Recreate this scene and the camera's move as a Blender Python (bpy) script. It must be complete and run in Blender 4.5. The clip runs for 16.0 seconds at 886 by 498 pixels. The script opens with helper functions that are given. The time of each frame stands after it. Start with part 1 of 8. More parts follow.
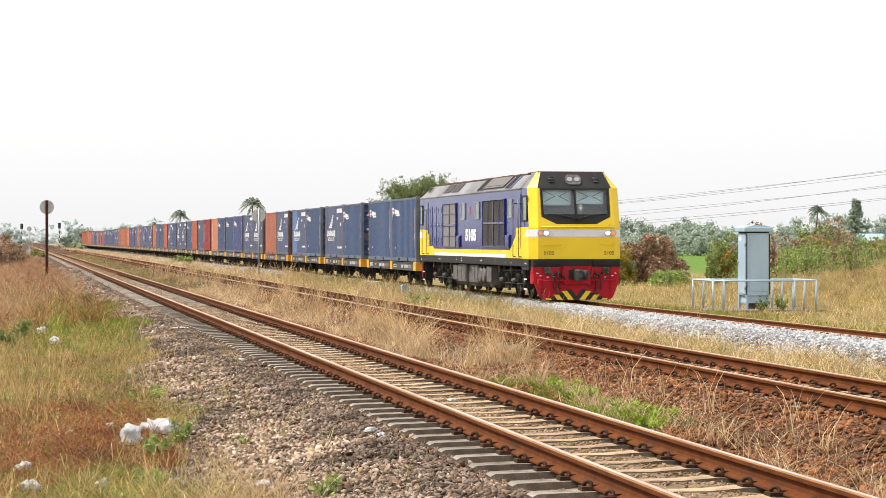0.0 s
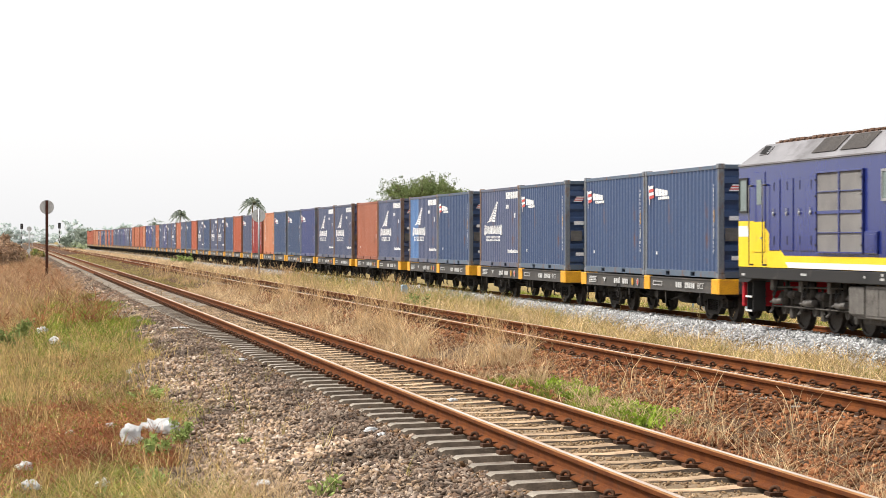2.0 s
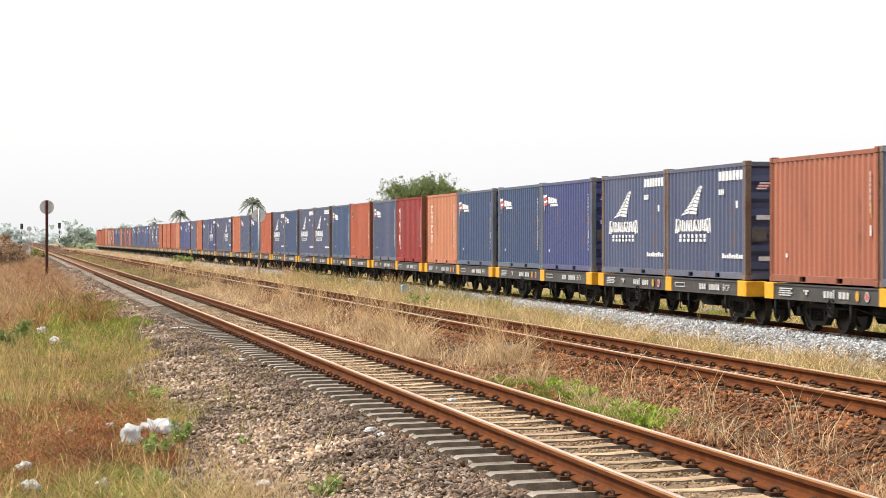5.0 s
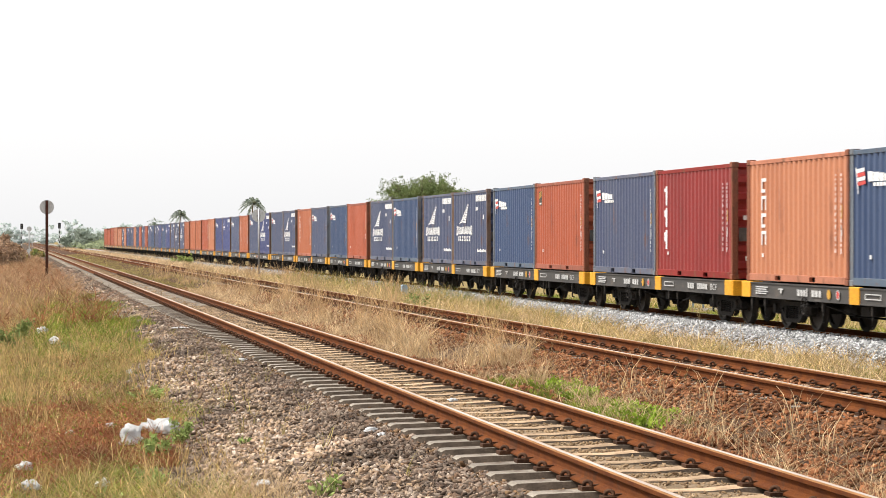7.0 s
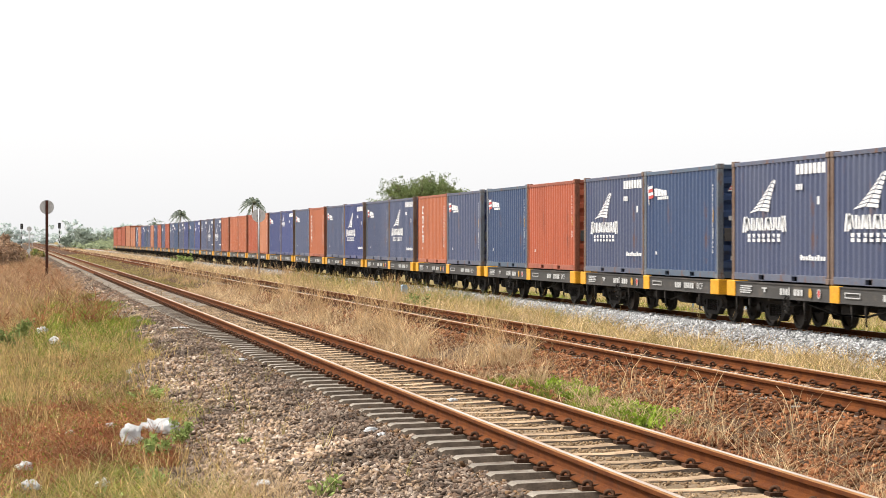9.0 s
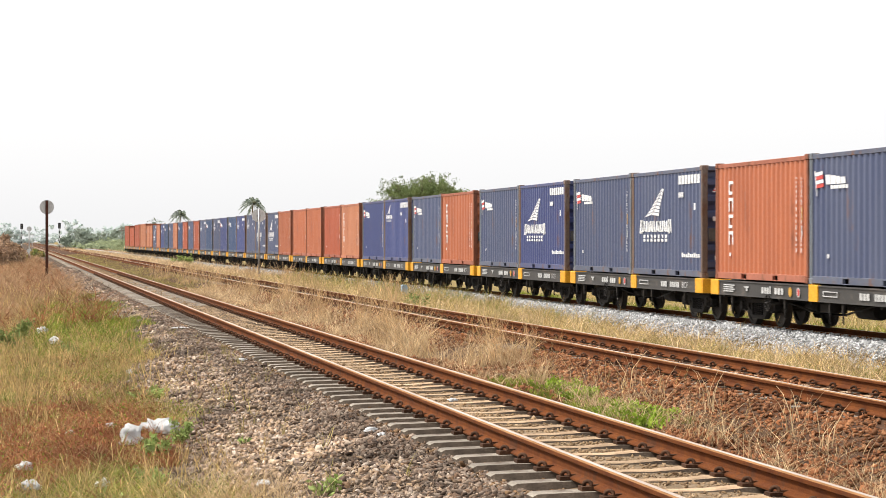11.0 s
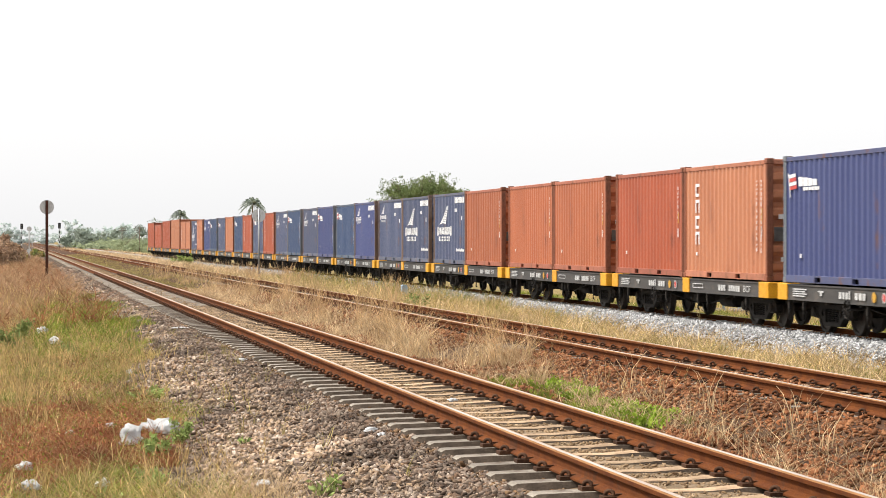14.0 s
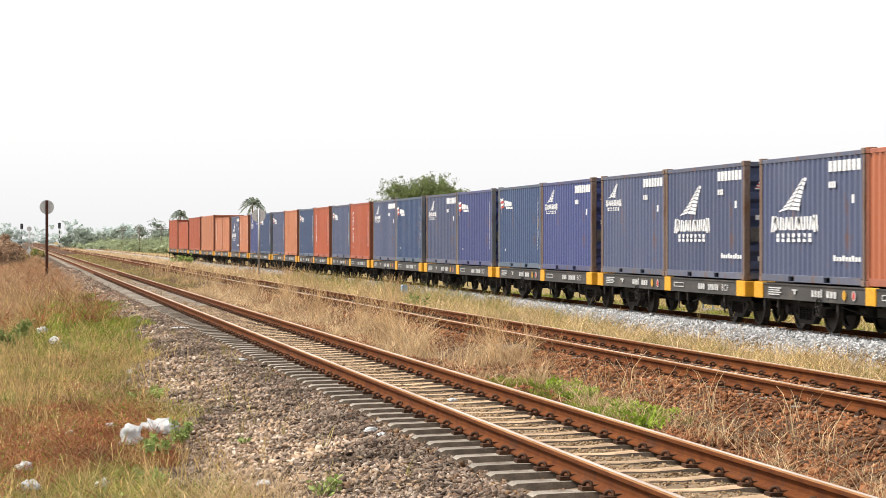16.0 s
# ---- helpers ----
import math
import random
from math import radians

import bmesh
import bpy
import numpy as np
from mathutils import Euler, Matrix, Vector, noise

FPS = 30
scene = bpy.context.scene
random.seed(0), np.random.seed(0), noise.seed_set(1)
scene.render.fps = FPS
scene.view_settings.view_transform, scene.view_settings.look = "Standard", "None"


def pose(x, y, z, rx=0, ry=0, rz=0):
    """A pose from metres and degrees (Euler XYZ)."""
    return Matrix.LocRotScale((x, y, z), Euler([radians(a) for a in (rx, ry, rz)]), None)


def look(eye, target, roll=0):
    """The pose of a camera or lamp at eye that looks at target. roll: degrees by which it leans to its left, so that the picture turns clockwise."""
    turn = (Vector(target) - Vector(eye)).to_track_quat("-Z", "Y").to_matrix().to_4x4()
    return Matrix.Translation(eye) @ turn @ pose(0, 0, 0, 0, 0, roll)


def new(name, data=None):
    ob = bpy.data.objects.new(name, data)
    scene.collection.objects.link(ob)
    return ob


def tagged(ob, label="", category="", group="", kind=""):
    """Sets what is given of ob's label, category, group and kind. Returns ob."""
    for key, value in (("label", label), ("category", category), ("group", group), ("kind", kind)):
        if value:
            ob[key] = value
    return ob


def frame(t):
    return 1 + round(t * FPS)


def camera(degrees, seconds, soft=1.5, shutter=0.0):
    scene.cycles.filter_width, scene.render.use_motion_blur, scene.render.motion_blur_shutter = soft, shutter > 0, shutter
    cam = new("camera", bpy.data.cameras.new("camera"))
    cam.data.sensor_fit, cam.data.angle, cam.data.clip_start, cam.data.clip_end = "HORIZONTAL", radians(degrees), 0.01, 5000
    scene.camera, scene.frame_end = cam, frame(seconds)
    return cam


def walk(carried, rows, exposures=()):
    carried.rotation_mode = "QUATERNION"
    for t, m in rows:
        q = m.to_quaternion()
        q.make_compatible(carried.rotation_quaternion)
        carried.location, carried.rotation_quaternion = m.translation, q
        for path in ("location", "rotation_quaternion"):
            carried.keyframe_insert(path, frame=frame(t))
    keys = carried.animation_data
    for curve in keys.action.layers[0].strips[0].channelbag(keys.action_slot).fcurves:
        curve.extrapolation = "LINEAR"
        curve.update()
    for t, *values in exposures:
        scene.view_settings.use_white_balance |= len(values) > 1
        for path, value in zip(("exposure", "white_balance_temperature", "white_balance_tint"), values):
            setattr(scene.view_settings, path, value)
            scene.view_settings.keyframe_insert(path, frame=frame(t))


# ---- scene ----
# World: x across the tracks, y along them (away), z up; 0 is the head of the nearest rails.
cam = camera(22.18, 16.0, 0.5, 0.15)
EYE = pose(0, 0, 1.445, 90 - 0.225, 0, -10.716)
walk(cam, [(0.0, EYE), (16.0, EYE)])

# ---- light: bright overcast haze ----
world = bpy.data.worlds.new("hazy_sky")
scene.world = world
world.use_nodes = True
wn, wl = world.node_tree.nodes, world.node_tree.links
sky = wn.new("ShaderNodeTexSky")
sky.sky_type = "NISHITA"
sky.sun_disc = False
sky.sun_elevation, sky.sun_rotation = radians(51), radians(305)
sky.air_density, sky.dust_density, sky.ozone_density = 1.5, 5.0, 1.0
sky_strength = wn.new("ShaderNodeVectorMath")
sky_strength.operation = "SCALE"
sky_strength.inputs["Scale"].default_value = 0.09
cloud = wn.new("ShaderNodeMix")
cloud.data_type = "RGBA"
cloud.inputs[0].default_value = 0.85
haze = wn.new("ShaderNodeValToRGB")
for pos, v in ((0.0, 0.74), (0.03, 0.79), (0.1, 0.86), (0.4, 0.92)):
    el = haze.color_ramp.elements[0] if pos == 0.0 else haze.color_ramp.elements.new(pos)
    el.position, el.color = pos, (v, v, v * 1.01, 1)
haze.color_ramp.elements[-1].color = (0.92, 0.92, 0.93, 1)
aim, up_part = wn.new("ShaderNodeTexCoord"), wn.new("ShaderNodeSeparateXYZ")
wl.new(aim.outputs["Generated"], up_part.inputs[0])
wl.new(up_part.outputs["Z"], haze.inputs[0])
wl.new(haze.outputs[0], cloud.inputs[7])
wl.new(sky.outputs[0], sky_strength.inputs[0])
wl.new(sky_strength.outputs[0], cloud.inputs[6])
wl.new(cloud.outputs[2], wn["Background"].inputs[0])
wn["Background"].inputs[1].default_value = 1.0
sun = new("sun", bpy.data.lights.new("sun", "SUN"))
sun.data.energy, sun.data.angle, sun.data.color = 4.1, radians(6), (1.0, 0.955, 0.885)
sun.matrix_world = look((-20, 5, 30), (0, 0, 0))
scene.view_settings.exposure = 0.5


# ---- materials ----
def nodes_of(m):
    m.use_nodes = True
    return m.node_tree.nodes, m.node_tree.links, m.node_tree.nodes["Principled BSDF"]


def surface(name, a, b, scale=8.0, rough=0.7, metal=0.0, bump=0.2, fine=60.0, spread=0.0, stain=None, stain_amount=0.35,
            stain_scale=1.5, coords="Object", stretch=(1, 1, 1), grainy=0.2):
    """Two tones mixed by noise at one scale, grain at a second, stains with ragged edges, and a tint that differs from piece to piece."""
    m = bpy.data.materials.new(name)
    n, l, p = nodes_of(m)
    tc = n.new("ShaderNodeTexCoord")
    mp = n.new("ShaderNodeMapping")
    mp.inputs["Scale"].default_value = stretch
    l.new(tc.outputs[coords], mp.inputs[0])
    big = n.new("ShaderNodeTexNoise")
    big.inputs["Scale"].default_value, big.inputs["Detail"].default_value = scale, 5
    grain = n.new("ShaderNodeTexNoise")
    grain.inputs["Scale"].default_value, grain.inputs["Detail"].default_value = fine, 3
    l.new(mp.outputs[0], big.inputs["Vector"])
    l.new(mp.outputs[0], grain.inputs["Vector"])
    ramp = n.new("ShaderNodeMapRange")
    ramp.inputs[1].default_value, ramp.inputs[2].default_value = 0.32, 0.68
    l.new(big.outputs["Fac"], ramp.inputs[0])
    mix = n.new("ShaderNodeMix")
    mix.data_type = "RGBA"
    mix.inputs[6].default_value, mix.inputs[7].default_value = (*a, 1), (*b, 1)
    l.new(ramp.outputs[0], mix.inputs[0])
    col = mix.outputs[2]
    gr = n.new("ShaderNodeMapRange")
    gr.inputs[1].default_value, gr.inputs[2].default_value, gr.inputs[3].default_value, gr.inputs[4].default_value = 0.3, 0.7, 1 - grainy, 1 + grainy
    l.new(grain.outputs["Fac"], gr.inputs[0])
    mul = n.new("ShaderNodeVectorMath")
    mul.operation = "SCALE"
    l.new(col, mul.inputs[0])
    l.new(gr.outputs[0], mul.inputs["Scale"])
    col = mul.outputs[0]
    if spread:
        geo, info = n.new("ShaderNodeNewGeometry"), n.new("ShaderNodeObjectInfo")
        add = n.new("ShaderNodeMath")
        add.operation = "ADD"
        l.new(geo.outputs["Random Per Island"], add.inputs[0])
        l.new(info.outputs["Random"], add.inputs[1])
        fr = n.new("ShaderNodeMath")
        fr.operation = "FRACT"
        l.new(add.outputs[0], fr.inputs[0])
        mr = n.new("ShaderNodeMapRange")
        mr.inputs[3].default_value, mr.inputs[4].default_value = 1 - spread, 1 + spread
        l.new(fr.outputs[0], mr.inputs[0])
        m2 = n.new("ShaderNodeVectorMath")
        m2.operation = "SCALE"
        l.new(col, m2.inputs[0])
        l.new(mr.outputs[0], m2.inputs["Scale"])
        col = m2.outputs[0]
    if stain:
        st = n.new("ShaderNodeTexNoise")
        st.inputs["Scale"].default_value, st.inputs["Detail"].default_value, st.inputs["Roughness"].default_value = stain_scale, 8, 0.7
        l.new(mp.outputs[0], st.inputs["Vector"])
        sr = n.new("ShaderNodeMapRange")
        sr.inputs[1].default_value, sr.inputs[2].default_value = 0.62 - stain_amount * 0.25, 0.72 - stain_amount * 0.12
        l.new(st.outputs["Fac"], sr.inputs[0])
        sm = n.new("ShaderNodeMix")
        sm.data_type = "RGBA"
        sm.inputs[7].default_value = (*stain, 1)
        l.new(sr.outputs[0], sm.inputs[0])
        l.new(col, sm.inputs[6])
        col = sm.outputs[2]
    l.new(col, p.inputs["Base Color"])
    rr = n.new("ShaderNodeMapRange")
    rr.inputs[3].default_value, rr.inputs[4].default_value = max(rough - 0.12, 0.03), min(rough + 0.12, 1)
    l.new(big.outputs["Fac"], rr.inputs[0])
    l.new(rr.outputs[0], p.inputs["Roughness"])
    p.inputs["Metallic"].default_value = metal
    if rough > 0.68:
        p.inputs["Specular IOR Level"].default_value = 0.15
    if bump:
        bp = n.new("ShaderNodeBump")
        bp.inputs["Strength"].default_value, bp.inputs["Distance"].default_value = bump, 0.01
        l.new(grain.outputs["Fac"], bp.inputs["Height"])
        l.new(bp.outputs[0], p.inputs["Normal"])
    return m


def foliage(name, a, b, spread=0.35, rough=0.75, light=0.25):
    """Leaves and stalks: a tint of its own for each leaf, with some light coming through."""
    m = bpy.data.materials.new(name)
    n, l, p = nodes_of(m)
    geo = n.new("ShaderNodeNewGeometry")
    tc = n.new("ShaderNodeTexCoord")
    no = n.new("ShaderNodeTexNoise")
    no.inputs["Scale"].default_value = 0.9
    l.new(tc.outputs["Object"], no.inputs["Vector"])
    add = n.new("ShaderNodeMath")
    add.operation = "MULTIPLY_ADD"
    add.inputs[1].default_value = 0.55
    l.new(geo.outputs["Random Per Island"], add.inputs[0])
    mr = n.new("ShaderNodeMapRange")
    mr.inputs[1].default_value, mr.inputs[2].default_value, mr.inputs[3].default_value, mr.inputs[4].default_value = 0.3, 0.7, 0.0, 0.45
    l.new(no.outputs["Fac"], mr.inputs[0])
    l.new(mr.outputs[0], add.inputs[2])
    mix = n.new("ShaderNodeMix")
    mix.data_type = "RGBA"
    mix.inputs[6].default_value, mix.inputs[7].default_value = (*a, 1), (*b, 1)
    l.new(add.outputs[0], mix.inputs[0])
    drift = n.new("ShaderNodeTexNoise")
    drift.inputs["Scale"].default_value, drift.inputs["Detail"].default_value = 2.2, 3
    l.new(tc.outputs["Object"], drift.inputs["Vector"])
    dr = n.new("ShaderNodeMapRange")
    dr.inputs[1].default_value, dr.inputs[2].default_value, dr.inputs[3].default_value, dr.inputs[4].default_value = 0.32, 0.68, 0.66, 1.5
    l.new(drift.outputs["Fac"], dr.inputs[0])
    sc = n.new("ShaderNodeMapRange")
    sc.inputs[3].default_value, sc.inputs[4].default_value = 1 - spread, 1 + spread
    w = n.new("ShaderNodeTexWhiteNoise")
    w.noise_dimensions = "1D"
    l.new(geo.outputs["Random Per Island"], w.inputs["W"])
    l.new(w.outputs["Value"], sc.inputs[0])
    mul = n.new("ShaderNodeVectorMath")
    mul.operation = "SCALE"
    both = n.new("ShaderNodeMath")
    both.operation = "MULTIPLY"
    l.new(sc.outputs[0], both.inputs[0])
    l.new(dr.outputs[0], both.inputs[1])
    l.new(mix.outputs[2], mul.inputs[0])
    l.new(both.outputs[0], mul.inputs["Scale"])
    l.new(mul.outputs[0], p.inputs["Base Color"])
    p.inputs["Roughness"].default_value = rough
    p.inputs["Specular IOR Level"].default_value = 0.2
    tr = n.new("ShaderNodeBsdfTranslucent")
    l.new(mul.outputs[0], tr.inputs["Color"])
    ms = n.new("ShaderNodeMixShader")
    ms.inputs[0].default_value = light
    l.new(p.outputs[0], ms.inputs[1])
    l.new(tr.outputs[0], ms.inputs[2])
    l.new(ms.outputs[0], n["Material Output"].inputs["Surface"])
    return m


def glow(name, color, strength):
    m = bpy.data.materials.new(name)
    n, l, p = nodes_of(m)
    p.inputs["Base Color"].default_value = (*color, 1)
    p.inputs["Emission Color"].default_value = (*color, 1)
    p.inputs["Emission Strength"].default_value = strength
    return m


M_RUST = surface("rusty_rail", (0.088, 0.0245, 0.0065), (0.142, 0.044, 0.0105), 5, 0.95, 0, 0.25, 90, stain=(0.06, 0.03, 0.018), stain_amount=0.3)
M_HEAD = surface("worn_rail_head", (0.60, 0.52, 0.44), (0.42, 0.30, 0.21), 6, 0.38, 0.6, 0.05, 60, stretch=(1, 0.05, 1))
M_SHOULDER = surface("burnished_rust", (0.30, 0.16, 0.07), (0.22, 0.10, 0.038), 5, 0.9, 0.0, 0.1, 60, stretch=(1, 0.1, 1))
M_CLIP = surface("rusted_clip", (0.05, 0.025, 0.015), (0.09, 0.044, 0.024), 30, 0.8, 0.2, 0.2, 200, 0.3)
M_DUSTY = surface("tan_dusted_concrete", (0.44, 0.31, 0.195), (0.27, 0.185, 0.115), 5, 0.95, 0, 0.5, 70, 0.25, stain=(0.15, 0.09, 0.055), stain_amount=0.3, stain_scale=3)
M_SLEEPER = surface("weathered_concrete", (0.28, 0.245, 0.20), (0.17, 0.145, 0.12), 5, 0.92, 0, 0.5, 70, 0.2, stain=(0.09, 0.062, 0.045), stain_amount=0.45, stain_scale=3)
M_CONCRETE = surface("grey_concrete", (0.38, 0.37, 0.34), (0.28, 0.27, 0.25), 6, 0.9, 0, 0.4, 70, stain=(0.16, 0.14, 0.11))
M_WHEEL = surface("dark_wheel_steel", (0.028, 0.024, 0.021), (0.055, 0.044, 0.037), 12, 0.6, 0.4, 0.2, 80)
M_BLACK = surface("dusty_black_steel", (0.014, 0.013, 0.013), (0.032, 0.029, 0.026), 9, 0.7, 0.1, 0.2, 80, stain=(0.075, 0.06, 0.048), stain_amount=0.2)
M_GREYSTEEL = surface("grimy_grey_steel", (0.15, 0.14, 0.128), (0.10, 0.092, 0.084), 7, 0.6, 0.2, 0.2, 80, stain=(0.05, 0.042, 0.035), stain_amount=0.4, stain_scale=3)
M_SILL = surface("charcoal_sill_paint", (0.038, 0.036, 0.035), (0.058, 0.054, 0.05), 3, 0.6, 0, 0.1, 50, 0.12, stain=(0.13, 0.105, 0.085), stain_amount=0.28, stretch=(1, 0.3, 1))
M_YELLOWBLOCK = surface("amber_yellow_paint", (0.75, 0.37, 0.012), (0.64, 0.29, 0.012), 4, 0.5, 0, 0.1, 50, 0.08, stain=(0.3, 0.15, 0.04), stain_amount=0.15, stain_scale=4)
# sleeper concrete again, darkened: the shade of upright faces is in the colour
M_SIDESHADE = surface("shade_darkened_concrete_side", (0.12, 0.092, 0.068), (0.07, 0.052, 0.04), 8, 0.95, 0, 0.5, 60, 0.2)
M_STENCIL = surface("faded_stencil_paint", (0.58, 0.58, 0.57), (0.36, 0.36, 0.355), 8, 0.7, 0, 0.05, 50)
M_WHITE = surface("white_marking_paint", (0.78, 0.78, 0.77), (0.66, 0.66, 0.66), 6, 0.6, 0, 0.05, 50)
M_REDMARK = surface("red_marking_paint", (0.55, 0.06, 0.05), (0.45, 0.06, 0.05), 6, 0.6, 0, 0.05, 50)
M_AMBERMARK = surface("amber_marking_paint", (0.55, 0.3, 0.03), (0.45, 0.24, 0.04), 6, 0.6, 0, 0.05, 50)
M_DARKMARK = surface("black_lettering_paint", (0.03, 0.028, 0.02), (0.05, 0.045, 0.03), 6, 0.6, 0, 0.05, 50)


def container_paint(name, a, b, rust=(0.16, 0.07, 0.035), amount=0.05):
    return surface(name, a, b, 0.9, 0.46, 0, 0.06, 40, 0.10, stain=rust, stain_amount=amount, stain_scale=1.6, stretch=(1, 1, 0.3), grainy=0.07)


PAINT = {
    "blue": container_paint("navy_container_paint", (0.034, 0.061, 0.136), (0.048, 0.078, 0.154)),
    "slate": container_paint("slate_blue_container_paint", (0.062, 0.079, 0.152), (0.088, 0.104, 0.168), amount=0.08),
    "violet": container_paint("violet_blue_container_paint", (0.046, 0.060, 0.172), (0.062, 0.078, 0.195)),
    "orange": container_paint("orange_brown_container_paint", (0.48, 0.195, 0.098), (0.41, 0.158, 0.08), (0.24, 0.09, 0.05), 0.1),
    "terra": container_paint("terracotta_container_paint", (0.44, 0.138, 0.06), (0.37, 0.112, 0.05), (0.2, 0.07, 0.04), 0.1),
    "rust": container_paint("rust_red_container_paint", (0.41, 0.098, 0.043), (0.34, 0.08, 0.036), (0.16, 0.05, 0.03), 0.1),
    "brick": container_paint("brick_brown_container_paint", (0.34, 0.118, 0.066), (0.29, 0.098, 0.056), (0.17, 0.07, 0.045), 0.08),
    "crimson": container_paint("crimson_container_paint", (0.30, 0.030, 0.026), (0.24, 0.028, 0.025), (0.14, 0.04, 0.03)),
}
M_WORN = {k: surface("worn_" + m.name, *({"blue": ((0.09, 0.12, 0.165), (0.11, 0.14, 0.18)), "slate": ((0.095, 0.108, 0.155), (0.13, 0.14, 0.175)), "violet": ((0.08, 0.09, 0.17), (0.10, 0.11, 0.19)),
                                            "orange": ((0.44, 0.18, 0.11), (0.36, 0.15, 0.095)), "terra": ((0.38, 0.14, 0.09), (0.31, 0.12, 0.08)), "rust": ((0.34, 0.12, 0.08), (0.28, 0.10, 0.07)), "brick": ((0.30, 0.12, 0.08), (0.25, 0.10, 0.07)), "crimson": ((0.26, 0.032, 0.028), (0.21, 0.03, 0.026))}[k]),
                  3, 0.7, 0, 0.1, 60, 0.1, stain=(0.17, 0.085, 0.05), stain_amount=0.35, stain_scale=4, grainy=0.1) for k, m in PAINT.items()}
M_POST = {"brown": surface("rusting_brown_post", (0.17, 0.105, 0.07), (0.21, 0.17, 0.15), 3, 0.75, 0, 0.1, 60, 0.1, stain=(0.13, 0.06, 0.035), stain_amount=0.4, stain_scale=5, stretch=(1, 1, 0.3)),
          "grey": surface("worn_grey_post", (0.13, 0.15, 0.18), (0.20, 0.21, 0.22), 3, 0.7, 0, 0.1, 60, 0.1, stain=(0.17, 0.09, 0.05), stain_amount=0.35, stain_scale=5, stretch=(1, 1, 0.3)),
          "rust": surface("dull_rust_post", (0.27, 0.10, 0.06), (0.20, 0.08, 0.05), 3, 0.75, 0, 0.1, 60, 0.1, stain=(0.11, 0.06, 0.04), stain_amount=0.4, stain_scale=5, stretch=(1, 1, 0.3))}
M_CORNER = surface("brown_primer_steel", (0.13, 0.075, 0.05), (0.2, 0.12, 0.085), 5, 0.7, 0, 0.1, 60)
M_LIGHTPATCH = surface("pale_blue_repaint", (0.10, 0.20, 0.40), (0.085, 0.17, 0.35), 2, 0.55, 0, 0.06, 40)


# ---- mesh helpers ----
def part(name, bm, material, parent=None, label="", m=None):
    """Links a bmesh as one mesh object under a thing or a part."""
    me = bpy.data.meshes.new(name)
    bm.to_mesh(me)
    bm.free()
    for mt in (material if isinstance(material, (list, tuple)) else (material,)):
        me.materials.append(mt)
    ob = new(name, me)
    if parent:
        ob.parent = parent
    if m is not None:
        ob.matrix_basis = m
    if label:
        ob["label"] = label
    return ob


def share(name, me, parent, m, label=""):
    """Another object on a mesh that is already there."""
    ob = new(name, me)
    ob.parent = parent
    ob.matrix_basis = m
    if label:
        ob["label"] = label
    return ob


def box(bm, x0, x1, y0, y1, z0, z1, bevel=0.0, mat=0, m=None):
    r = bmesh.ops.create_cube(bm, size=1.0, matrix=Matrix.LocRotScale(((x0 + x1) / 2, (y0 + y1) / 2, (z0 + z1) / 2), None, (x1 - x0, y1 - y0, z1 - z0)))
    vs = r["verts"]
    fs = set(f for v in vs for f in v.link_faces)
    for f in fs:
        f.material_index = mat
    if bevel:
        es = list(set(e for v in vs for e in v.link_edges))
        o = bmesh.ops.bevel(bm, geom=es, offset=bevel, segments=1, affect="EDGES", profile=0.5, material=-1)
        vs = list(set(o["verts"]) | set(v for v in vs if v.is_valid))
    if m is not None:
        bmesh.ops.transform(bm, matrix=m, verts=[v for v in vs if v.is_valid])
    return vs


def tube(bm, a, b, r, r2=None, seg=10, mat=0, caps=True):
    a, b = Vector(a), Vector(b)
    d = b - a
    q = d.to_track_quat("Z", "Y").to_matrix().to_4x4()
    o = bmesh.ops.create_cone(bm, cap_ends=caps, segments=seg, radius1=r, radius2=r if r2 is None else r2, depth=d.length,
                              matrix=Matrix.Translation((a + b) / 2) @ q)
    for f in set(f for v in o["verts"] for f in v.link_faces):
        f.material_index = mat
        f.smooth = len(f.verts) == 4
    return o["verts"]


def prism(bm, outline, axis, lo, hi, mat=0):
    """A closed outline in the two other axes, drawn out along axis from lo to hi."""
    def at(p, w):
        return {"x": (w, p[0], p[1]), "y": (p[0], w, p[1]), "z": (p[0], p[1], w)}[axis]
    a = [bm.verts.new(at(p, lo)) for p in outline]
    b = [bm.verts.new(at(p, hi)) for p in outline]
    fs = [bm.faces.new(a), bm.faces.new(list(reversed(b)))]
    for i in range(len(a)):
        j = (i + 1) % len(a)
        fs.append(bm.faces.new((a[j], a[i], b[i], b[j])))
    for f in fs:
        f.material_index = mat
    bmesh.ops.recalc_face_normals(bm, faces=fs)
    return a + b


def thing(name, label, category, group="", kind="", m=None):
    ob = new(name)
    ob.empty_display_size = 0.2
    if m is not None:
        ob.matrix_basis = m
    return tagged(ob, label, category, group, kind)


def text_mesh(s, size, width=None, bold=0.0):
    """Letters from the built-in font as a flat mesh in the xy plane, its lower left corner at 0."""
    cu = bpy.data.curves.new("letters", "FONT")
    cu.body, cu.size, cu.offset = s, size, bold
    ob = bpy.data.objects.new("letters", cu)
    scene.collection.objects.link(ob)
    bpy.context.view_layer.update()
    me = bpy.data.meshes.new_from_object(ob.evaluated_get(bpy.context.evaluated_depsgraph_get()))
    bpy.data.objects.remove(ob)
    co = np.array([v.co[:] for v in me.vertices])
    lo, hi = co.min(0), co.max(0)
    k = (width / (hi[0] - lo[0])) if width else 1.0
    h = size / (hi[1] - lo[1])
    for v in me.vertices:
        v.co = ((v.co.x - lo[0]) * k, (v.co.y - lo[1]) * h, 0)
    return me


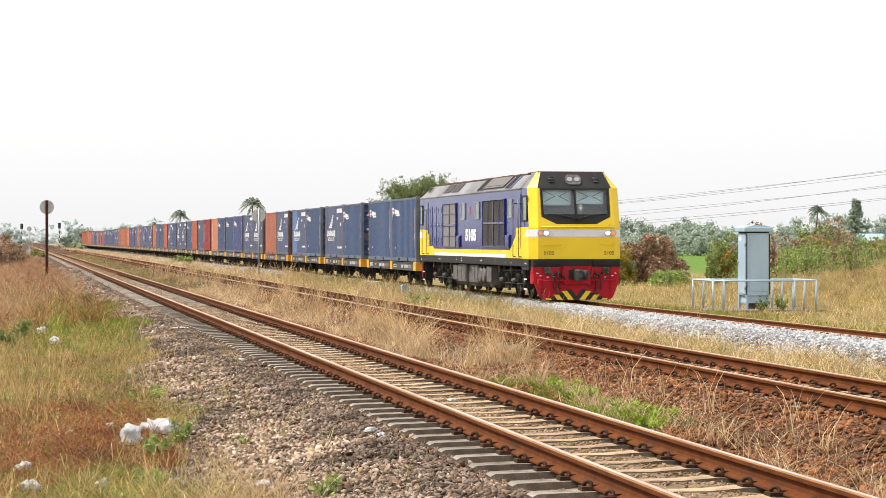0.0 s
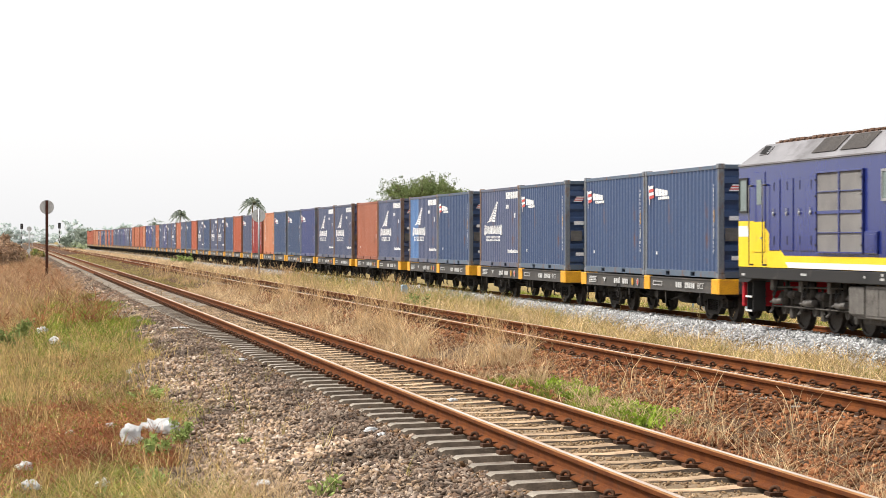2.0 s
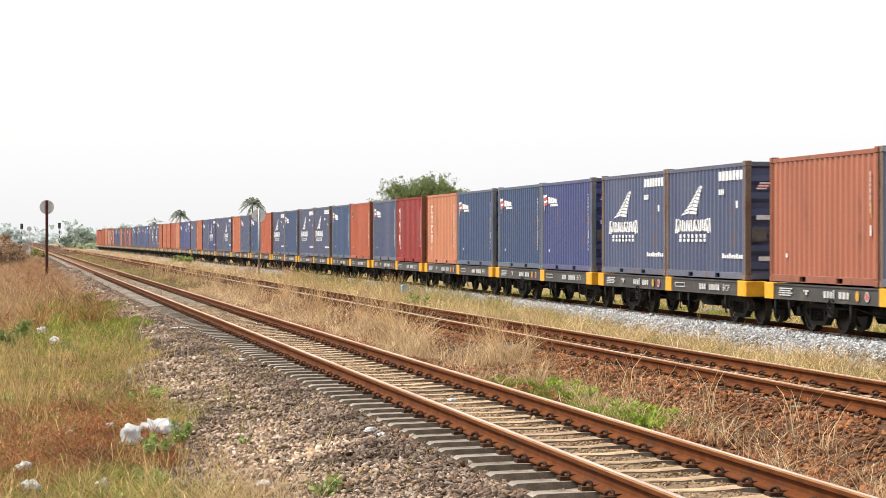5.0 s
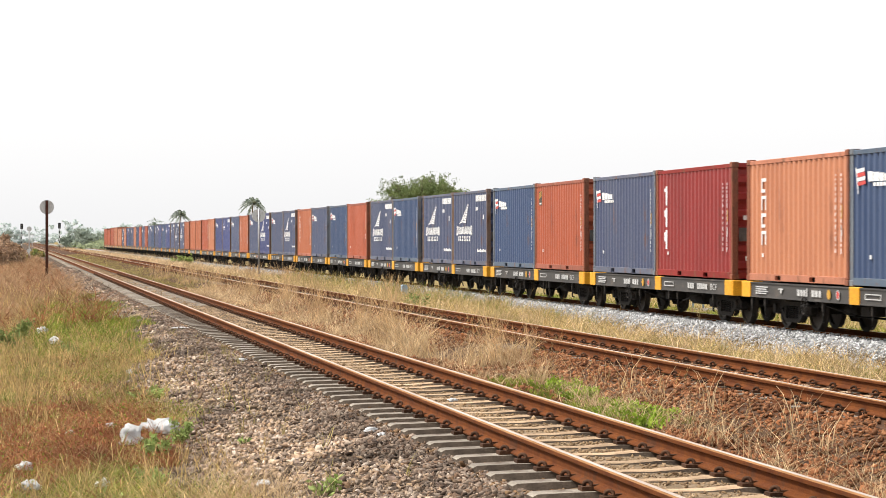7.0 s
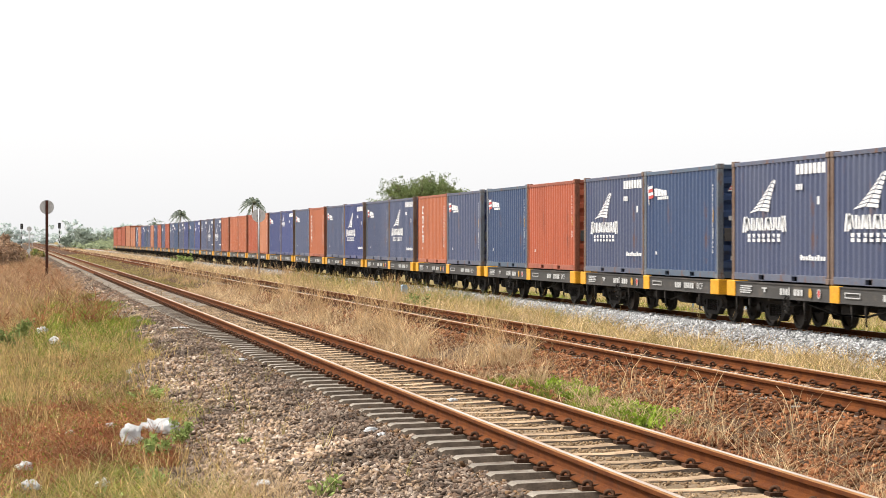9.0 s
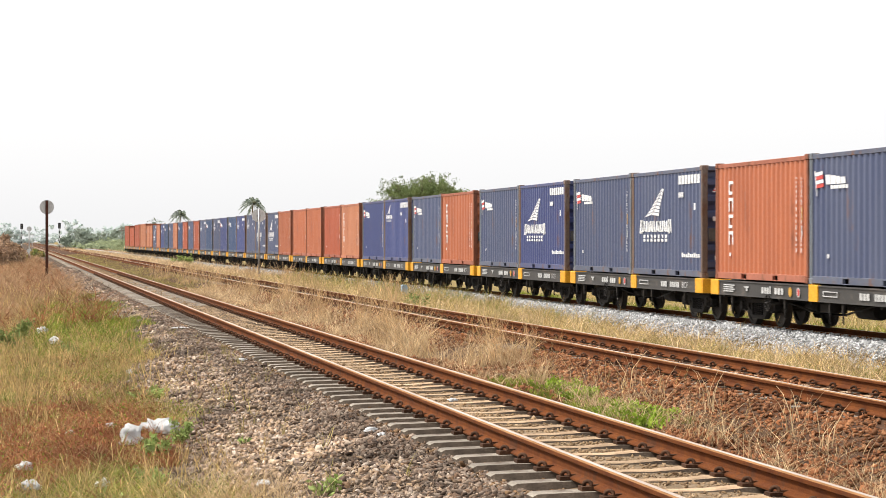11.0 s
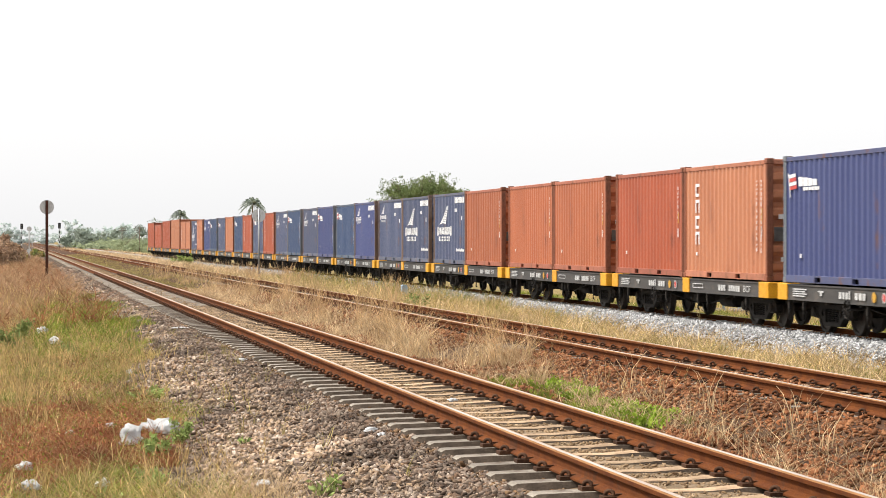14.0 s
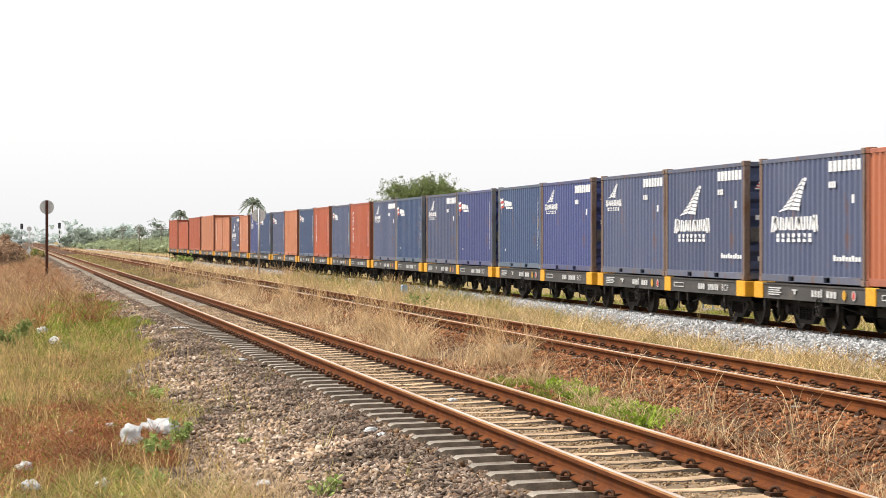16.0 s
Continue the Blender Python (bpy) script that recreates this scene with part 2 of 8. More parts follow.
def side_text(bm, s, y0, z0, width, size, x, bold=0.0, down=False, mat=0):
    """Letters on a side that faces -x: written from the far end towards the near end (y falls to the right)."""
    me = text_mesh(s, size, width, bold)
    off = len(bm.verts)
    vs = [bm.verts.new((x, y0 - v.co.x, z0 + v.co.y)) for v in me.vertices]
    for p in me.polygons:
        try:
            f = bm.faces.new([vs[i] for i in p.vertices])
            f.material_index = mat
        except ValueError:
            pass
    bpy.data.meshes.remove(me)


def plate(bm, x, y0, y1, z0, z1, mat=0):
    """A thin painted plate on a side that faces -x."""
    return box(bm, x - 0.003, x, min(y0, y1), max(y0, y1), z0, z1, mat=mat)


def poly_plate(bm, x, pts, mat=0):
    vs = [bm.verts.new((x, p[0], p[1])) for p in pts]
    f = bm.faces.new(vs)
    f.material_index = mat
    f.normal_update()
    if f.normal.x > 0:
        f.normal_flip()


# ---- fast joined meshes ----
def joined(name, verts, faces, material, parent=None, smooth=False):
    """One mesh from arrays of corners and equal-sided faces."""
    me = bpy.data.meshes.new(name)
    verts, faces = np.asarray(verts, dtype=np.float32), np.asarray(faces, dtype=np.int32)
    k = faces.shape[1]
    me.vertices.add(len(verts))
    me.vertices.foreach_set("co", verts.ravel())
    me.loops.add(faces.size)
    me.loops.foreach_set("vertex_index", faces.ravel())
    me.polygons.add(len(faces))
    me.polygons.foreach_set("loop_start", np.arange(0, faces.size, k, dtype=np.int32))
    if smooth:
        me.polygons.foreach_set("use_smooth", np.ones(len(faces), dtype=bool))
    me.update(calc_edges=True)
    me.materials.append(material)
    ob = new(name, me)
    if parent:
        ob.parent = parent
    return ob


# ---- ground ----
PROFILE = [(-900, -1.2), (-12, -0.9), (-3, -0.62), (0.2, -0.50), (1.3, -0.42), (2.3, -0.29), (3.0, -0.215), (3.3, -0.215), (3.5, -0.215), (3.8, -0.174), (4.65, -0.174), (5.3, -0.24), (6.2, -0.30),
           (7.0, -0.162), (9.4, -0.162), (10.4, -0.48), (13.6, -0.80), (15.0, -0.86), (15.6, -0.53), (16.12, -0.455), (16.24, -0.47), (16.36, -0.56), (17.2, -0.575), (18.0, -0.62), (18.8, -0.92),
           (24, -1.0), (900, -1.3)]
PX, PZ = [p[0] for p in PROFILE], [p[1] for p in PROFILE]


def lumps(x, y):
    return (0.035 * np.sin(x * 2.1 + 0.4 * np.sin(y * 0.7)) * np.sin(y * 0.9 + 1.3) + 0.02 * np.sin(x * 5.3 + y * 2.7) * np.sin(y * 4.1 - x * 1.7))


def ground_z(x, y):
    x, y = np.asarray(x, dtype=float), np.asarray(y, dtype=float)
    quiet = np.clip(np.minimum(np.minimum(abs(x - 4.21), abs(x - 8.2)), abs(x - 16.75)) - 1.0, 0.12, 1.0)
    mound = 0.0
    for mx, my, sx, sy, h in ((36.8, 95.0, 2.2, 4.5, 0.75), (40.4, 94.0, 2.6, 5.0, 1.15), (45.5, 92.0, 4.0, 6.0, 1.3)):
        mound = mound + h * np.exp(-((x - mx) / sx) ** 2 - ((y - my) / sy) ** 2)
    return np.interp(x, PX, PZ) + lumps(x, y) * quiet + mound


def ground_material():
    m = bpy.data.materials.new("trackside_ground")
    n, l, p = nodes_of(m)
    tc = n.new("ShaderNodeTexCoord")
    sep = n.new("ShaderNodeSeparateXYZ")
    wob = n.new("ShaderNodeTexNoise")
    wob.inputs["Scale"].default_value, wob.inputs["Detail"].default_value = 0.7, 4
    l.new(tc.outputs["Object"], wob.inputs["Vector"])
    l.new(tc.outputs["Object"], sep.inputs[0])
    sh = n.new("ShaderNodeMath")
    sh.operation = "MULTIPLY_ADD"
    sh.inputs[1].default_value = 1.0
    l.new(wob.outputs["Fac"], sh.inputs[0])
    l.new(sep.outputs[0], sh.inputs[2])
    mr = n.new("ShaderNodeMapRange")
    mr.inputs[1].default_value, mr.inputs[2].default_value = -10.0, 60.0
    l.new(sh.outputs[0], mr.inputs[0])
    cr = n.new("ShaderNodeValToRGB")
    straw, red, grey, field = (0.085, 0.056, 0.026), (0.085, 0.035, 0.016), (0.27, 0.27, 0.27), (0.10, 0.17, 0.03)
    stops = [(-10, straw), (1.3, straw), (1.9, (0.075, 0.053, 0.038)), (3.4, (0.065, 0.046, 0.033)), (3.8, (0.19, 0.135, 0.085)), (4.6, (0.19, 0.135, 0.085)), (5.2, (0.07, 0.042, 0.026)), (9.6, red), (10.4, straw), (15.2, straw), (15.6, grey),
             (18.2, grey), (18.8, (0.20, 0.15, 0.06)), (34, (0.24, 0.175, 0.08)), (48, (0.20, 0.17, 0.06)), (53, field)]
    e = cr.color_ramp.elements
    e[0].position, e[0].color = 0.0, (*stops[0][1], 1)
    e[1].position, e[1].color = (stops[-1][0] + 10.5) / 70, (*stops[-1][1], 1)
    for x, c in stops[1:-1]:
        q = e.new((x + 10.5) / 70)
        q.color = (*c, 1)
    l.new(mr.outputs[0], cr.inputs[0])
    gn = n.new("ShaderNodeTexNoise")
    gn.inputs["Scale"].default_value, gn.inputs["Detail"].default_value = 14, 8
    l.new(tc.outputs["Object"], gn.inputs["Vector"])
    gr = n.new("ShaderNodeMapRange")
    gr.inputs[1].default_value, gr.inputs[2].default_value, gr.inputs[3].default_value, gr.inputs[4].default_value = 0.3, 0.7, 0.55, 1.4
    l.new(gn.outputs["Fac"], gr.inputs[0])
    mul = n.new("ShaderNodeVectorMath")
    mul.operation = "SCALE"
    l.new(cr.outputs[0], mul.inputs[0])
    l.new(gr.outputs[0], mul.inputs["Scale"])
    l.new(mul.outputs[0], p.inputs["Base Color"])
    p.inputs["Roughness"].default_value = 0.95
    p.inputs["Specular IOR Level"].default_value = 0.1
    bp = n.new("ShaderNodeBump")
    bp.inputs["Strength"].default_value, bp.inputs["Distance"].default_value = 0.6, 0.05
    l.new(gn.outputs["Fac"], bp.inputs["Height"])
    l.new(bp.outputs[0], p.inputs["Normal"])
    return m


def build_ground():
    xs = np.unique(np.concatenate([np.linspace(-900, -20, 12), np.linspace(-20, -2, 20), np.arange(-2, 20.01, 0.2), np.linspace(20, 60, 54), np.linspace(60, 900, 15)]))
    ys = np.unique(np.concatenate([np.linspace(-60, 6, 12), np.arange(6, 60, 0.4), np.arange(60, 160, 1.6), np.linspace(160, 600, 50), np.linspace(600, 3000, 12)]))
    gx, gy = np.meshgrid(xs, ys)
    z = ground_z(gx, gy)
    v = np.stack([gx.ravel(), gy.ravel(), z.ravel()], 1)
    nx, ny = len(xs), len(ys)
    i = np.arange((nx - 1) * (ny - 1))
    a = (i // (nx - 1)) * nx + i % (nx - 1)
    f = np.stack([a, a + 1, a + nx + 1, a + nx], 1)
    tagged(joined("ground", v, f, ground_material(), smooth=True), "dry straw-coloured ground with soil and gravel along the railway", "ground", kind="structure")


build_ground()

# ---- tracks ----
RAIL = [(-0.062, -0.140), (0.062, -0.140), (0.062, -0.128), (0.016, -0.112), (0.009, -0.10), (0.009, -0.045), (0.033, -0.034), (0.034, -0.008),
        (0.029, -0.002), (0.019, 0.0), (-0.019, 0.0), (-0.029, -0.002), (-0.034, -0.008), (-0.033, -0.034), (-0.009, -0.045), (-0.009, -0.10), (-0.016, -0.112), (-0.062, -0.128)]
TRACKS = {"first": (4.21, 0.0), "second": (8.20, 0.0), "third": (16.75, -0.43)}
GAUGE = 0.5335


def rail_mesh(length):
    bm = bmesh.new()
    prism(bm, RAIL, "y", -8.0, length)
    for f in bm.faces:
        if abs(f.normal.z) > 0.6 and f.calc_center_median().z > -0.007:
            f.material_index = 1 if f.calc_center_median().z > -0.0005 else 2
    return bm


def sleeper_mesh():
    """Concrete monoblock sleeper: thick rail seats, a waist between them, ends that slope away; 0 is its top at the seat."""
    sec = [(-1.0, 0.085, 0.11, -0.03), (-0.97, 0.095, 0.12, -0.012), (-0.78, 0.10, 0.125, -0.006), (-0.40, 0.10, 0.125, 0.0), (-0.16, 0.088, 0.118, -0.016), (0.16, 0.088, 0.118, -0.016),
           (0.40, 0.10, 0.125, 0.0), (0.78, 0.10, 0.125, -0.006), (0.97, 0.095, 0.12, -0.012), (1.0, 0.085, 0.11, -0.03)]
    bm = bmesh.new()
    rings = []
    for x, wt, wb, zt in sec:
        rings.append([bm.verts.new(q) for q in ((x, -wb, -0.2), (x, wb, -0.2), (x, wb, zt - 0.06), (x, wt, zt), (x, -wt, zt), (x, -wb, zt - 0.06))])
    for a, b in zip(rings, rings[1:]):
        for i in range(6):
            bm.faces.new((a[i], a[(i + 1) % 6], b[(i + 1) % 6], b[i]))
    bm.faces.new(rings[0]), bm.faces.new(list(reversed(rings[-1])))
    bmesh.ops.recalc_face_normals(bm, faces=bm.faces)
    # upright faces take the painted-shade tone, tops the plain or dusted concrete
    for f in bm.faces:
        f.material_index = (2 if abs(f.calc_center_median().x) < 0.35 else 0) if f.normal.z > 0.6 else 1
    return bm


def clip_mesh():
    """Spring clip: a coil that stands beside the rail, its toe on the rail's foot, in a cast shoulder."""
    bm = bmesh.new()
    n, k = 9, 5
    rings = []
    for i in range(n):
        a = radians(-40 + 290 * i / (n - 1))
        c = Vector((0.020 * math.cos(a), -0.03 + 0.06 * i / (n - 1), 0.028 + 0.020 * math.sin(a)))
        out = Vector((math.cos(a), 0, math.sin(a)))
        rings.append([bm.verts.new(c + 0.0145 * (math.cos(6.2832 * j / k) * out + math.sin(6.2832 * j / k) * Vector((0, 1, 0)))) for j in range(k)])
    for a, b in zip(rings, rings[1:]):
        for j in range(k):
            bm.faces.new((a[j], a[(j + 1) % k], b[(j + 1) % k], b[j])).smooth = True
    bm.faces.new(rings[0]), bm.faces.new(rings[-1])
    box(bm, -0.05, 0.05, -0.055, 0.055, -0.012, 0.018)
    box(bm, 0.03, 0.085, -0.035, 0.0, 0.012, 0.03)
    bmesh.ops.recalc_face_normals(bm, faces=bm.faces)
    return bm


def arrays_of(me):
    me.calc_loop_triangles()
    v = np.array([q.co[:] for q in me.vertices])
    t = np.array([q.vertices[:] for q in me.loop_triangles])
    return v, t


def scatter(v, t, places, rot=None, scale=None):
    """Corners and triangles of one shape repeated at places, each turned about z by rot and scaled."""
    n = len(places)
    w = np.repeat(v[None], n, 0)
    if scale is not None:
        s = np.asarray(scale)
        w = w * (s[:, None, None] if s.ndim == 1 else s[:, None, :])
    if rot is not None:
        c, s = np.cos(rot)[:, None], np.sin(rot)[:, None]
        w = np.stack([w[..., 0] * c - w[..., 1] * s, w[..., 0] * s + w[..., 1] * c, w[..., 2]], 2)
    w = w + np.asarray(places)[:, None, :]
    f = t[None] + (np.arange(n) * len(v))[:, None, None]
    return w.reshape(-1, 3), f.reshape(-1, t.shape[1])


def build_track(key, y0, near_count, far_to, label):
    cx, cz = TRACKS[key]
    track = thing("railway_track", label, "railway track", "parallel railway tracks", "structure", Matrix.Translation((cx, 0, cz)))
    me_rail = None
    for sx in (-GAUGE, GAUGE):
        if me_rail is None:
            me_rail = part("rail", rail_mesh(900.0), (M_RUST, M_HEAD, M_SHOULDER), track, "rusty brown rail with a bright worn head", Matrix.Translation((sx, 0, 0))).data
        else:
            share("rail", me_rail, track, Matrix.Translation((sx, 0, 0)), "rusty brown rail with a bright worn head")
    rng = random.Random(key)
    sleeper = clip = None
    far_s, far_r, far_c, far_cr = [], [], [], []
    n = 0
    y = y0
    while y < far_to:
        yy, turn, dz = y + rng.uniform(-0.025, 0.025), rng.uniform(-0.9, 0.9), rng.uniform(-0.006, 0.0)
        if n < near_count:
            m = pose(rng.uniform(-0.015, 0.015), yy, -0.146 + dz, 0, 0, turn)
            if sleeper is None:
                ob = part("sleeper", sleeper_mesh(), (M_SLEEPER, M_SIDESHADE, M_DUSTY), track, "", m)
                sleeper = ob.data
            else:
                ob = share("sleeper", sleeper, track, m)
            for sx in (-GAUGE, GAUGE):
                for side in (-1, 1):
                    cm = pose(sx + side * 0.085, 0, 0.006, 0, 0, 0 if side < 0 else 180)
                    if clip is None:
                        clip = part("clip", clip_mesh(), M_CLIP, ob, "", cm).data
                    else:
                        share("clip", clip, ob, cm)
        else:
            far_s.append((0, yy, -0.146 + dz))
            far_r.append(radians(turn))
            if yy < y0 + 95:
                for sx in (-GAUGE, GAUGE):
                    for side in (-1, 1):
                        far_c.append((sx + side * 0.085, yy, -0.140))
                        far_cr.append(0.0 if side < 0 else math.pi)
        n += 1
        y += 0.605
    if sleeper is None:
        bm = sleeper_mesh()
        sleeper = bpy.data.meshes.new("sleeper")
        bm.to_mesh(sleeper)
    v, t = arrays_of(sleeper)
    near = sum(1 for q in far_s if q[1] < y0 + 80)
    if near:
        tagged(joined("far_sleepers", *scatter(v, t, far_s[:near], np.array(far_r[:near])), M_SLEEPER, track), kind="stuff")
    # further on, only a bevelled top shows above the stones
    v = np.array([(-1.0, -0.115, -0.1), (1.0, -0.115, -0.1), (1.0, 0.115, -0.1), (-1.0, 0.115, -0.1), (-0.97, -0.095, -0.034), (0.97, -0.095, -0.034), (0.97, 0.095, -0.034), (-0.97, 0.095, -0.034)])
    t = np.array([(4, 5, 6), (4, 6, 7), (0, 1, 5), (0, 5, 4), (1, 2, 6), (1, 6, 5), (2, 3, 7), (2, 7, 6), (3, 0, 4), (3, 4, 7)])
    tagged(joined("distant_sleepers", *scatter(v, t, far_s[near:], np.array(far_r[near:])), M_SLEEPER, track), kind="stuff")
    if clip is not None:
        v, t = arrays_of(clip)
        tagged(joined("far_clips", *scatter(v, t, far_c, np.array(far_cr)), M_CLIP, track), kind="stuff")
    return track


build_track("first", 10.4, 75, 330, "rusty metre-gauge track on weathered concrete sleepers")
build_track("second", 19.5, 75, 330, "rusty metre-gauge track half sunk in red-brown gravel")
build_track("third", 30.0, 0, 330, "metre-gauge track on fresh pale grey ballast under the train")

# ---- train ----
SPEED = 19.55                      # metres a second, towards the camera
RAIL_Z = TRACKS["third"][1]
LINE_X = TRACKS["third"][0]
DECK = 1.0                         # wagon floor over the rail head
MOVING = []                        # (thing, its y at the start)
CL, CW, CH = 6.058, 2.438, 2.60


def corrugated(L, H, depth=0.042, pitch=0.2785, lower=0.16, upper=0.11, end=0.14):
    """Pressed side panel in the yz plane, its outer ridges at x = 0, facing -x."""
    bm = bmesh.new()
    n = int((L - 2 * end) / pitch)
    p = (L - 2 * end) / n
    ys = [-L / 2 + end]
    xs = [0.012]
    for i in range(n):
        y = -L / 2 + end + i * p
        for fy, fx in ((0.10, 0.0), (0.44, 0.0), (0.66, depth), (0.88, depth)):
            ys.append(y + fy * p)
            xs.append(fx)
    ys.append(L / 2 - end)
    xs.append(0.012)
    a = [bm.verts.new((x, y, lower)) for x, y in zip(xs, ys)]
    b = [bm.verts.new((x, y, H - upper)) for x, y in zip(xs, ys)]
    for i in range(len(a) - 1):
        bm.faces.new((a[i], b[i], b[i + 1], a[i + 1]))
    bmesh.ops.recalc_face_normals(bm, faces=bm.faces)
    if bm.faces[0].normal.x > 0:
        bmesh.ops.reverse_faces(bm, faces=bm.faces)
    return bm


def ribbed_end(H):
    """End wall with broad horizontal pressings, facing -y, its outer face at y = 0."""
    bm = bmesh.new()
    zs, ds = [0.16], [0.03]
    n = 6
    p = (H - 0.32) / n
    for i in range(n):
        z = 0.18 + i * p
        for fz, d in ((0.08, 0.05), (0.2, 0.0), (0.52, 0.0), (0.64, 0.085), (0.95, 0.085)):
            zs.append(z + fz * p)
            ds.append(d)
    zs.append(H - 0.11)
    ds.append(0.03)
    w = CW / 2 - 0.1
    a = [bm.verts.new((-w, d, z)) for d, z in zip(ds, zs)]
    b = [bm.verts.new((w, d, z)) for d, z in zip(ds, zs)]
    for i in range(len(a) - 1):
        bm.faces.new((a[i], b[i], b[i + 1], a[i + 1]))
    bmesh.ops.recalc_face_normals(bm, faces=bm.faces)
    if bm.faces[0].normal.y > 0:
        bmesh.ops.reverse_faces(bm, faces=bm.faces)
    return bm


def container_frame(L, H):
    bm = bmesh.new()
    w = CW / 2
    for sx in (-1, 1):
        x = sx * (w - 0.045)
        box(bm, x - 0.032, x + 0.032, -L / 2 + 0.16, L / 2 - 0.16, H - 0.12, H - 0.03, 0.008)
        # bottom rail, cut by the fork pockets
        cuts = (-L / 2 + 0.16, -1.20, -0.86, 0.86, 1.20, L / 2 - 0.16)
        for a, b in ((0, 1), (2, 3), (4, 5)):
            box(bm, x - 0.035, x + 0.035, cuts[a], cuts[b], 0.02, 0.165, 0.006)
        for a, b in ((1, 2), (3, 4)):
            box(bm, x - 0.03, x + 0.03, cuts[a], cuts[b], 0.135, 0.163)
            box(bm, x - 0.03, x + 0.03, cuts[a], cuts[b], 0.02, 0.035)
    for sy in (-1, 1):
        y = sy * (L / 2 - 0.06)
        box(bm, -w + 0.15, w - 0.15, y - 0.05, y + 0.05, 0.02, 0.165, 0.008)
        box(bm, -w + 0.15, w - 0.15, y - 0.05, y + 0.05, H - 0.12, H - 0.02, 0.008)
    return bm


def corner_post(H):
    bm = bmesh.new()
    box(bm, -0.07, 0.07, -0.07, -0.012, 0.118, H - 0.118, 0.01)
    box(bm, -0.055, 0.06, -0.012, 0.07, 0.118, H - 0.118, 0.008)
    return bm


def end_plates(flag):
    """Small plates and marks on the near end wall."""
    bm = bmesh.new()
    for x0, x1, z0, z1, mt in ((-0.95, -0.62, 1.32, 1.42, 0), (-0.9, -0.55, 0.42, 0.52, 0), (-1.05, -0.72, 0.85, 1.15, 2), (0.3, 0.62, 1.32, 1.42, 0)):
        box(bm, x0, x1, -0.006, 0.004, z0, z1, mat=mt)
    if flag:
        for i in range(5):
            box(bm, -0.96 + 0.02 * i, -0.72 + 0.02 * i, -0.006, 0.004, 1.98 + 0.03 * i, 2.01 + 0.03 * i, mat=i % 2)
        for i in range(4):
            box(bm, -0.60 + 0.13 * i, -0.51 + 0.13 * i, -0.006, 0.004, 1.98, 2.10)
    return bm


def locking_bar(H):
    """Upright door bar with its guides, cams and a handle, before an end wall that faces -y."""
    bm = bmesh.new()
    tube(bm, (0, -0.02, 0.12), (0, -0.02, H - 0.08), 0.018, seg=7)
    for z in (0.22, 0.62, 1.25, 1.9, H - 0.25):
        box(bm, -0.045, 0.045, -0.035, 0.02, z - 0.03, z + 0.03, 0.006)
    tube(bm, (0, -0.045, 0.98), (0.36, -0.045, 0.92), 0.014, seg=6)
    box(bm, 0.28, 0.38, -0.05, 0.02, 0.86, 0.98, 0.006)
    return bm


def casting_mesh():
    bm = bmesh.new()
    box(bm, -0.081, 0.081, -0.089, 0.089, -0.059, 0.059, 0.01)
    return bm


def floor_mesh(L):
    bm = bmesh.new()
    box(bm, -1.1, 1.1, -L / 2 + 0.12, L / 2 - 0.12, 0.04, 0.15)
    return bm


def roof_mesh(L, H):
    bm = bmesh.new()
    n = 24
    zs = []
    a, b = [], []
    for i in range(n * 2 + 1):
        y = -L / 2 + 0.1 + (L - 0.2) * i / (2 * n)
        z = H - 0.045 + (0.02 if i % 2 else 0.0)
        a.append(bm.verts.new((-CW / 2 + 0.05, y, z)))
        b.append(bm.verts.new((CW / 2 - 0.05, y, z)))
    for i in range(2 * n):
        bm.faces.new((a[i], b[i], b[i + 1], a[i + 1]))
    bmesh.ops.recalc_face_normals(bm, faces=bm.faces)
    return bm


MESHES = {}


def mesh_once(key, build, material):
    """A mesh built once for each key and shared after that."""
    if key not in MESHES:
        me = bpy.data.meshes.new(str(key[0]))
        bm = build()
        bm.to_mesh(me)
        bm.free()
        for mt in (material if isinstance(material, tuple) else (material,)):
            me.materials.append(mt)
        MESHES[key] = me
    return MESHES[key]


def flag_logo(x, L, H):
    """Waving flag with red bars on a slanting pole, two lines of white bars beside it; on the far half of the side."""
    bm = bmesh.new()
    y0, z0 = L / 2 - 0.28, H - 0.76
    h = 0.40
    poly_plate(bm, x, [(y0, z0 + h), (y0 - 0.05, z0 + h), (y0 - 0.17, z0 - 0.1), (y0 - 0.13, z0 - 0.1)])
    for i in range(4):
        a = y0 - 0.06 - 0.02 * (3 - i)
        z = z0 + 0.05 + 0.08 * i
        poly_plate(bm, x, [(a, z), (a - 0.40, z + 0.03), (a - 0.40, z + 0.10), (a, z + 0.074)], 1 if i % 2 == 0 else 0)
    ya, zb = y0 - 0.66, z0 + 0.12
    for k, w in enumerate((0.24, 0.26, 0.2, 0.24)):
        poly_plate(bm, x, [(ya, zb), (ya - w, zb), (ya - w + 0.03, zb + 0.19 - 0.02 * k), (ya + 0.05, zb + 0.19 - 0.02 * k)])
        ya -= w + 0.035
    ya = y0 - 0.9
    for k in range(6):
        poly_plate(bm, x, [(ya, zb - 0.09), (ya - 0.13, zb - 0.09), (ya - 0.13, zb - 0.02), (ya, zb - 0.02)])
        ya -= 0.16
    return bm


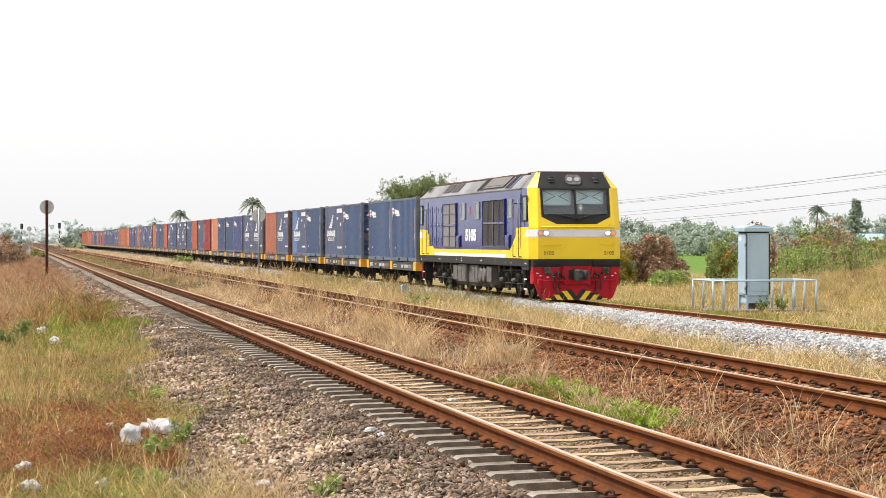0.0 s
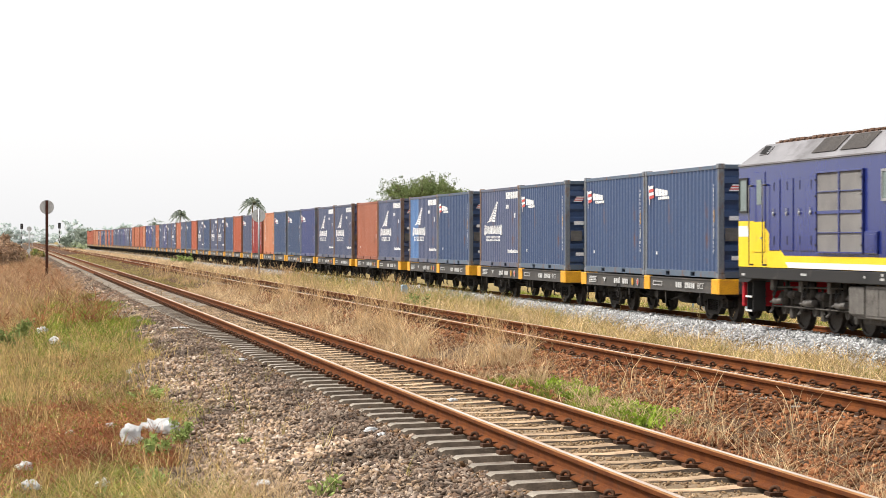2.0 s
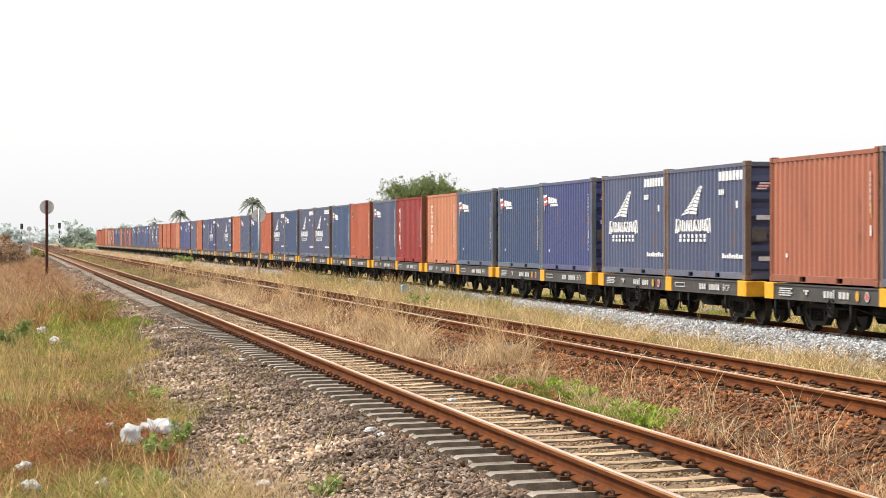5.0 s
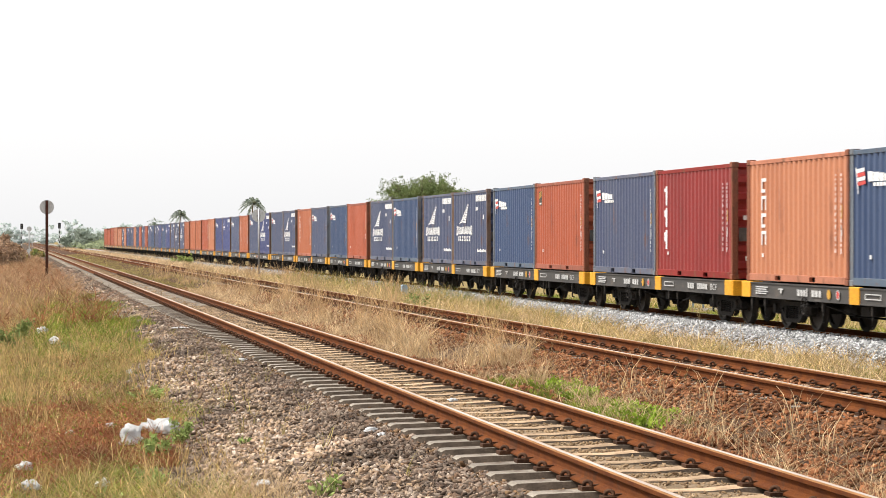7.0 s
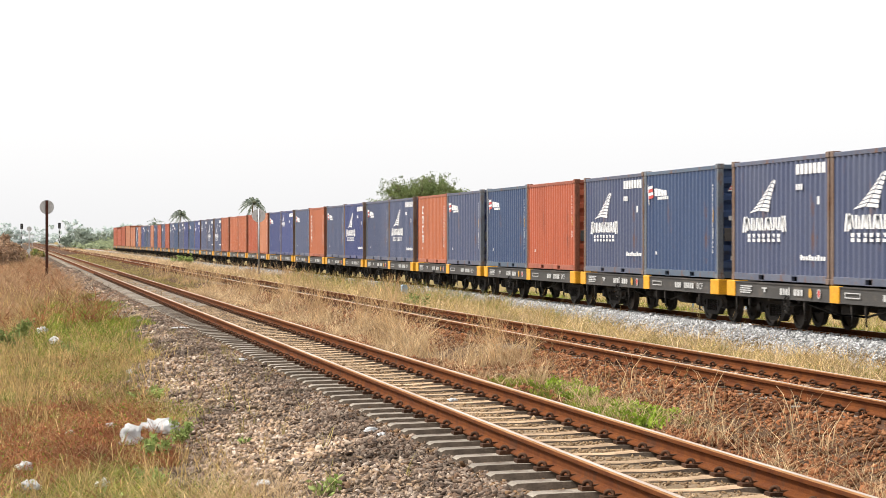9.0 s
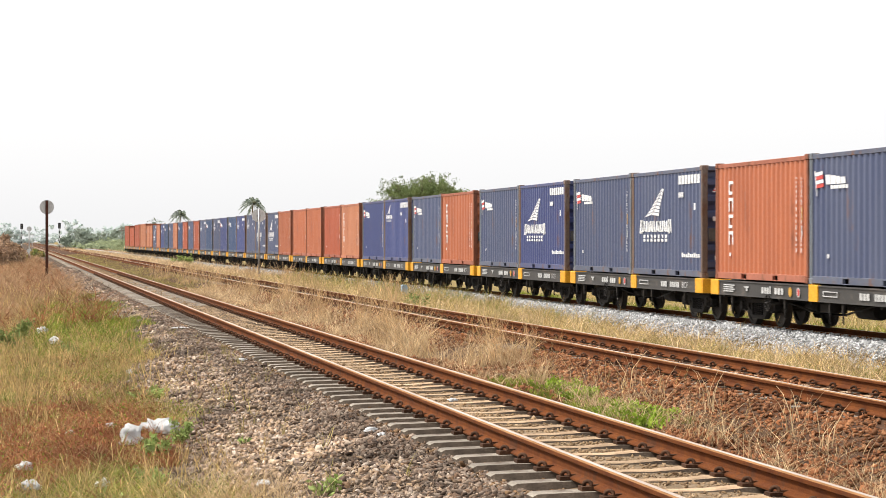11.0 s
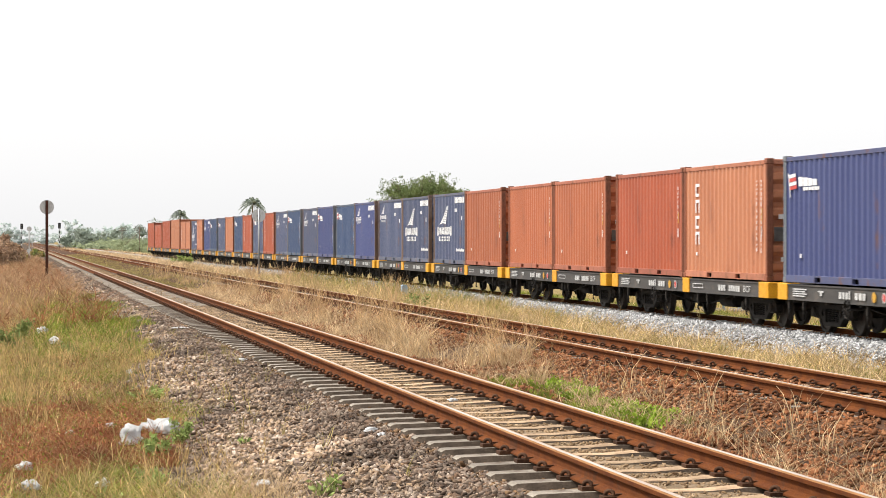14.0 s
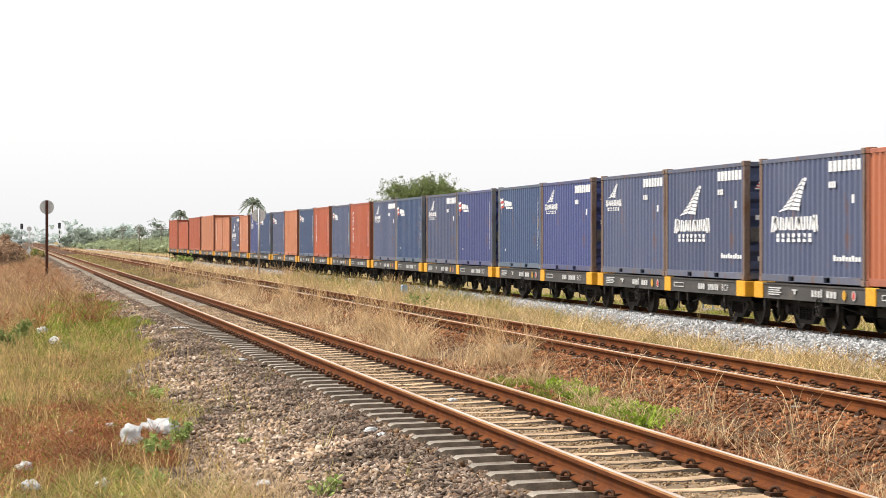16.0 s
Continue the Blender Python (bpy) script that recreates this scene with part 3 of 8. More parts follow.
def sail_logo(x, L, H, big):
    """Stepped sail of slanting bands over two rows of heavy bars; large on some sides, small and high on others."""
    bm = bmesh.new()
    k = 1.0 if big else 0.55
    y0, z0 = (2.30, 1.08) if big else (2.55, 1.78)

    def quad(a, za, b, zb, c_, zc, d_, zd):
        poly_plate(bm, x, [(y0 - a * k, z0 + za * k), (y0 - b * k, z0 + zb * k), (y0 - c_ * k, z0 + zc * k), (y0 - d_ * k, z0 + zd * k)])

    # first row: heavy plain bars that lean by turns, taller at the ends; second row: smaller spaced blocks
    w = 2.87 / 10
    for i in range(10):
        a = w * i
        t = (0.09, -0.08, 0.0, 0.07, -0.05)[i % 5]
        lo, hi = (-0.04, 0.30) if i in (0, 9) else (0.0, 0.27)
        quad(a, lo, a + w * 0.40, lo, a + w * 0.40 + t, hi, a + t, hi)
        quad(a + w * 0.56, lo + 0.05 * (i % 2), a + w * 0.90, lo, a + w * 0.90 + t, hi - 0.05 * ((i + 1) % 3 == 0), a + w * 0.56 + t, hi)
    for i in range(7):
        a = 0.36 + 0.32 * i
        quad(a, -0.24, a + 0.18, -0.24, a + 0.18, -0.17 - 0.02 * (i % 2), a, -0.17)
        quad(a + 0.05 * (i % 3), -0.15, a + 0.16, -0.15, a + 0.18, -0.07, a, -0.07)
    # the sail: bowed bands, widest at the foot, leaning to a point
    for i in range(8):
        f0, f1 = i / 8, (i + 0.76) / 8
        za, zb = 0.37 + 0.66 * f0, 0.37 + 0.66 * f1
        la, lb = 0.46 + 1.46 * f0 ** 0.8, 0.46 + 1.46 * f1 ** 0.8
        ra, rb = 1.74 + 0.46 * f0 ** 1.4, 1.74 + 0.46 * f1 ** 1.4
        m0, m1 = la + (ra - la) * 0.5, lb + (rb - lb) * 0.5
        quad(la, za, m0, za + 0.055, m1, zb + 0.055, lb, zb)
        quad(m0 + 0.03, za + 0.05, ra, za + 0.02, rb, zb + 0.02, m1 + 0.03, zb + 0.05)
    # serial plate, small plates and the line of bars near the foot
    for i in range(7):
        a = -1.12 - 0.25 * i
        plate(bm, x + 0.003, a, a - 0.19, 2.20, 2.41)
    for i in range(3):
        plate(bm, x + 0.003, -1.12 - 0.14 * i, -1.22 - 0.14 * i, 1.89, 2.01)
    plate(bm, x + 0.003, -2.36, -2.48, 1.58, 1.74)
    if big:
        for i in range(9):
            plate(bm, x + 0.003, -1.38 - 0.165 * i, -1.38 - 0.165 * i - 0.12, 0.47, 0.55 + 0.03 * (i % 3 == 0))
    return bm


def serial_bars(x, L, H, dense):
    """Columns of small white bars near the end, an amber label and a white plate."""
    bm = bmesh.new()
    y = -L / 2 + 0.42
    rng = random.Random(dense)
    z = H - 0.45
    while z > H - (2.0 if dense else 1.2):
        h = rng.choice((0.05, 0.08, 0.11))
        plate(bm, x + 0.003, y, y - 0.035, z - h, z)
        if dense > 1:
            plate(bm, x + 0.003, y + 0.3, y + 0.265, z - h * 0.8, z)
        z -= h + 0.035
    plate(bm, x + 0.003, y - 0.02, y - 0.07, H - 1.32, H - 1.05, 1)
    plate(bm, x + 0.003, y, y - 0.06, H - 1.65, H - 1.45)
    plate(bm, x + 0.003, L / 2 - 1.0, L / 2 - 1.1, 0.52, 0.60)
    return bm


def tall_bars(x, L, H, heavy):
    """A column of heavy white blocks down the far end of the side."""
    bm = bmesh.new()
    rng = random.Random(11 + heavy)
    y = L / 2 - 0.95 if not heavy else L / 2 - 0.85
    z = H - 0.42
    for i in range(4 if heavy else 6):
        h = 0.3
        if heavy:
            h = 0.46
            plate(bm, x + 0.003, y, y - 0.13, z - h, z)
            plate(bm, x + 0.003, y + 0.12, y, z - h * (0.3 + 0.15 * (i % 3)), z - 0.05)
        else:
            plate(bm, x + 0.003, y, y - 0.06, z - h, z)
            plate(bm, x + 0.003, y - 0.06, y - 0.3, z - 0.07, z)
            if i % 2:
                plate(bm, x + 0.003, y - 0.24, y - 0.3, z - h, z - 0.07)
            else:
                plate(bm, x + 0.003, y - 0.06, y - 0.24, z - h, z - h + 0.07)
        z -= h + 0.07
        if z < 1.0:
            break
    return bm


def emblem(x):
    """Upright plate with yellow bands on a dark ground."""
    bm = bmesh.new()
    plate(bm, x + 0.003, 2.50, 2.14, 1.92, 2.34)
    for i in range(3):
        poly_plate(bm, x - 0.004, [(2.47, 2.12 + 0.06 * i), (2.17, 2.20 + 0.06 * i), (2.17, 2.24 + 0.06 * i), (2.47, 2.16 + 0.06 * i)], 1)
    plate(bm, x, 2.45, 2.2, 1.95, 2.0, 2)
    return bm


LABELS = {"blue": "navy blue", "slate": "faded slate-blue", "violet": "violet-blue",
          "orange": "orange-brown", "terra": "terracotta", "rust": "rust-red", "brick": "brick-brown", "crimson": "crimson"}
MARKS = {"N": "with a small flag mark", "W": "with a large white sail mark", "w": "with a small white sail mark", "O": "with bare sides",
         "C": "with a column of white blocks", "R": "with heavy white blocks", "P": "with a small yellow-blue plate"}


def container(paint, mark, y, L=CL, H=CH, patch=False):
    mat = PAINT[paint]
    size = "twenty-foot" if L < 7 else ("tall forty-foot" if H > 2.7 else "forty-foot")
    ob = thing("shipping_container", f"{LABELS[paint]} {size} steel container {MARKS[mark]}", "shipping container", "containers on the train",
               m=Matrix.Translation((LINE_X, y, RAIL_Z + DECK)))
    MOVING.append((ob, y))
    k = (L, H)
    share("side_panel", mesh_once(("side_panel", k, paint), lambda: corrugated(L, H), mat), ob, pose(-CW / 2 + 0.018, 0, 0))
    share("side_panel", MESHES[("side_panel", k, paint)], ob, pose(CW / 2 - 0.018, 0, 0, 0, 0, 180))
    share("end_panel", mesh_once(("end_panel", H, paint), lambda: ribbed_end(H), mat), ob, pose(0, -L / 2 + 0.03, 0))
    share("end_panel", MESHES[("end_panel", H, paint)], ob, pose(0, L / 2 - 0.03, 0, 0, 0, 180))
    share("roof_panel", mesh_once(("roof_panel", k, paint), lambda: roof_mesh(L, H), mat), ob, pose(0, 0, 0))
    share("floor_panel", mesh_once(("floor_panel", L), lambda: floor_mesh(L), M_BLACK), ob, pose(0, 0, 0))
    share("frame", mesh_once(("frame", k, paint), lambda: container_frame(L, H), M_WORN[paint]), ob, pose(0, 0, 0))
    tagged(share("end_plate", mesh_once(("end_plate", mark in "WwN"), lambda: end_plates(mark in "WwN"), (M_WHITE, M_REDMARK, M_GREYSTEEL)), ob, pose(0, -L / 2 + 0.026, 0)), kind="stuff")
    if mark in "NwC":
        bar = mesh_once(("locking_bar", H), lambda: locking_bar(H), M_POST["grey"])
        for bx in (-0.64, 0.64):
            share("locking_bar", bar, ob, pose(bx, -L / 2 + 0.025, 0))
    post_paint = "brown" if mark in "Ww" else ("grey" if mark in "N" else "rust")
    cm = M_POST[post_paint]
    cast = mesh_once(("corner_casting", cm.name), casting_mesh, cm)
    for sx in (-1, 1):
        for sy in (-1, 1):
            share("corner_post", mesh_once(("corner_post", H, post_paint), lambda: corner_post(H), M_POST[post_paint]), ob, pose(sx * (CW / 2 - 0.075), sy * (L / 2 - 0.075), 0, 0, 0, 0 if sy < 0 else 180))
            for z in (0.06, H - 0.058):
                share("corner_casting", cast, ob, pose(sx * (CW / 2 - 0.08), sy * (L / 2 - 0.088), z))
    x = -CW / 2 + 0.012
    if mark == "N":
        tagged(share("flag_mark", mesh_once(("flag_mark", k), lambda: flag_logo(x, L, H), (M_WHITE, M_REDMARK)), ob, pose(0, 0, 0)), kind="stuff")
    if mark in "Ww":
        tagged(share("sail_mark", mesh_once(("sail_mark", mark), lambda: sail_logo(x, L, H, mark == "W"), M_WHITE), ob, pose(0, 0, 0)), kind="stuff")
    if mark in "CR":
        share("tall_mark", mesh_once(("tall_mark", mark), lambda: tall_bars(x, L, H, mark == "R"), M_WHITE), ob, pose(0, 0, 0))
    if mark == "P":
        share("emblem_plate", mesh_once(("emblem_plate",), lambda: emblem(x), (M_DARKMARK, M_AMBERMARK, M_WHITE)), ob, pose(0, 0, 0))
    if mark in "NCROP":
        share("serial_marks", mesh_once(("serial_marks", mark, k), lambda: serial_bars(x, L, H, {"N": 1, "C": 2, "R": 2, "O": 0, "P": 1}[mark]), (M_WHITE, M_AMBERMARK)), ob, pose(0, 0, 0))
    if patch:
        bm = corrugated(L, H)
        bmesh.ops.delete(bm, geom=[v for v in bm.verts if v.co.y < L / 2 - 2.0], context="VERTS")
        part("repainted_strip", bm, M_LIGHTPATCH, ob, "pale blue repainted strip", pose(-CW / 2 + 0.014, 0, 0))
    return ob


def wagon(y_front, y_rear, serial, kind):
    """Flat wagon with two bogies; y runs from its near end to its far end."""
    mid, half = (y_front + y_rear) / 2, (y_rear - y_front) / 2
    ob = thing("flat_wagon", "charcoal container flat wagon with amber-yellow end blocks", "railway wagon", "flat wagons of the train",
               m=Matrix.Translation((LINE_X, mid, RAIL_Z)))
    MOVING.append((ob, mid))
    key = round(half, 2)

    def sill():
        bm = bmesh.new()
        box(bm, -1.24, -1.17, -half, half, 0.66, 0.985, 0.012)
        box(bm, -1.26, -1.17, -half, half, 0.955, 0.985)
        box(bm, -1.26, -1.17, -half, half, 0.66, 0.68)
        return bm

    def deck():
        bm = bmesh.new()
        box(bm, -1.17, 1.17, -half + 0.02, half - 0.02, 0.90, 0.975)
        box(bm, -0.22, -0.12, -half + 0.02, half - 0.02, 0.45, 0.9)
        box(bm, 0.12, 0.22, -half + 0.02, half - 0.02, 0.45, 0.9)
        for i in range(7):
            yy = -half + 0.6 + (2 * half - 1.2) * i / 6
            box(bm, -1.17, 1.17, yy - 0.05, yy + 0.05, 0.6, 0.9)
        return bm

    def beam():
        bm = bmesh.new()
        box(bm, -1.24, 1.24, -0.07, 0.0, 0.66, 0.985, 0.012)
        return bm

    def corner():
        bm = bmesh.new()
        box(bm, -1.262, -0.80, -0.078, -0.002, 0.655, 0.99, 0.008)
        return bm

    def block():
        bm = bmesh.new()
        box(bm, -1.268, -1.17, -0.25, 0.25, 0.655, 0.992, 0.008)
        return bm

    share("side_sill", mesh_once(("side_sill", key), sill, M_SILL), ob, pose(0, 0, 0))
    share("side_sill", MESHES[("side_sill", key)], ob, pose(0, 0, 0, 0, 0, 180))
    share("deck", mesh_once(("deck", key), deck, M_BLACK), ob, pose(0, 0, 0))
    beam_mesh = mesh_once(("end_beam",), beam, M_SILL)
    corner_mesh = mesh_once(("corner_block",), corner, M_YELLOWBLOCK)
    for yy, turn in ((-half, 0), (half, 180)):
        end = share("end_beam", beam_mesh, ob, pose(0, yy, 0, 0, 0, turn))
        share("corner_block", corner_mesh, end, pose(0, 0, 0), "amber-yellow painted corner")
        share("corner_block", corner_mesh, end, pose(2.062, 0, 0), "amber-yellow painted corner")
    blk = mesh_once(("marker_block",), block, M_YELLOWBLOCK)
    for yy in (-half + 0.25, half - 0.25, -0.40):
        share("marker_block", blk, ob, pose(0, yy, 0), "amber-yellow painted block")
    marks = mesh_once(("side_marks", kind), lambda: sill_marks(kind), (M_STENCIL, M_REDMARK, M_AMBERMARK))
    tagged(share("side_lettering", marks, ob, pose(0, 0, 0)), kind="stuff")
    share("handbrake_wheel", mesh_once(("handbrake_wheel",), handwheel, M_BLACK), ob, pose(-1.25, half - 3.9, 0.56))
    for yy in (half - 1.35, -half + 1.5, half - 0.5, -half + 4.3, -1.2, 1.4):
        share("coupling_rod", mesh_once(("coupling_rod",), hanger, M_BLACK), ob, pose(-1.2, yy, 0.66))
    share("brake_gear", mesh_once(("brake_gear",), brake_gear, M_BLACK), ob, pose(0, 0, 0))
    for yy, tn in ((-half, 0), (half, 180)):
        share("coupler", mesh_once(("coupler",), coupler_mesh, M_CORNER), ob, pose(0, yy, 0.78, 0, 0, tn))
    for yy in (-half + 1.85, half - 1.85):
        b = share("bogie", mesh_once(("bogie",), bogie_frame, M_BLACK), ob, pose(0, yy, 0))
        for s in (-0.9, 0.9):
            share("wheelset", mesh_once(("wheelset",), wheelset_mesh, M_WHEEL), b, pose(0, s, 0.43))
    return ob


def sill_marks(kind):
    """Rows of white bars, an amber and a red roundel, an outlined white panel along the sill."""
    bm = bmesh.new()
    x = -1.262
    rng = random.Random(kind)
    for i in range(4):
        plate(bm, x, 5.35, 4.65 - 0.1 * (i % 2), 0.74 + 0.045 * i, 0.765 + 0.045 * i)
    plate(bm, x, 3.9, 3.6, 0.85, 0.88), plate(bm, x, 3.78, 3.68, 0.78, 0.85)
    y = 2.75
    for w in (0.13, 0.12, 0.13, 0.06, 0.0, 0.15, 0.15, 0.13):
        if w:
            plate(bm, x, y, y - w, 0.75, 0.88 if w > 0.1 else 0.91)
        y -= w + 0.05 if w else 0.2
    for yc, mt in ((0.95, 2), (0.45, 1)):
        n = 14
        poly_plate(bm, x - 0.003, [(yc + 0.10 * math.cos(6.2832 * i / n), 0.82 + 0.10 * math.sin(6.2832 * i / n)) for i in range(n)], 0 if mt == 1 else 2)
        poly_plate(bm, x - 0.006, [(yc + 0.07 * math.cos(6.2832 * i / n), 0.82 + 0.075 * math.sin(6.2832 * i / n)) for i in range(n)], 1 if mt == 1 else 2)
    plate(bm, x, -0.95, -1.75, 0.86, 0.88), plate(bm, x, -0.95, -1.75, 0.77, 0.79), plate(bm, x, -0.95, -0.98, 0.79, 0.86), plate(bm, x, -1.72, -1.75, 0.79, 0.86)
    y = -2.9
    for w in (0.13, 0.15, 0.13, 0.0, 0.12, 0.12, 0.12, 0.12, 0.12, 0.0):
        if w:
            plate(bm, x, y, y - w, 0.75, 0.88)
        y -= w + 0.04 if w else 0.22
    side_text(bm, "BCF", y, 0.75, 0.46, 0.14, x - 0.002, 0.0)
    return bm


def handwheel():
    bm = bmesh.new()
    n = 16
    for i in range(n):
        a, b = 6.2832 * i / n, 6.2832 * (i + 1) / n
        tube(bm, (-0.02, 0.17 * math.cos(a), 0.17 * math.sin(a)), (-0.02, 0.17 * math.cos(b), 0.17 * math.sin(b)), 0.017, seg=5)
    for i in range(3):
        a = 2.094 * i
        tube(bm, (-0.02, 0, 0), (-0.02, 0.17 * math.cos(a), 0.17 * math.sin(a)), 0.014, seg=5)
    tube(bm, (-0.04, 0, 0), (0.5, 0, 0), 0.03, seg=8)
    return bm


def hanger():
    bm = bmesh.new()
    box(bm, -0.03, 0.03, -0.035, 0.035, -0.20, 0.0, 0.008)
    tube(bm, (0, 0, -0.18), (0, 0.03, -0.36), 0.018, seg=6)
    tube(bm, (0, 0.03, -0.36), (0.05, 0.12, -0.40), 0.018, seg=6)
    return bm


def brake_gear():
    bm = bmesh.new()
    for s in (-1, 1):
        tube(bm, (-0.9, s * 2.9, 0.66), (-0.75, s * 0.8, 0.40), 0.022, seg=6)
        tube(bm, (-0.75, -0.9, 0.40), (-0.75, 0.9, 0.40), 0.022, seg=6)
    tube(bm, (-0.55, -2.2, 0.50), (-0.55, -1.2, 0.50), 0.16, seg=14)
    tube(bm, (-0.6, 0.9, 0.50), (-0.6, 1.6, 0.50), 0.11, seg=12)
    box(bm, -0.9, -0.5, -0.3, 0.2, 0.42, 0.64, 0.02)
    return bm


def coupler_mesh():
    bm = bmesh.new()
    box(bm, -0.09, 0.09, -0.45, 0.1, -0.1, 0.1, 0.03)
    box(bm, -0.16, 0.14, -0.66, -0.42, -0.16, 0.14, 0.05)
    return bm


def wheelset_mesh(r=0.43):
    bm = bmesh.new()
    tube(bm, (-0.72, 0, 0), (0.72, 0, 0), 0.075, seg=10)
    for s in (-1, 1):
        prof = [(0.47, r + 0.028), (0.50, r + 0.028), (0.515, r), (0.60, r - 0.006), (0.60, r - 0.06), (0.565, r - 0.075), (0.55, 0.14), (0.60, 0.12), (0.60, 0.07),
                (0.47, 0.07), (0.47, 0.14), (0.50, 0.16), (0.515, r - 0.08), (0.47, r - 0.06)]
        n = 16
        rings = [[bm.verts.new((s * x, q * math.cos(6.28319 * i / n), q * math.sin(6.28319 * i / n))) for x, q in prof] for i in range(n)]
        for i in range(n):
            a, b = rings[i], rings[(i + 1) % n]
            for j in range(len(prof)):
                bm.faces.new((a[j], a[(j + 1) % len(prof)], b[(j + 1) % len(prof)], b[j]))
    bmesh.ops.recalc_face_normals(bm, faces=bm.faces)
    return bm


def bogie_frame():
    """Cast side frames with axle boxes, coil springs in the window, a bolster across."""
    bm = bmesh.new()
    for s in (-1, 1):
        x0, x1 = s * 0.66, s * 0.80
        lo, hi = min(x0, x1), max(x0, x1)
        prism(bm, [(-1.15, 0.50), (-0.95, 0.60), (-0.45, 0.68), (0.45, 0.68), (0.95, 0.60), (1.15, 0.50), (1.15, 0.36), (0.75, 0.36), (0.50, 0.50), (-0.50, 0.50),
                   (-0.75, 0.36), (-1.15, 0.36)], "x", lo, hi)
        prism(bm, [(-0.75, 0.40), (-0.42, 0.16), (0.42, 0.16), (0.75, 0.40), (0.62, 0.42), (0.34, 0.24), (-0.34, 0.24), (-0.62, 0.42)], "x", lo, hi)
        for yy in (-0.9, 0.9):
            box(bm, lo - 0.03, hi + 0.05, yy - 0.14, yy + 0.14, 0.31, 0.56, 0.03)
            tube(bm, (s * 0.80, yy, 0.43), (s * 0.88, yy, 0.43), 0.10, seg=12)
        for yy in (-0.2, 0.0, 0.2):
            for k in range(6):
                tube(bm, (s * 0.73, yy, 0.245 + 0.043 * k), (s * 0.73, yy, 0.270 + 0.043 * k), 0.085 if k % 2 else 0.078, seg=8)
        for yy in (-0.42, 0.42):
            box(bm, lo, hi, yy - 0.05, yy + 0.05, 0.2, 0.55)
    box(bm, -0.75, 0.75, -0.2, 0.2, 0.50, 0.66, 0.03)
    return bm

# ---- locomotive ----
L_BLUE = surface("loco_blue_paint", (0.013, 0.022, 0.135), (0.018, 0.029, 0.160), 1.2, 0.16, 0, 0.03, 40, stain=(0.035, 0.045, 0.165), stain_amount=0.2, stain_scale=1.2, stretch=(1, 1, 0.4), grainy=0.04)
L_YELLOW = surface("loco_yellow_paint", (0.84, 0.585, 0.012), (0.77, 0.52, 0.012), 1.3, 0.5, 0, 0.03, 40, stain=(0.5, 0.33, 0.05), stain_amount=0.1, stain_scale=2, grainy=0.04)
L_WHITE = surface("loco_white_stripe", (0.76, 0.76, 0.76), (0.66, 0.66, 0.67), 2, 0.4, 0, 0.03, 40, stain=(0.4, 0.37, 0.33), stain_amount=0.15, grainy=0.04)
L_BLACK = surface("loco_black_paint", (0.020, 0.020, 0.021), (0.032, 0.031, 0.031), 2, 0.62, 0, 0.04, 40, stain=(0.06, 0.055, 0.05), stain_amount=0.12, grainy=0.04)
L_BLACK.node_tree.nodes["Principled BSDF"].inputs["Specular IOR Level"].default_value = 0.2
L_ROOF = surface("sooty_grey_roof", (0.24, 0.23, 0.24), (0.15, 0.145, 0.15), 1.1, 0.5, 0.2, 0.06, 30, stain=(0.07, 0.06, 0.06), stain_amount=0.45, stain_scale=1.0, stretch=(1, 0.5, 1), grainy=0.04)
L_RED = surface("loco_red_paint", (0.46, 0.012, 0.024), (0.36, 0.009, 0.018), 1.5, 0.55, 0, 0.04, 40, stain=(0.12, 0.012, 0.014), stain_amount=0.3, stain_scale=2.5, grainy=0.04)
L_RED.node_tree.nodes["Principled BSDF"].inputs["Specular IOR Level"].default_value = 0.2
L_MESH = surface("intake_mesh", (0.19, 0.18, 0.18), (0.24, 0.23, 0.22), 3, 0.7, 0.2, 0.5, 220)
L_MESHDARK = surface("dark_radiator_mesh", (0.045, 0.04, 0.038), (0.075, 0.066, 0.06), 3, 0.7, 0.2, 0.5, 220)
L_PANE = surface("dusty_side_window", (0.15, 0.19, 0.175), (0.11, 0.145, 0.135), 2, 0.12, 0, 0.0, 20)
L_BLIND = surface("pale_cab_blind", (0.56, 0.67, 0.70), (0.50, 0.61, 0.64), 2, 0.8, 0, 0.05, 40)
L_INNER = surface("pale_cab_lining", (0.62, 0.68, 0.70), (0.55, 0.61, 0.63), 2, 0.8, 0, 0.03, 30)
L_CHROME = surface("steel_handrail", (0.42, 0.42, 0.43), (0.34, 0.34, 0.35), 4, 0.4, 0.6, 0.05, 40)
L_CAST = surface("grimy_cast_iron", (0.11, 0.10, 0.09), (0.045, 0.042, 0.038), 6, 0.7, 0.2, 0.2, 60, stain=(0.03, 0.026, 0.022), stain_amount=0.5, stain_scale=4)
M_HEADLAMP = glow("lit_headlamp", (1.0, 0.98, 0.92), 5.0)
M_MARKER = glow("dull_amber_marker", (0.75, 0.22, 0.07), 0.5)


def clear_glass(name, tint):
    m = bpy.data.materials.new(name)
    n, l, p = nodes_of(m)
    p.inputs["Base Color"].default_value = (*tint, 1)
    p.inputs["Transmission Weight"].default_value = 1.0
    p.inputs["Roughness"].default_value = 0.02
    p.inputs["IOR"].default_value = 1.45
    return m


L_GLASS = clear_glass("tinted_windscreen", (0.9, 0.95, 0.95))


def face(bm, pts, mat=0):
    f = bm.faces.new([bm.verts.new(p) for p in pts])
    f.material_index = mat
    return f


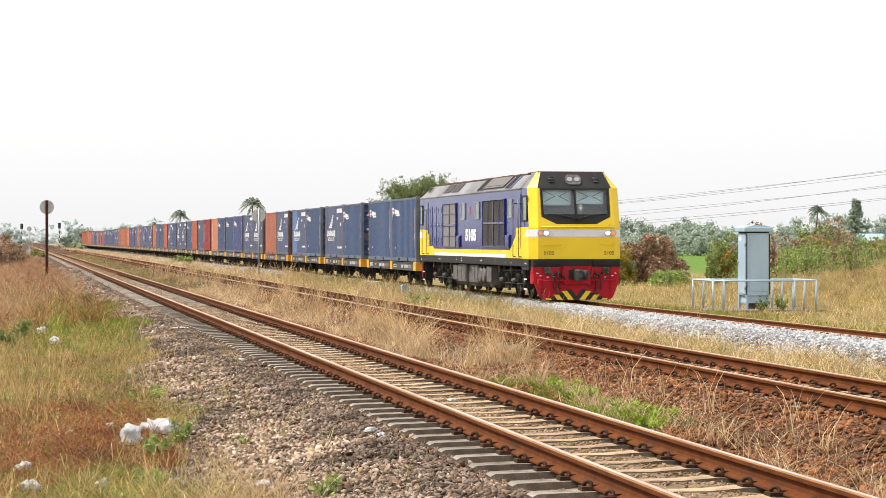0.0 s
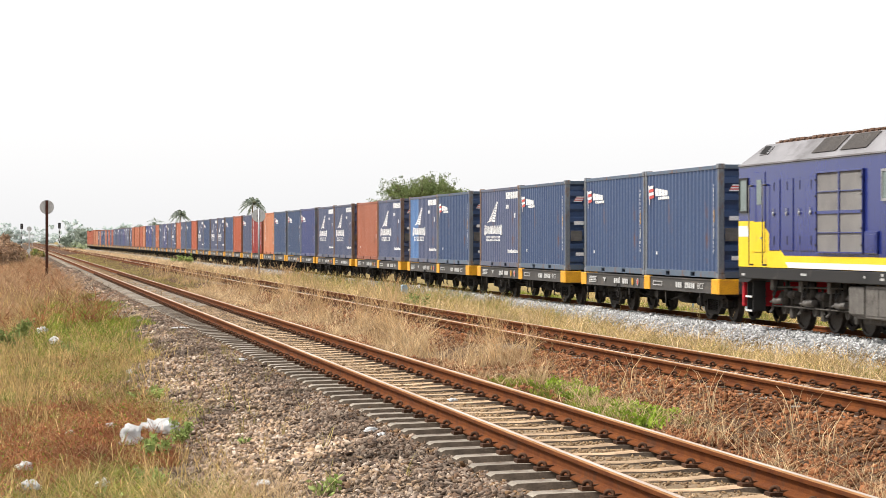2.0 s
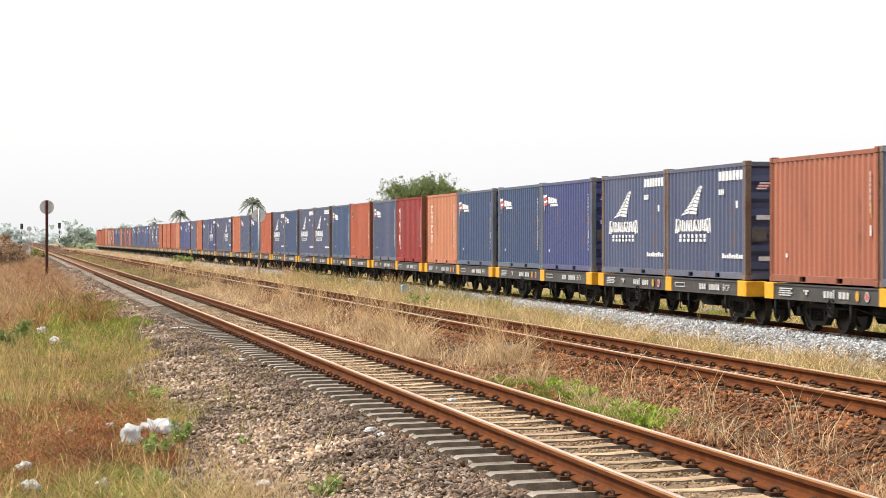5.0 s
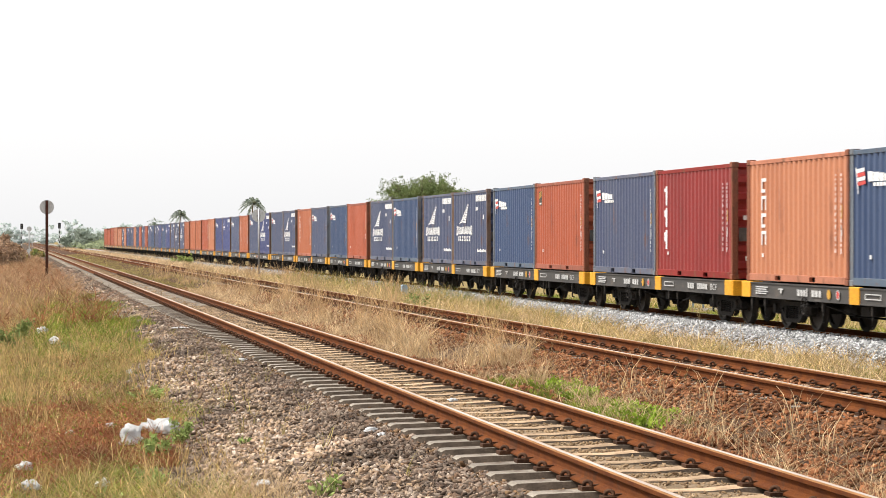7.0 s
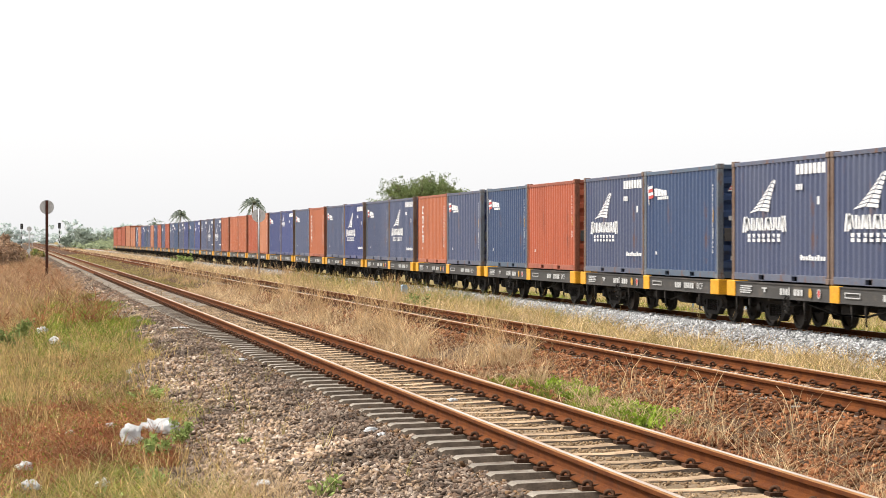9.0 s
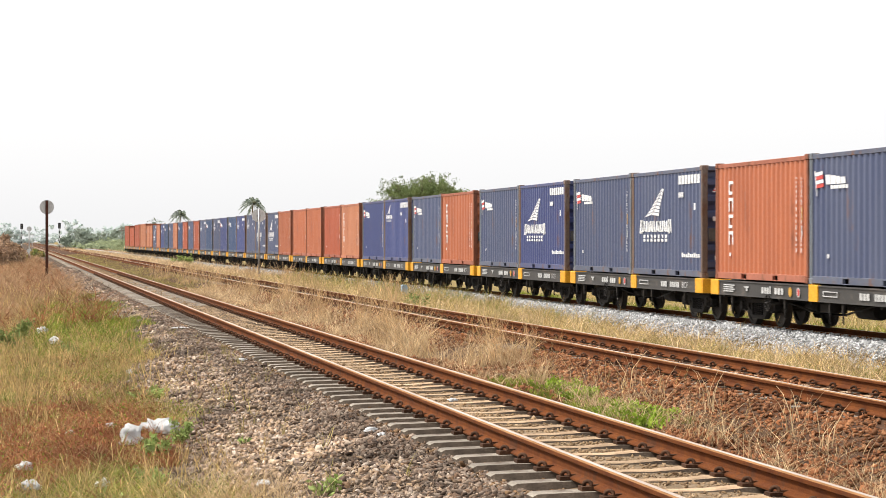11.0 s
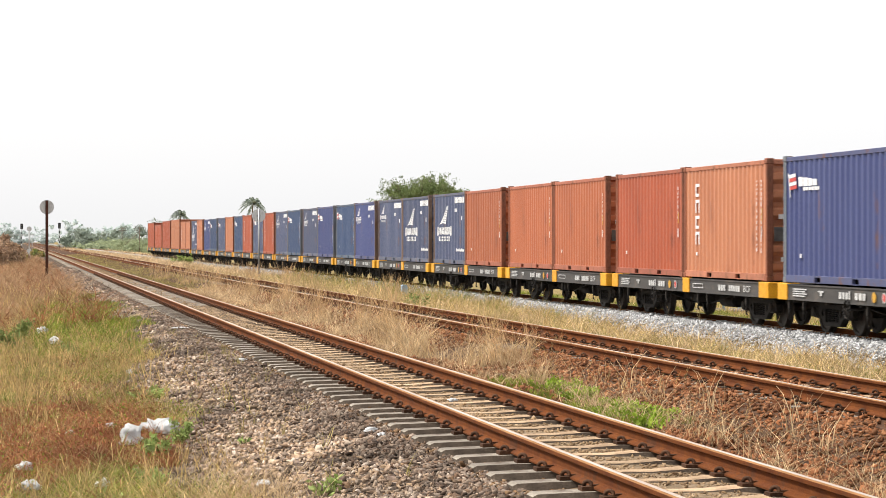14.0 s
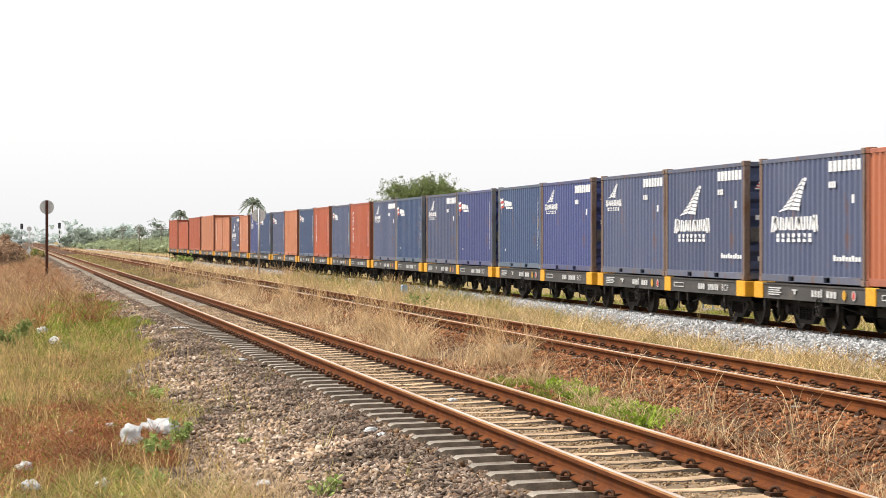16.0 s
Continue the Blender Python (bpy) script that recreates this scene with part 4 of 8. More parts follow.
def locomotive():
    base = Matrix.Translation((LINE_X, 76.2, RAIL_Z))
    ob = thing("locomotive", "blue and yellow diesel locomotive with black brow and red pilot", "locomotive", m=base)
    MOVING.append((ob, 76.2))
    W = 1.43
    xs = -W - 0.004

    # long body behind the cab
    bm = bmesh.new()
    box(bm, -W, W, -8.2, 9.525, 1.30, 3.47, 0.03)
    part("body", bm, L_BLUE, ob)
    bm = bmesh.new()
    prism(bm, [(-W, 3.474), (W, 3.474), (1.06, 3.90), (-1.06, 3.90)], "y", -8.2, 8.75)
    vs = [bm.verts.new(p) for p in ((-W, 9.5, 3.474), (W, 9.5, 3.474), (1.06, 8.75, 3.90), (-1.06, 8.75, 3.90), (-W, 8.75, 3.474), (W, 8.75, 3.474))]
    bm.faces.new((vs[0], vs[1], vs[2], vs[3])), bm.faces.new((vs[0], vs[3], vs[4])), bm.faces.new((vs[1], vs[5], vs[2])), bm.faces.new((vs[0], vs[4], vs[5], vs[1]))
    bmesh.ops.recalc_face_normals(bm, faces=bm.faces)
    part("roof", bm, L_ROOF, ob, "sooty grey roof with sloping shoulders")
    bm = bmesh.new()
    box(bm, -W - 0.03, -W + 0.02, -8.2, 9.45, 3.44, 3.49, 0.01)
    part("gutter", bm, L_ROOF, ob)
    # ridge walkway with an uneven edge
    bm = bmesh.new()
    rng = random.Random(4)
    box(bm, -1.02, 1.02, -7.6, 8.3, 3.90, 3.93)
    for i in range(46):
        y = -7.5 + i * 0.34
        box(bm, -1.05, -0.95, y, y + 0.16 + rng.random() * 0.1, 3.93, 3.955 + 0.02 * rng.random())
    part("roof_walkway", bm, M_CORNER, ob, "rust-brown roof walkway edge")

    # roof hatches on the sloping shoulder
    def shoulder(y, k, off=0.006):
        n = Vector((-0.43, 0, 0.34)).normalized()
        p = Vector((-W, y, 3.474)).lerp(Vector((-1.06, y, 3.90)), k) + n * off
        return p

    def hatch(name, y0, y1, k0, k1, mat, skew=0.0, thick=0.03, label=""):
        bm = bmesh.new()
        lo = [shoulder(y0, k0), shoulder(y1, k0), shoulder(y1 + skew, k1), shoulder(y0 + skew, k1)]
        hi = [shoulder(y0, k0, thick), shoulder(y1, k0, thick), shoulder(y1 + skew, k1, thick), shoulder(y0 + skew, k1, thick)]
        a, b = [bm.verts.new(p) for p in lo], [bm.verts.new(p) for p in hi]
        bm.faces.new(b)
        for i in range(4):
            bm.faces.new((a[i], a[(i + 1) % 4], b[(i + 1) % 4], b[i]))
        bmesh.ops.recalc_face_normals(bm, faces=bm.faces)
        return part(name, bm, mat, ob, label)

    def louvre(y0, y1, k0, k1, frame_mat, skew, count):
        hold = hatch("roof_louvre", y0, y1, k0, k1, frame_mat, skew, 0.02)
        for i in range(count):
            ka, kb = k0 + (k1 - k0) * (i + 0.18) / count, k0 + (k1 - k0) * (i + 0.72) / count
            bm = bmesh.new()
            sa, sb = skew * (ka - k0) / (k1 - k0), skew * (kb - k0) / (k1 - k0)
            face(bm, [shoulder(y0 + 0.05 + sa, ka, 0.026), shoulder(y1 - 0.05 + sa, ka, 0.026), shoulder(y1 - 0.05 + sb, kb, 0.05), shoulder(y0 + 0.05 + sb, kb, 0.05)])
            part("slat", bm, L_BLACK, hold)

    louvre(8.05, 8.6, 0.45, 0.85, L_ROOF, 0.0, 4)
    for y0, y1 in ((3.9, 5.2), (2.3, 3.65)):
        hatch("roof_hatch", y0, y1, 0.25, 0.95, L_MESHDARK, -0.12, 0.02, "dark mesh roof hatch")
    louvre(-2.1, -1.2, 0.12, 0.98, L_ROOF, -0.35, 8)
    hatch("roof_panel", -5.4, -2.35, 0.2, 0.98, M_GREYSTEEL, -0.3, 0.05, "dull grey raised roof panel")
    louvre(-6.6, -5.75, 0.05, 0.98, L_BLUE, -0.3, 8)
    bm = bmesh.new()
    for i in range(14):
        p = shoulder(-5.3 + 0.2 * i, 0.32, 0.055)
        box(bm, p.x - 0.01, p.x + 0.01, p.y - 0.012, p.y + 0.012, p.z - 0.01, p.z + 0.01)
    tagged(part("rivets", bm, L_BLACK, ob), kind="stuff")

    # underframe
    bm = bmesh.new()
    box(bm, -W, W, -9.2, 9.5, 1.06, 1.30, 0.015)
    prism(bm, [(9.5, 1.06), (9.5, 0.98), (8.9, 0.98), (8.6, 1.06)], "x", -W + 0.01, W - 0.01)
    prism(bm, [(-9.2, 1.06), (-9.2, 0.96), (-8.4, 0.96), (-8.1, 1.06)], "x", -W + 0.01, W - 0.01)
    part("underframe", bm, L_BLACK, ob)

    # painted areas of the flank
    bm = bmesh.new()
    poly_plate(bm, xs, [(9.50, 1.31), (9.50, 2.28), (8.05, 2.28), (6.55, 1.56), (-6.6, 1.56), (-7.95, 2.28), (-8.21, 2.28), (-8.21, 1.31)])
    part("yellow_band", bm, L_YELLOW, ob, "yellow waist band with slanting ends")
    bm = bmesh.new()
    poly_plate(bm, xs - 0.004, [(6.3, 1.315), (6.5, 1.43), (-6.1, 1.43), (-5.9, 1.315)])
    part("white_stripe", bm, L_WHITE, ob)
    bm = bmesh.new()
    poly_plate(bm, xs - 0.004, [(9.50, 1.95), (9.50, 2.18), (8.9, 2.18), (8.75, 1.95)])
    part("white_stripe", bm, L_WHITE, ob)
    bm = bmesh.new()
    side_text(bm, "5105", 0.55, 1.84, 1.85, 0.42, xs - 0.004, 0.03)
    part("running_number", bm, L_WHITE, ob, "white running number")
    for y0, w, z in ((5.6, 0.5, 1.15), (2.2, 0.12, 1.15), (1.35, 0.16, 1.2), (1.4, 0.3, 1.12), (-2.0, 0.4, 1.15), (-5.9, 0.05, 1.12), (-6.75, 0.09, 1.12), (-8.7, 0.34, 1.12), (9.3, 0.3, 1.1)):
        bm = bmesh.new()
        plate(bm, -W - 0.001, y0, y0 - w * 0.7, z + 0.02, z + 0.065)
        part("stencil_bar", bm, M_STENCIL, ob)

    # flank doors with slots and latches
    for i, y in enumerate((7.15, 6.35, 5.6, 4.95)):
        bm = bmesh.new()
        box(bm, xs - 0.012, xs, y - 0.33, y + 0.33, 1.66, 3.12, 0.008)
        d = part("service_door", bm, L_BLUE, ob)
        for z in (1.78, 2.88):
            bm = bmesh.new()
            box(bm, xs - 0.018, xs - 0.012, y - 0.02, y + 0.015, z, z + 0.18)
            part("slot", bm, L_BLACK, d)
        bm = bmesh.new()
        tube(bm, (xs - 0.05, y, 2.42), (xs - 0.012, y, 2.42), 0.035, seg=10)
        box(bm, xs - 0.045, xs - 0.03, y - 0.012, y + 0.012, 2.36, 2.52)
        part("latch", bm, L_CHROME, d)

    def grille(y0, y1, z0, z1, mesh, cols, rows, ridge):
        bm = bmesh.new()
        f = 0.035
        box(bm, xs - 0.05, xs, y0, y1, z0, z0 + f, 0.006)
        box(bm, xs - 0.05, xs, y0, y1, z1 - f, z1, 0.006)
        box(bm, xs - 0.05, xs, y0, y0 + f, z0 + f, z1 - f, 0.006)
        box(bm, xs - 0.05, xs, y1 - f, y1, z0 + f, z1 - f, 0.006)
        for c in range(1, cols):
            y = y0 + (y1 - y0) * c / cols
            w = 0.03 if c * 2 == cols else 0.012
            box(bm, xs - 0.045, xs, y - w, y + w, z0 + f, z1 - f)
        for r in range(1, rows):
            z = z0 + (z1 - z0) * r / rows
            w = 0.03 if r * 2 == rows else 0.009
            box(bm, xs - 0.04, xs, y0 + f, y1 - f, z - w, z + w)
        g = part("intake_grille", bm, L_BLUE, ob, "mesh-covered air intake in a blue frame")
        bm = bmesh.new()
        box(bm, xs - 0.02, xs, y0 + f, y1 - f, z0 + f, z1 - f)
        part("mesh_screen", bm, mesh, g)
        for y in (y0 + 0.02, y1 - 0.02):
            for k in range(5):
                z = z0 + (z1 - z0) * (k + 0.5) / 5
                bm = bmesh.new()
                box(bm, xs - 0.065, xs - 0.045, y - 0.018, y + 0.018, z - 0.018, z + 0.018)
                part("bolt", bm, L_BLACK, g)

    grille(2.15, 4.62, 1.62, 3.20, L_MESH, 2, 4, False)
    grille(-5.95, -2.5, 1.66, 3.20, L_MESHDARK, 4, 2, True)
    for y in (1.75, -6.35):
        bm = bmesh.new()
        box(bm, xs - 0.05, xs, y - 0.30, y + 0.30, 1.62, 2.04, 0.015)
        b = part("equipment_box", bm, L_BLUE, ob)
        bm = bmesh.new()
        box(bm, xs - 0.058, xs - 0.05, y - 0.23, y + 0.23, 1.68, 1.98, 0.004)
        part("lid", bm, L_BLUE, b)

    def side_window(y0, y1, z0, z1, frame_mat=L_CHROME):
        bm = bmesh.new()
        f = 0.045
        box(bm, xs - 0.03, xs, y0, y1, z0, z0 + f), box(bm, xs - 0.03, xs, y0, y1, z1 - f, z1)
        box(bm, xs - 0.03, xs, y0, y0 + f, z0 + f, z1 - f), box(bm, xs - 0.03, xs, y1 - f, y1, z0 + f, z1 - f)
        w = part("side_window", bm, frame_mat, ob)
        bm = bmesh.new()
        box(bm, xs - 0.015, xs, y0 + f, y1 - f, z0 + f, z1 - f)
        part("pane", bm, L_PANE, w)

    for y0, y1 in ((0.55, 1.28), (-1.87, -1.15), (-6.98, -6.35)):
        side_window(y0, y1, 2.58, 3.16)
    side_window(8.85, 9.4, 2.45, 3.2, L_BLACK)
    bm = bmesh.new()
    n = 16
    face(bm, [(xs - 0.004, -0.25 + 0.11 * math.cos(6.2832 * i / n), 2.88 + 0.13 * math.sin(6.2832 * i / n)) for i in range(n)])
    part("round_badge", bm, M_REDMARK, ob, "round red badge")
    # doors with handrails at both ends
    for y0, y1 in ((7.75, 8.45), (-8.15, -7.55)):
        bm = bmesh.new()
        box(bm, xs - 0.012, xs + 0.004, y0, y1, 1.62, 3.3, 0.008)
        d = part("cab_door", bm, (L_BLUE,), ob)
        bm = bmesh.new()
        box(bm, xs - 0.018, xs - 0.012, y0 + 0.004, y1 - 0.004, 1.63, 2.26)
        part("lower_panel", bm, L_YELLOW, d)
        bm = bmesh.new()
        box(bm, xs - 0.02, xs - 0.012, y0 + 0.2, y1 - 0.2, 2.62, 3.14)
        part("door_window", bm, L_PANE, d)
        bm = bmesh.new()
        box(bm, xs - 0.05, xs - 0.012, y0 + 0.08, y0 + 0.2, 1.9, 1.94)
        part("door_handle", bm, L_CHROME, d)
        for y in (y0 - 0.09, y1 + 0.09):
            bm = bmesh.new()
            tube(bm, (xs - 0.09, y, 1.36), (xs - 0.09, y, 3.02), 0.013, seg=8)
            tube(bm, (xs - 0.09, y, 1.36), (xs, y, 1.36), 0.02, seg=8)
            tube(bm, (xs - 0.09, y, 3.02), (xs, y, 3.02), 0.02, seg=8)
            part("handrail", bm, M_GREYSTEEL, ob)

    # ---- cab ----
    lev = [(1.30, -9.525, W, 1.20), (2.26, -9.525, W, 1.20), (3.47, -9.22, W - 0.01, 1.16), (3.955, -8.86, 1.06, 0.98)]

    def ring(z, yf, ws, wf):
        return [(-ws, -8.2, z), (-ws, yf + 0.26, z), (-wf, yf, z), (wf, yf, z), (ws, yf + 0.26, z), (ws, -8.2, z)]

    R = [ring(*q) for q in lev]
    R[3][1], R[3][4] = (-1.06, -8.70, 3.955), (1.06, -8.70, 3.955)
    bm = bmesh.new()
    for k in (0, 1):
        a, b = R[k], R[k + 1]
        for i in range(5):
            if i == 2 and k == 1:
                continue
            f = face(bm, [a[i], a[i + 1], b[i + 1], b[i]], 1 if (i in (0, 4) and k == 1) else 0)
    bmesh.ops.remove_doubles(bm, verts=bm.verts, dist=0.001)
    bmesh.ops.recalc_face_normals(bm, faces=bm.faces)
    part("cab_shell", bm, (L_YELLOW, L_BLUE), ob, "yellow cab nose with blue side panel")
    bm = bmesh.new()
    a, b = R[2], R[3]
    for i, mt in ((0, 1), (1, 0), (2, 2), (3, 0), (4, 1)):
        face(bm, [a[i], a[i + 1], b[i + 1], b[i]], mt)
    face(bm, list(reversed(R[3])), 1)
    face(bm, [(-W, -8.2, 3.47), (-1.06, -8.2, 3.955), (1.06, -8.2, 3.955), (W, -8.2, 3.47)], 1)
    bmesh.ops.recalc_face_normals(bm, faces=bm.faces)
    part("brow", bm, (L_YELLOW, L_ROOF, L_BLACK), ob, "black brow over the windscreen with yellow cheeks")
    bm = bmesh.new()
    box(bm, -1.04, 1.04, -8.84, -7.4, 3.955, 3.98)
    part("cab_roof_plate", bm, M_CORNER, ob)

    def fr(x, z, off=0.0):
        """A point on the leaning front between the stripe and the brow."""
        k = (z - 2.26) / (3.47 - 2.26)
        return (x, -9.525 + 0.305 * k - off, z)

    # cheeks beside the windscreen and the dark surround with its two openings
    bm = bmesh.new()
    for s in (-1, 1):
        face(bm, [fr(s * 1.20, 2.26), fr(s * 0.62, 2.26), fr(s * 0.62, 2.36), fr(s * 1.08, 2.58)])
        face(bm, [fr(s * 1.20, 2.26), fr(s * 1.08, 2.58), fr(s * 1.09, 3.46), fr(s * 1.16, 3.47)])
    face(bm, [fr(-0.62, 2.26), fr(0.62, 2.26), fr(0.62, 2.36), fr(-0.62, 2.36)])
    part("nose_panel", bm, L_YELLOW, ob)
    bm = bmesh.new()
    z0, z1 = 2.66, 3.40
    face(bm, [fr(-0.62, 2.36), fr(0.62, 2.36), fr(1.08, 2.58), fr(1.08, z0), fr(-1.08, z0), fr(-1.08, 2.58)])
    face(bm, [fr(-1.09, z1), fr(1.09, z1), fr(1.09, 3.47), fr(-1.09, 3.47)])
    for a, b in ((-1.085, -1.0), (-0.035, 0.035), (1.0, 1.085)):
        face(bm, [fr(a, z0), fr(b, z0), fr(b, z1), fr(a, z1)])
        face(bm, [fr(b if a < 0 else a, z0), fr(b if a < 0 else a, z0, -0.06), fr(b if a < 0 else a, z1, -0.06), fr(b if a < 0 else a, z1)])
    part("windscreen_surround", bm, L_BLACK, ob, "black windscreen surround")
    for a, b in ((-1.0, -0.035), (0.035, 1.0)):
        bm = bmesh.new()
        q = [fr(a, z0, -0.02), fr(b, z0, -0.02), fr(b, z1, -0.02), fr(a, z1, -0.02)]
        g = [bm.verts.new(p) for p in q] + [bm.verts.new((p[0], p[1] + 0.008, p[2])) for p in q]
        for i in ((0, 1, 2, 3), (7, 6, 5, 4), (0, 4, 5, 1), (1, 5, 6, 2), (2, 6, 7, 3), (3, 7, 4, 0)):
            bm.faces.new([g[j] for j in i])
        bmesh.ops.recalc_face_normals(bm, faces=bm.faces)
        w = part("windscreen_pane", bm, L_GLASS, ob)
        w.visible_shadow = False
        bm = bmesh.new()
        box(bm, a + 0.04, b - 0.06, -9.10, -9.085, 2.94 if a < 0 else 2.98, 3.40)
        bl = part("sun_blind", bm, L_BLIND, ob, "pale sun blind behind the glass")
        for p, q in (((a + 0.08, 3.36), (a + 0.42, 3.2)), ((a + 0.08, 3.04), (a + 0.42, 3.2)), ((b - 0.1, 3.36), (b - 0.42, 3.2)), ((b - 0.1, 3.04), (b - 0.42, 3.2))):
            bm = bmesh.new()
            tube(bm, (p[0], -9.11, p[1] + 0.01), (q[0], -9.11, q[1] + 0.01), 0.008, seg=5)
            part("blind_arm", bm, L_CAST, bl)
        s = 1 if a < 0 else -1
        bm = bmesh.new()
        y = fr(0, 2.6, 0.05)[1]
        tube(bm, (a + 0.1 if s > 0 else b - 0.06, y, 2.665), (a + 0.62 if s > 0 else b - 0.62, y, 2.64), 0.018, seg=6)
        tube(bm, (a + 0.42 if s > 0 else b - 0.42, y, 2.655), (a + 0.92 if s > 0 else b - 0.92, y - 0.01, 2.53), 0.022, seg=6)
        box(bm, (a + 0.86 if s > 0 else b - 0.98), (a + 0.98 if s > 0 else b - 0.86), y - 0.03, y + 0.04, 2.47, 2.55)
        part("wiper", bm, L_BLACK, ob)
    # cab inside
    bm = bmesh.new()
    box(bm, -1.34, 1.34, -8.28, -8.24, 1.32, 3.44)
    box(bm, -1.34, 1.34, -9.4, -8.24, 1.9, 1.94)
    box(bm, -1.15, 1.15, -9.38, -9.0, 1.94, 2.62, 0.03)
    part("cab_interior", bm, L_INNER, ob)
    bm = bmesh.new()
    box(bm, 0.18, 0.30, -9.02, -9.0, 2.78, 3.05)
    part("notice_sheet", bm, M_WHITE, ob)
    # cab side window and yellow corner
    side_window(-9.08, -8.42, 2.44, 3.24, L_BLACK)
    bm = bmesh.new()
    poly_plate(bm, xs, [(-8.21, 1.31), (-8.21, 2.27), (-9.26, 2.27), (-9.26, 1.31)])
    part("cab_side_panel", bm, L_YELLOW, ob)

    # nose: stripe, rails, numbers
    yn = -9.525
    bm = bmesh.new()
    face(bm, [(-1.2, yn - 0.004, 1.98), (1.2, yn - 0.004, 1.98), (1.2, yn - 0.004, 2.2), (-1.2, yn - 0.004, 2.2)])
    face(bm, [(-1.434, yn + 0.262, 1.98), (-1.204, yn - 0.002, 1.98), (-1.204, yn - 0.002, 2.2), (-1.434, yn + 0.262, 2.2)])
    face(bm, [(1.434, yn + 0.262, 1.98), (1.204, yn - 0.002, 1.98), (1.204, yn - 0.002, 2.2), (1.434, yn + 0.262, 2.2)])
    poly_plate(bm, xs - 0.004, [(yn + 0.265, 1.98), (yn + 0.265, 2.2), (yn + 0.62, 2.2), (yn + 0.78, 1.98)])
    part("nose_stripe", bm, L_WHITE, ob)
    for a, b, z in ((-1.1, 1.1, 2.275), (-1.05, -0.5, 1.74), (0.75, 1.22, 1.74)):
        bm = bmesh.new()
        tube(bm, (a, yn - 0.05, z), (b, yn - 0.05, z), 0.014, seg=6)
        for x in (a, (a + b) / 2, b):
            tube(bm, (x, yn - 0.05, z), (x, yn, z), 0.012, seg=6)
        part("nose_handrail", bm, L_YELLOW, ob)
    for x0 in (-1.02, 0.86):
        me = text_mesh("5105", 0.115, 0.31, 0.0)
        bm = bmesh.new()
        bm.from_mesh(me)
        bmesh.ops.transform(bm, matrix=Matrix.Translation((x0, yn - 0.004, 1.43)) @ pose(0, 0, 0, 90, 0, 0), verts=bm.verts)
        part("nose_number", bm, M_DARKMARK, ob, "black running number")
    for s in (-1, 1):
        bm = bmesh.new()
        o = []
        for i in range(20):
            a = 6.2832 * i / 20
            o.append((s * 1.05 + (0.09 if math.cos(a) > 0 else -0.09) + 0.085 * math.cos(a), 2.09 + 0.085 * math.sin(a)))
        prism(bm, o, "y", yn - 0.05, yn)
        h = part("headlight", bm, L_CHROME, ob)
        for dx, mt, nm, r in ((-0.09 * s, M_HEADLAMP, "lens", 0.06), (0.09 * s, M_MARKER, "marker_lens", 0.06)):
            bm = bmesh.new()
            tube(bm, (s * 1.05 + dx, yn - 0.06, 2.09), (s * 1.05 + dx, yn - 0.045, 2.09), r, seg=18)
            part(nm, bm, mt, h)
    # brow lamps and vents
    nb = Vector((0, -0.485, 0.36)).normalized()

    def br(x, k, off):
        p = Vector((x, -9.22, 3.47)).lerp(Vector((x, -8.86, 3.955)), k) + nb * off
        return p

    bm = bmesh.new()
    o = []
    for i in range(24):
        a = 6.2832 * i / 24
        o.append(((0.13 if math.cos(a) > 0 else -0.13) + 0.12 * math.cos(a), 0.5 + 0.32 * math.sin(a)))
    lo = [bm.verts.new(br(x, k, 0.002)) for x, k in o]
    hi = [bm.verts.new(br(x, k, 0.03)) for x, k in o]
    bm.faces.new(hi)
    for i in range(24):
        bm.faces.new((lo[i], lo[(i + 1) % 24], hi[(i + 1) % 24], hi[i]))
    bmesh.ops.recalc_face_normals(bm, faces=bm.faces)
    lamp = part("roof_headlamp", bm, M_GREYSTEEL, ob)
    for x in (-0.12, 0.12):
        bm = bmesh.new()
        tube(bm, br(x, 0.5, 0.028), br(x, 0.5, 0.045), 0.085, seg=18)
        part("lens", bm, L_CHROME, lamp)
    for x in (-0.70, 0.70):
        bm = bmesh.new()
        tube(bm, br(x, 0.5, 0.0), br(x, 0.5, 0.02), 0.11, seg=18)
        v = part("horn_vent", bm, L_BLACK, ob)
        for i in range(4):
            bm = bmesh.new()
            k = 0.36 + 0.09 * i
            p, q = br(x - 0.08, k, 0.03), br(x + 0.08, k, 0.03)
            tube(bm, p, q, 0.009, seg=5)
            part("vent_bar", bm, M_GREYSTEEL, v)

    # black step band, red pilot, chevrons
    bm = bmesh.new()
    box(bm, -1.36, 1.36, yn + 0.01, yn + 0.4, 1.06, 1.30, 0.01)
    for a, b in ((-1.34, -0.5), (0.5, 1.34)):
        box(bm, a, b, yn - 0.03, yn + 0.01, 1.10, 1.27, 0.01)
        for z in (1.14, 1.2):
            box(bm, a + 0.04, b - 0.04, yn - 0.045, yn - 0.03, z, z + 0.02)
    part("step_band", bm, L_BLACK, ob)
    bm = bmesh.new()
    prism(bm, [(-1.36, 1.06), (1.36, 1.06), (1.33, 0.62), (1.14, 0.14), (1.02, 0.06), (-1.02, 0.06), (-1.14, 0.14), (-1.33, 0.62)], "y", yn + 0.02, yn + 0.12)
    for s in (-1, 1):
        prism(bm, [(s * 1.36, 1.06), (s * 1.34, 0.55), (s * 1.30, 0.55), (s * 1.32, 1.06)], "y", yn + 0.12, yn + 0.45)
    pil = part("pilot", bm, L_RED, ob, "red pilot plate")
    bm = bmesh.new()
    prism(bm, [(-0.44, 1.08), (0.44, 1.08), (0.40, 0.55), (-0.40, 0.55)], "y", yn - 0.10, yn + 0.02)
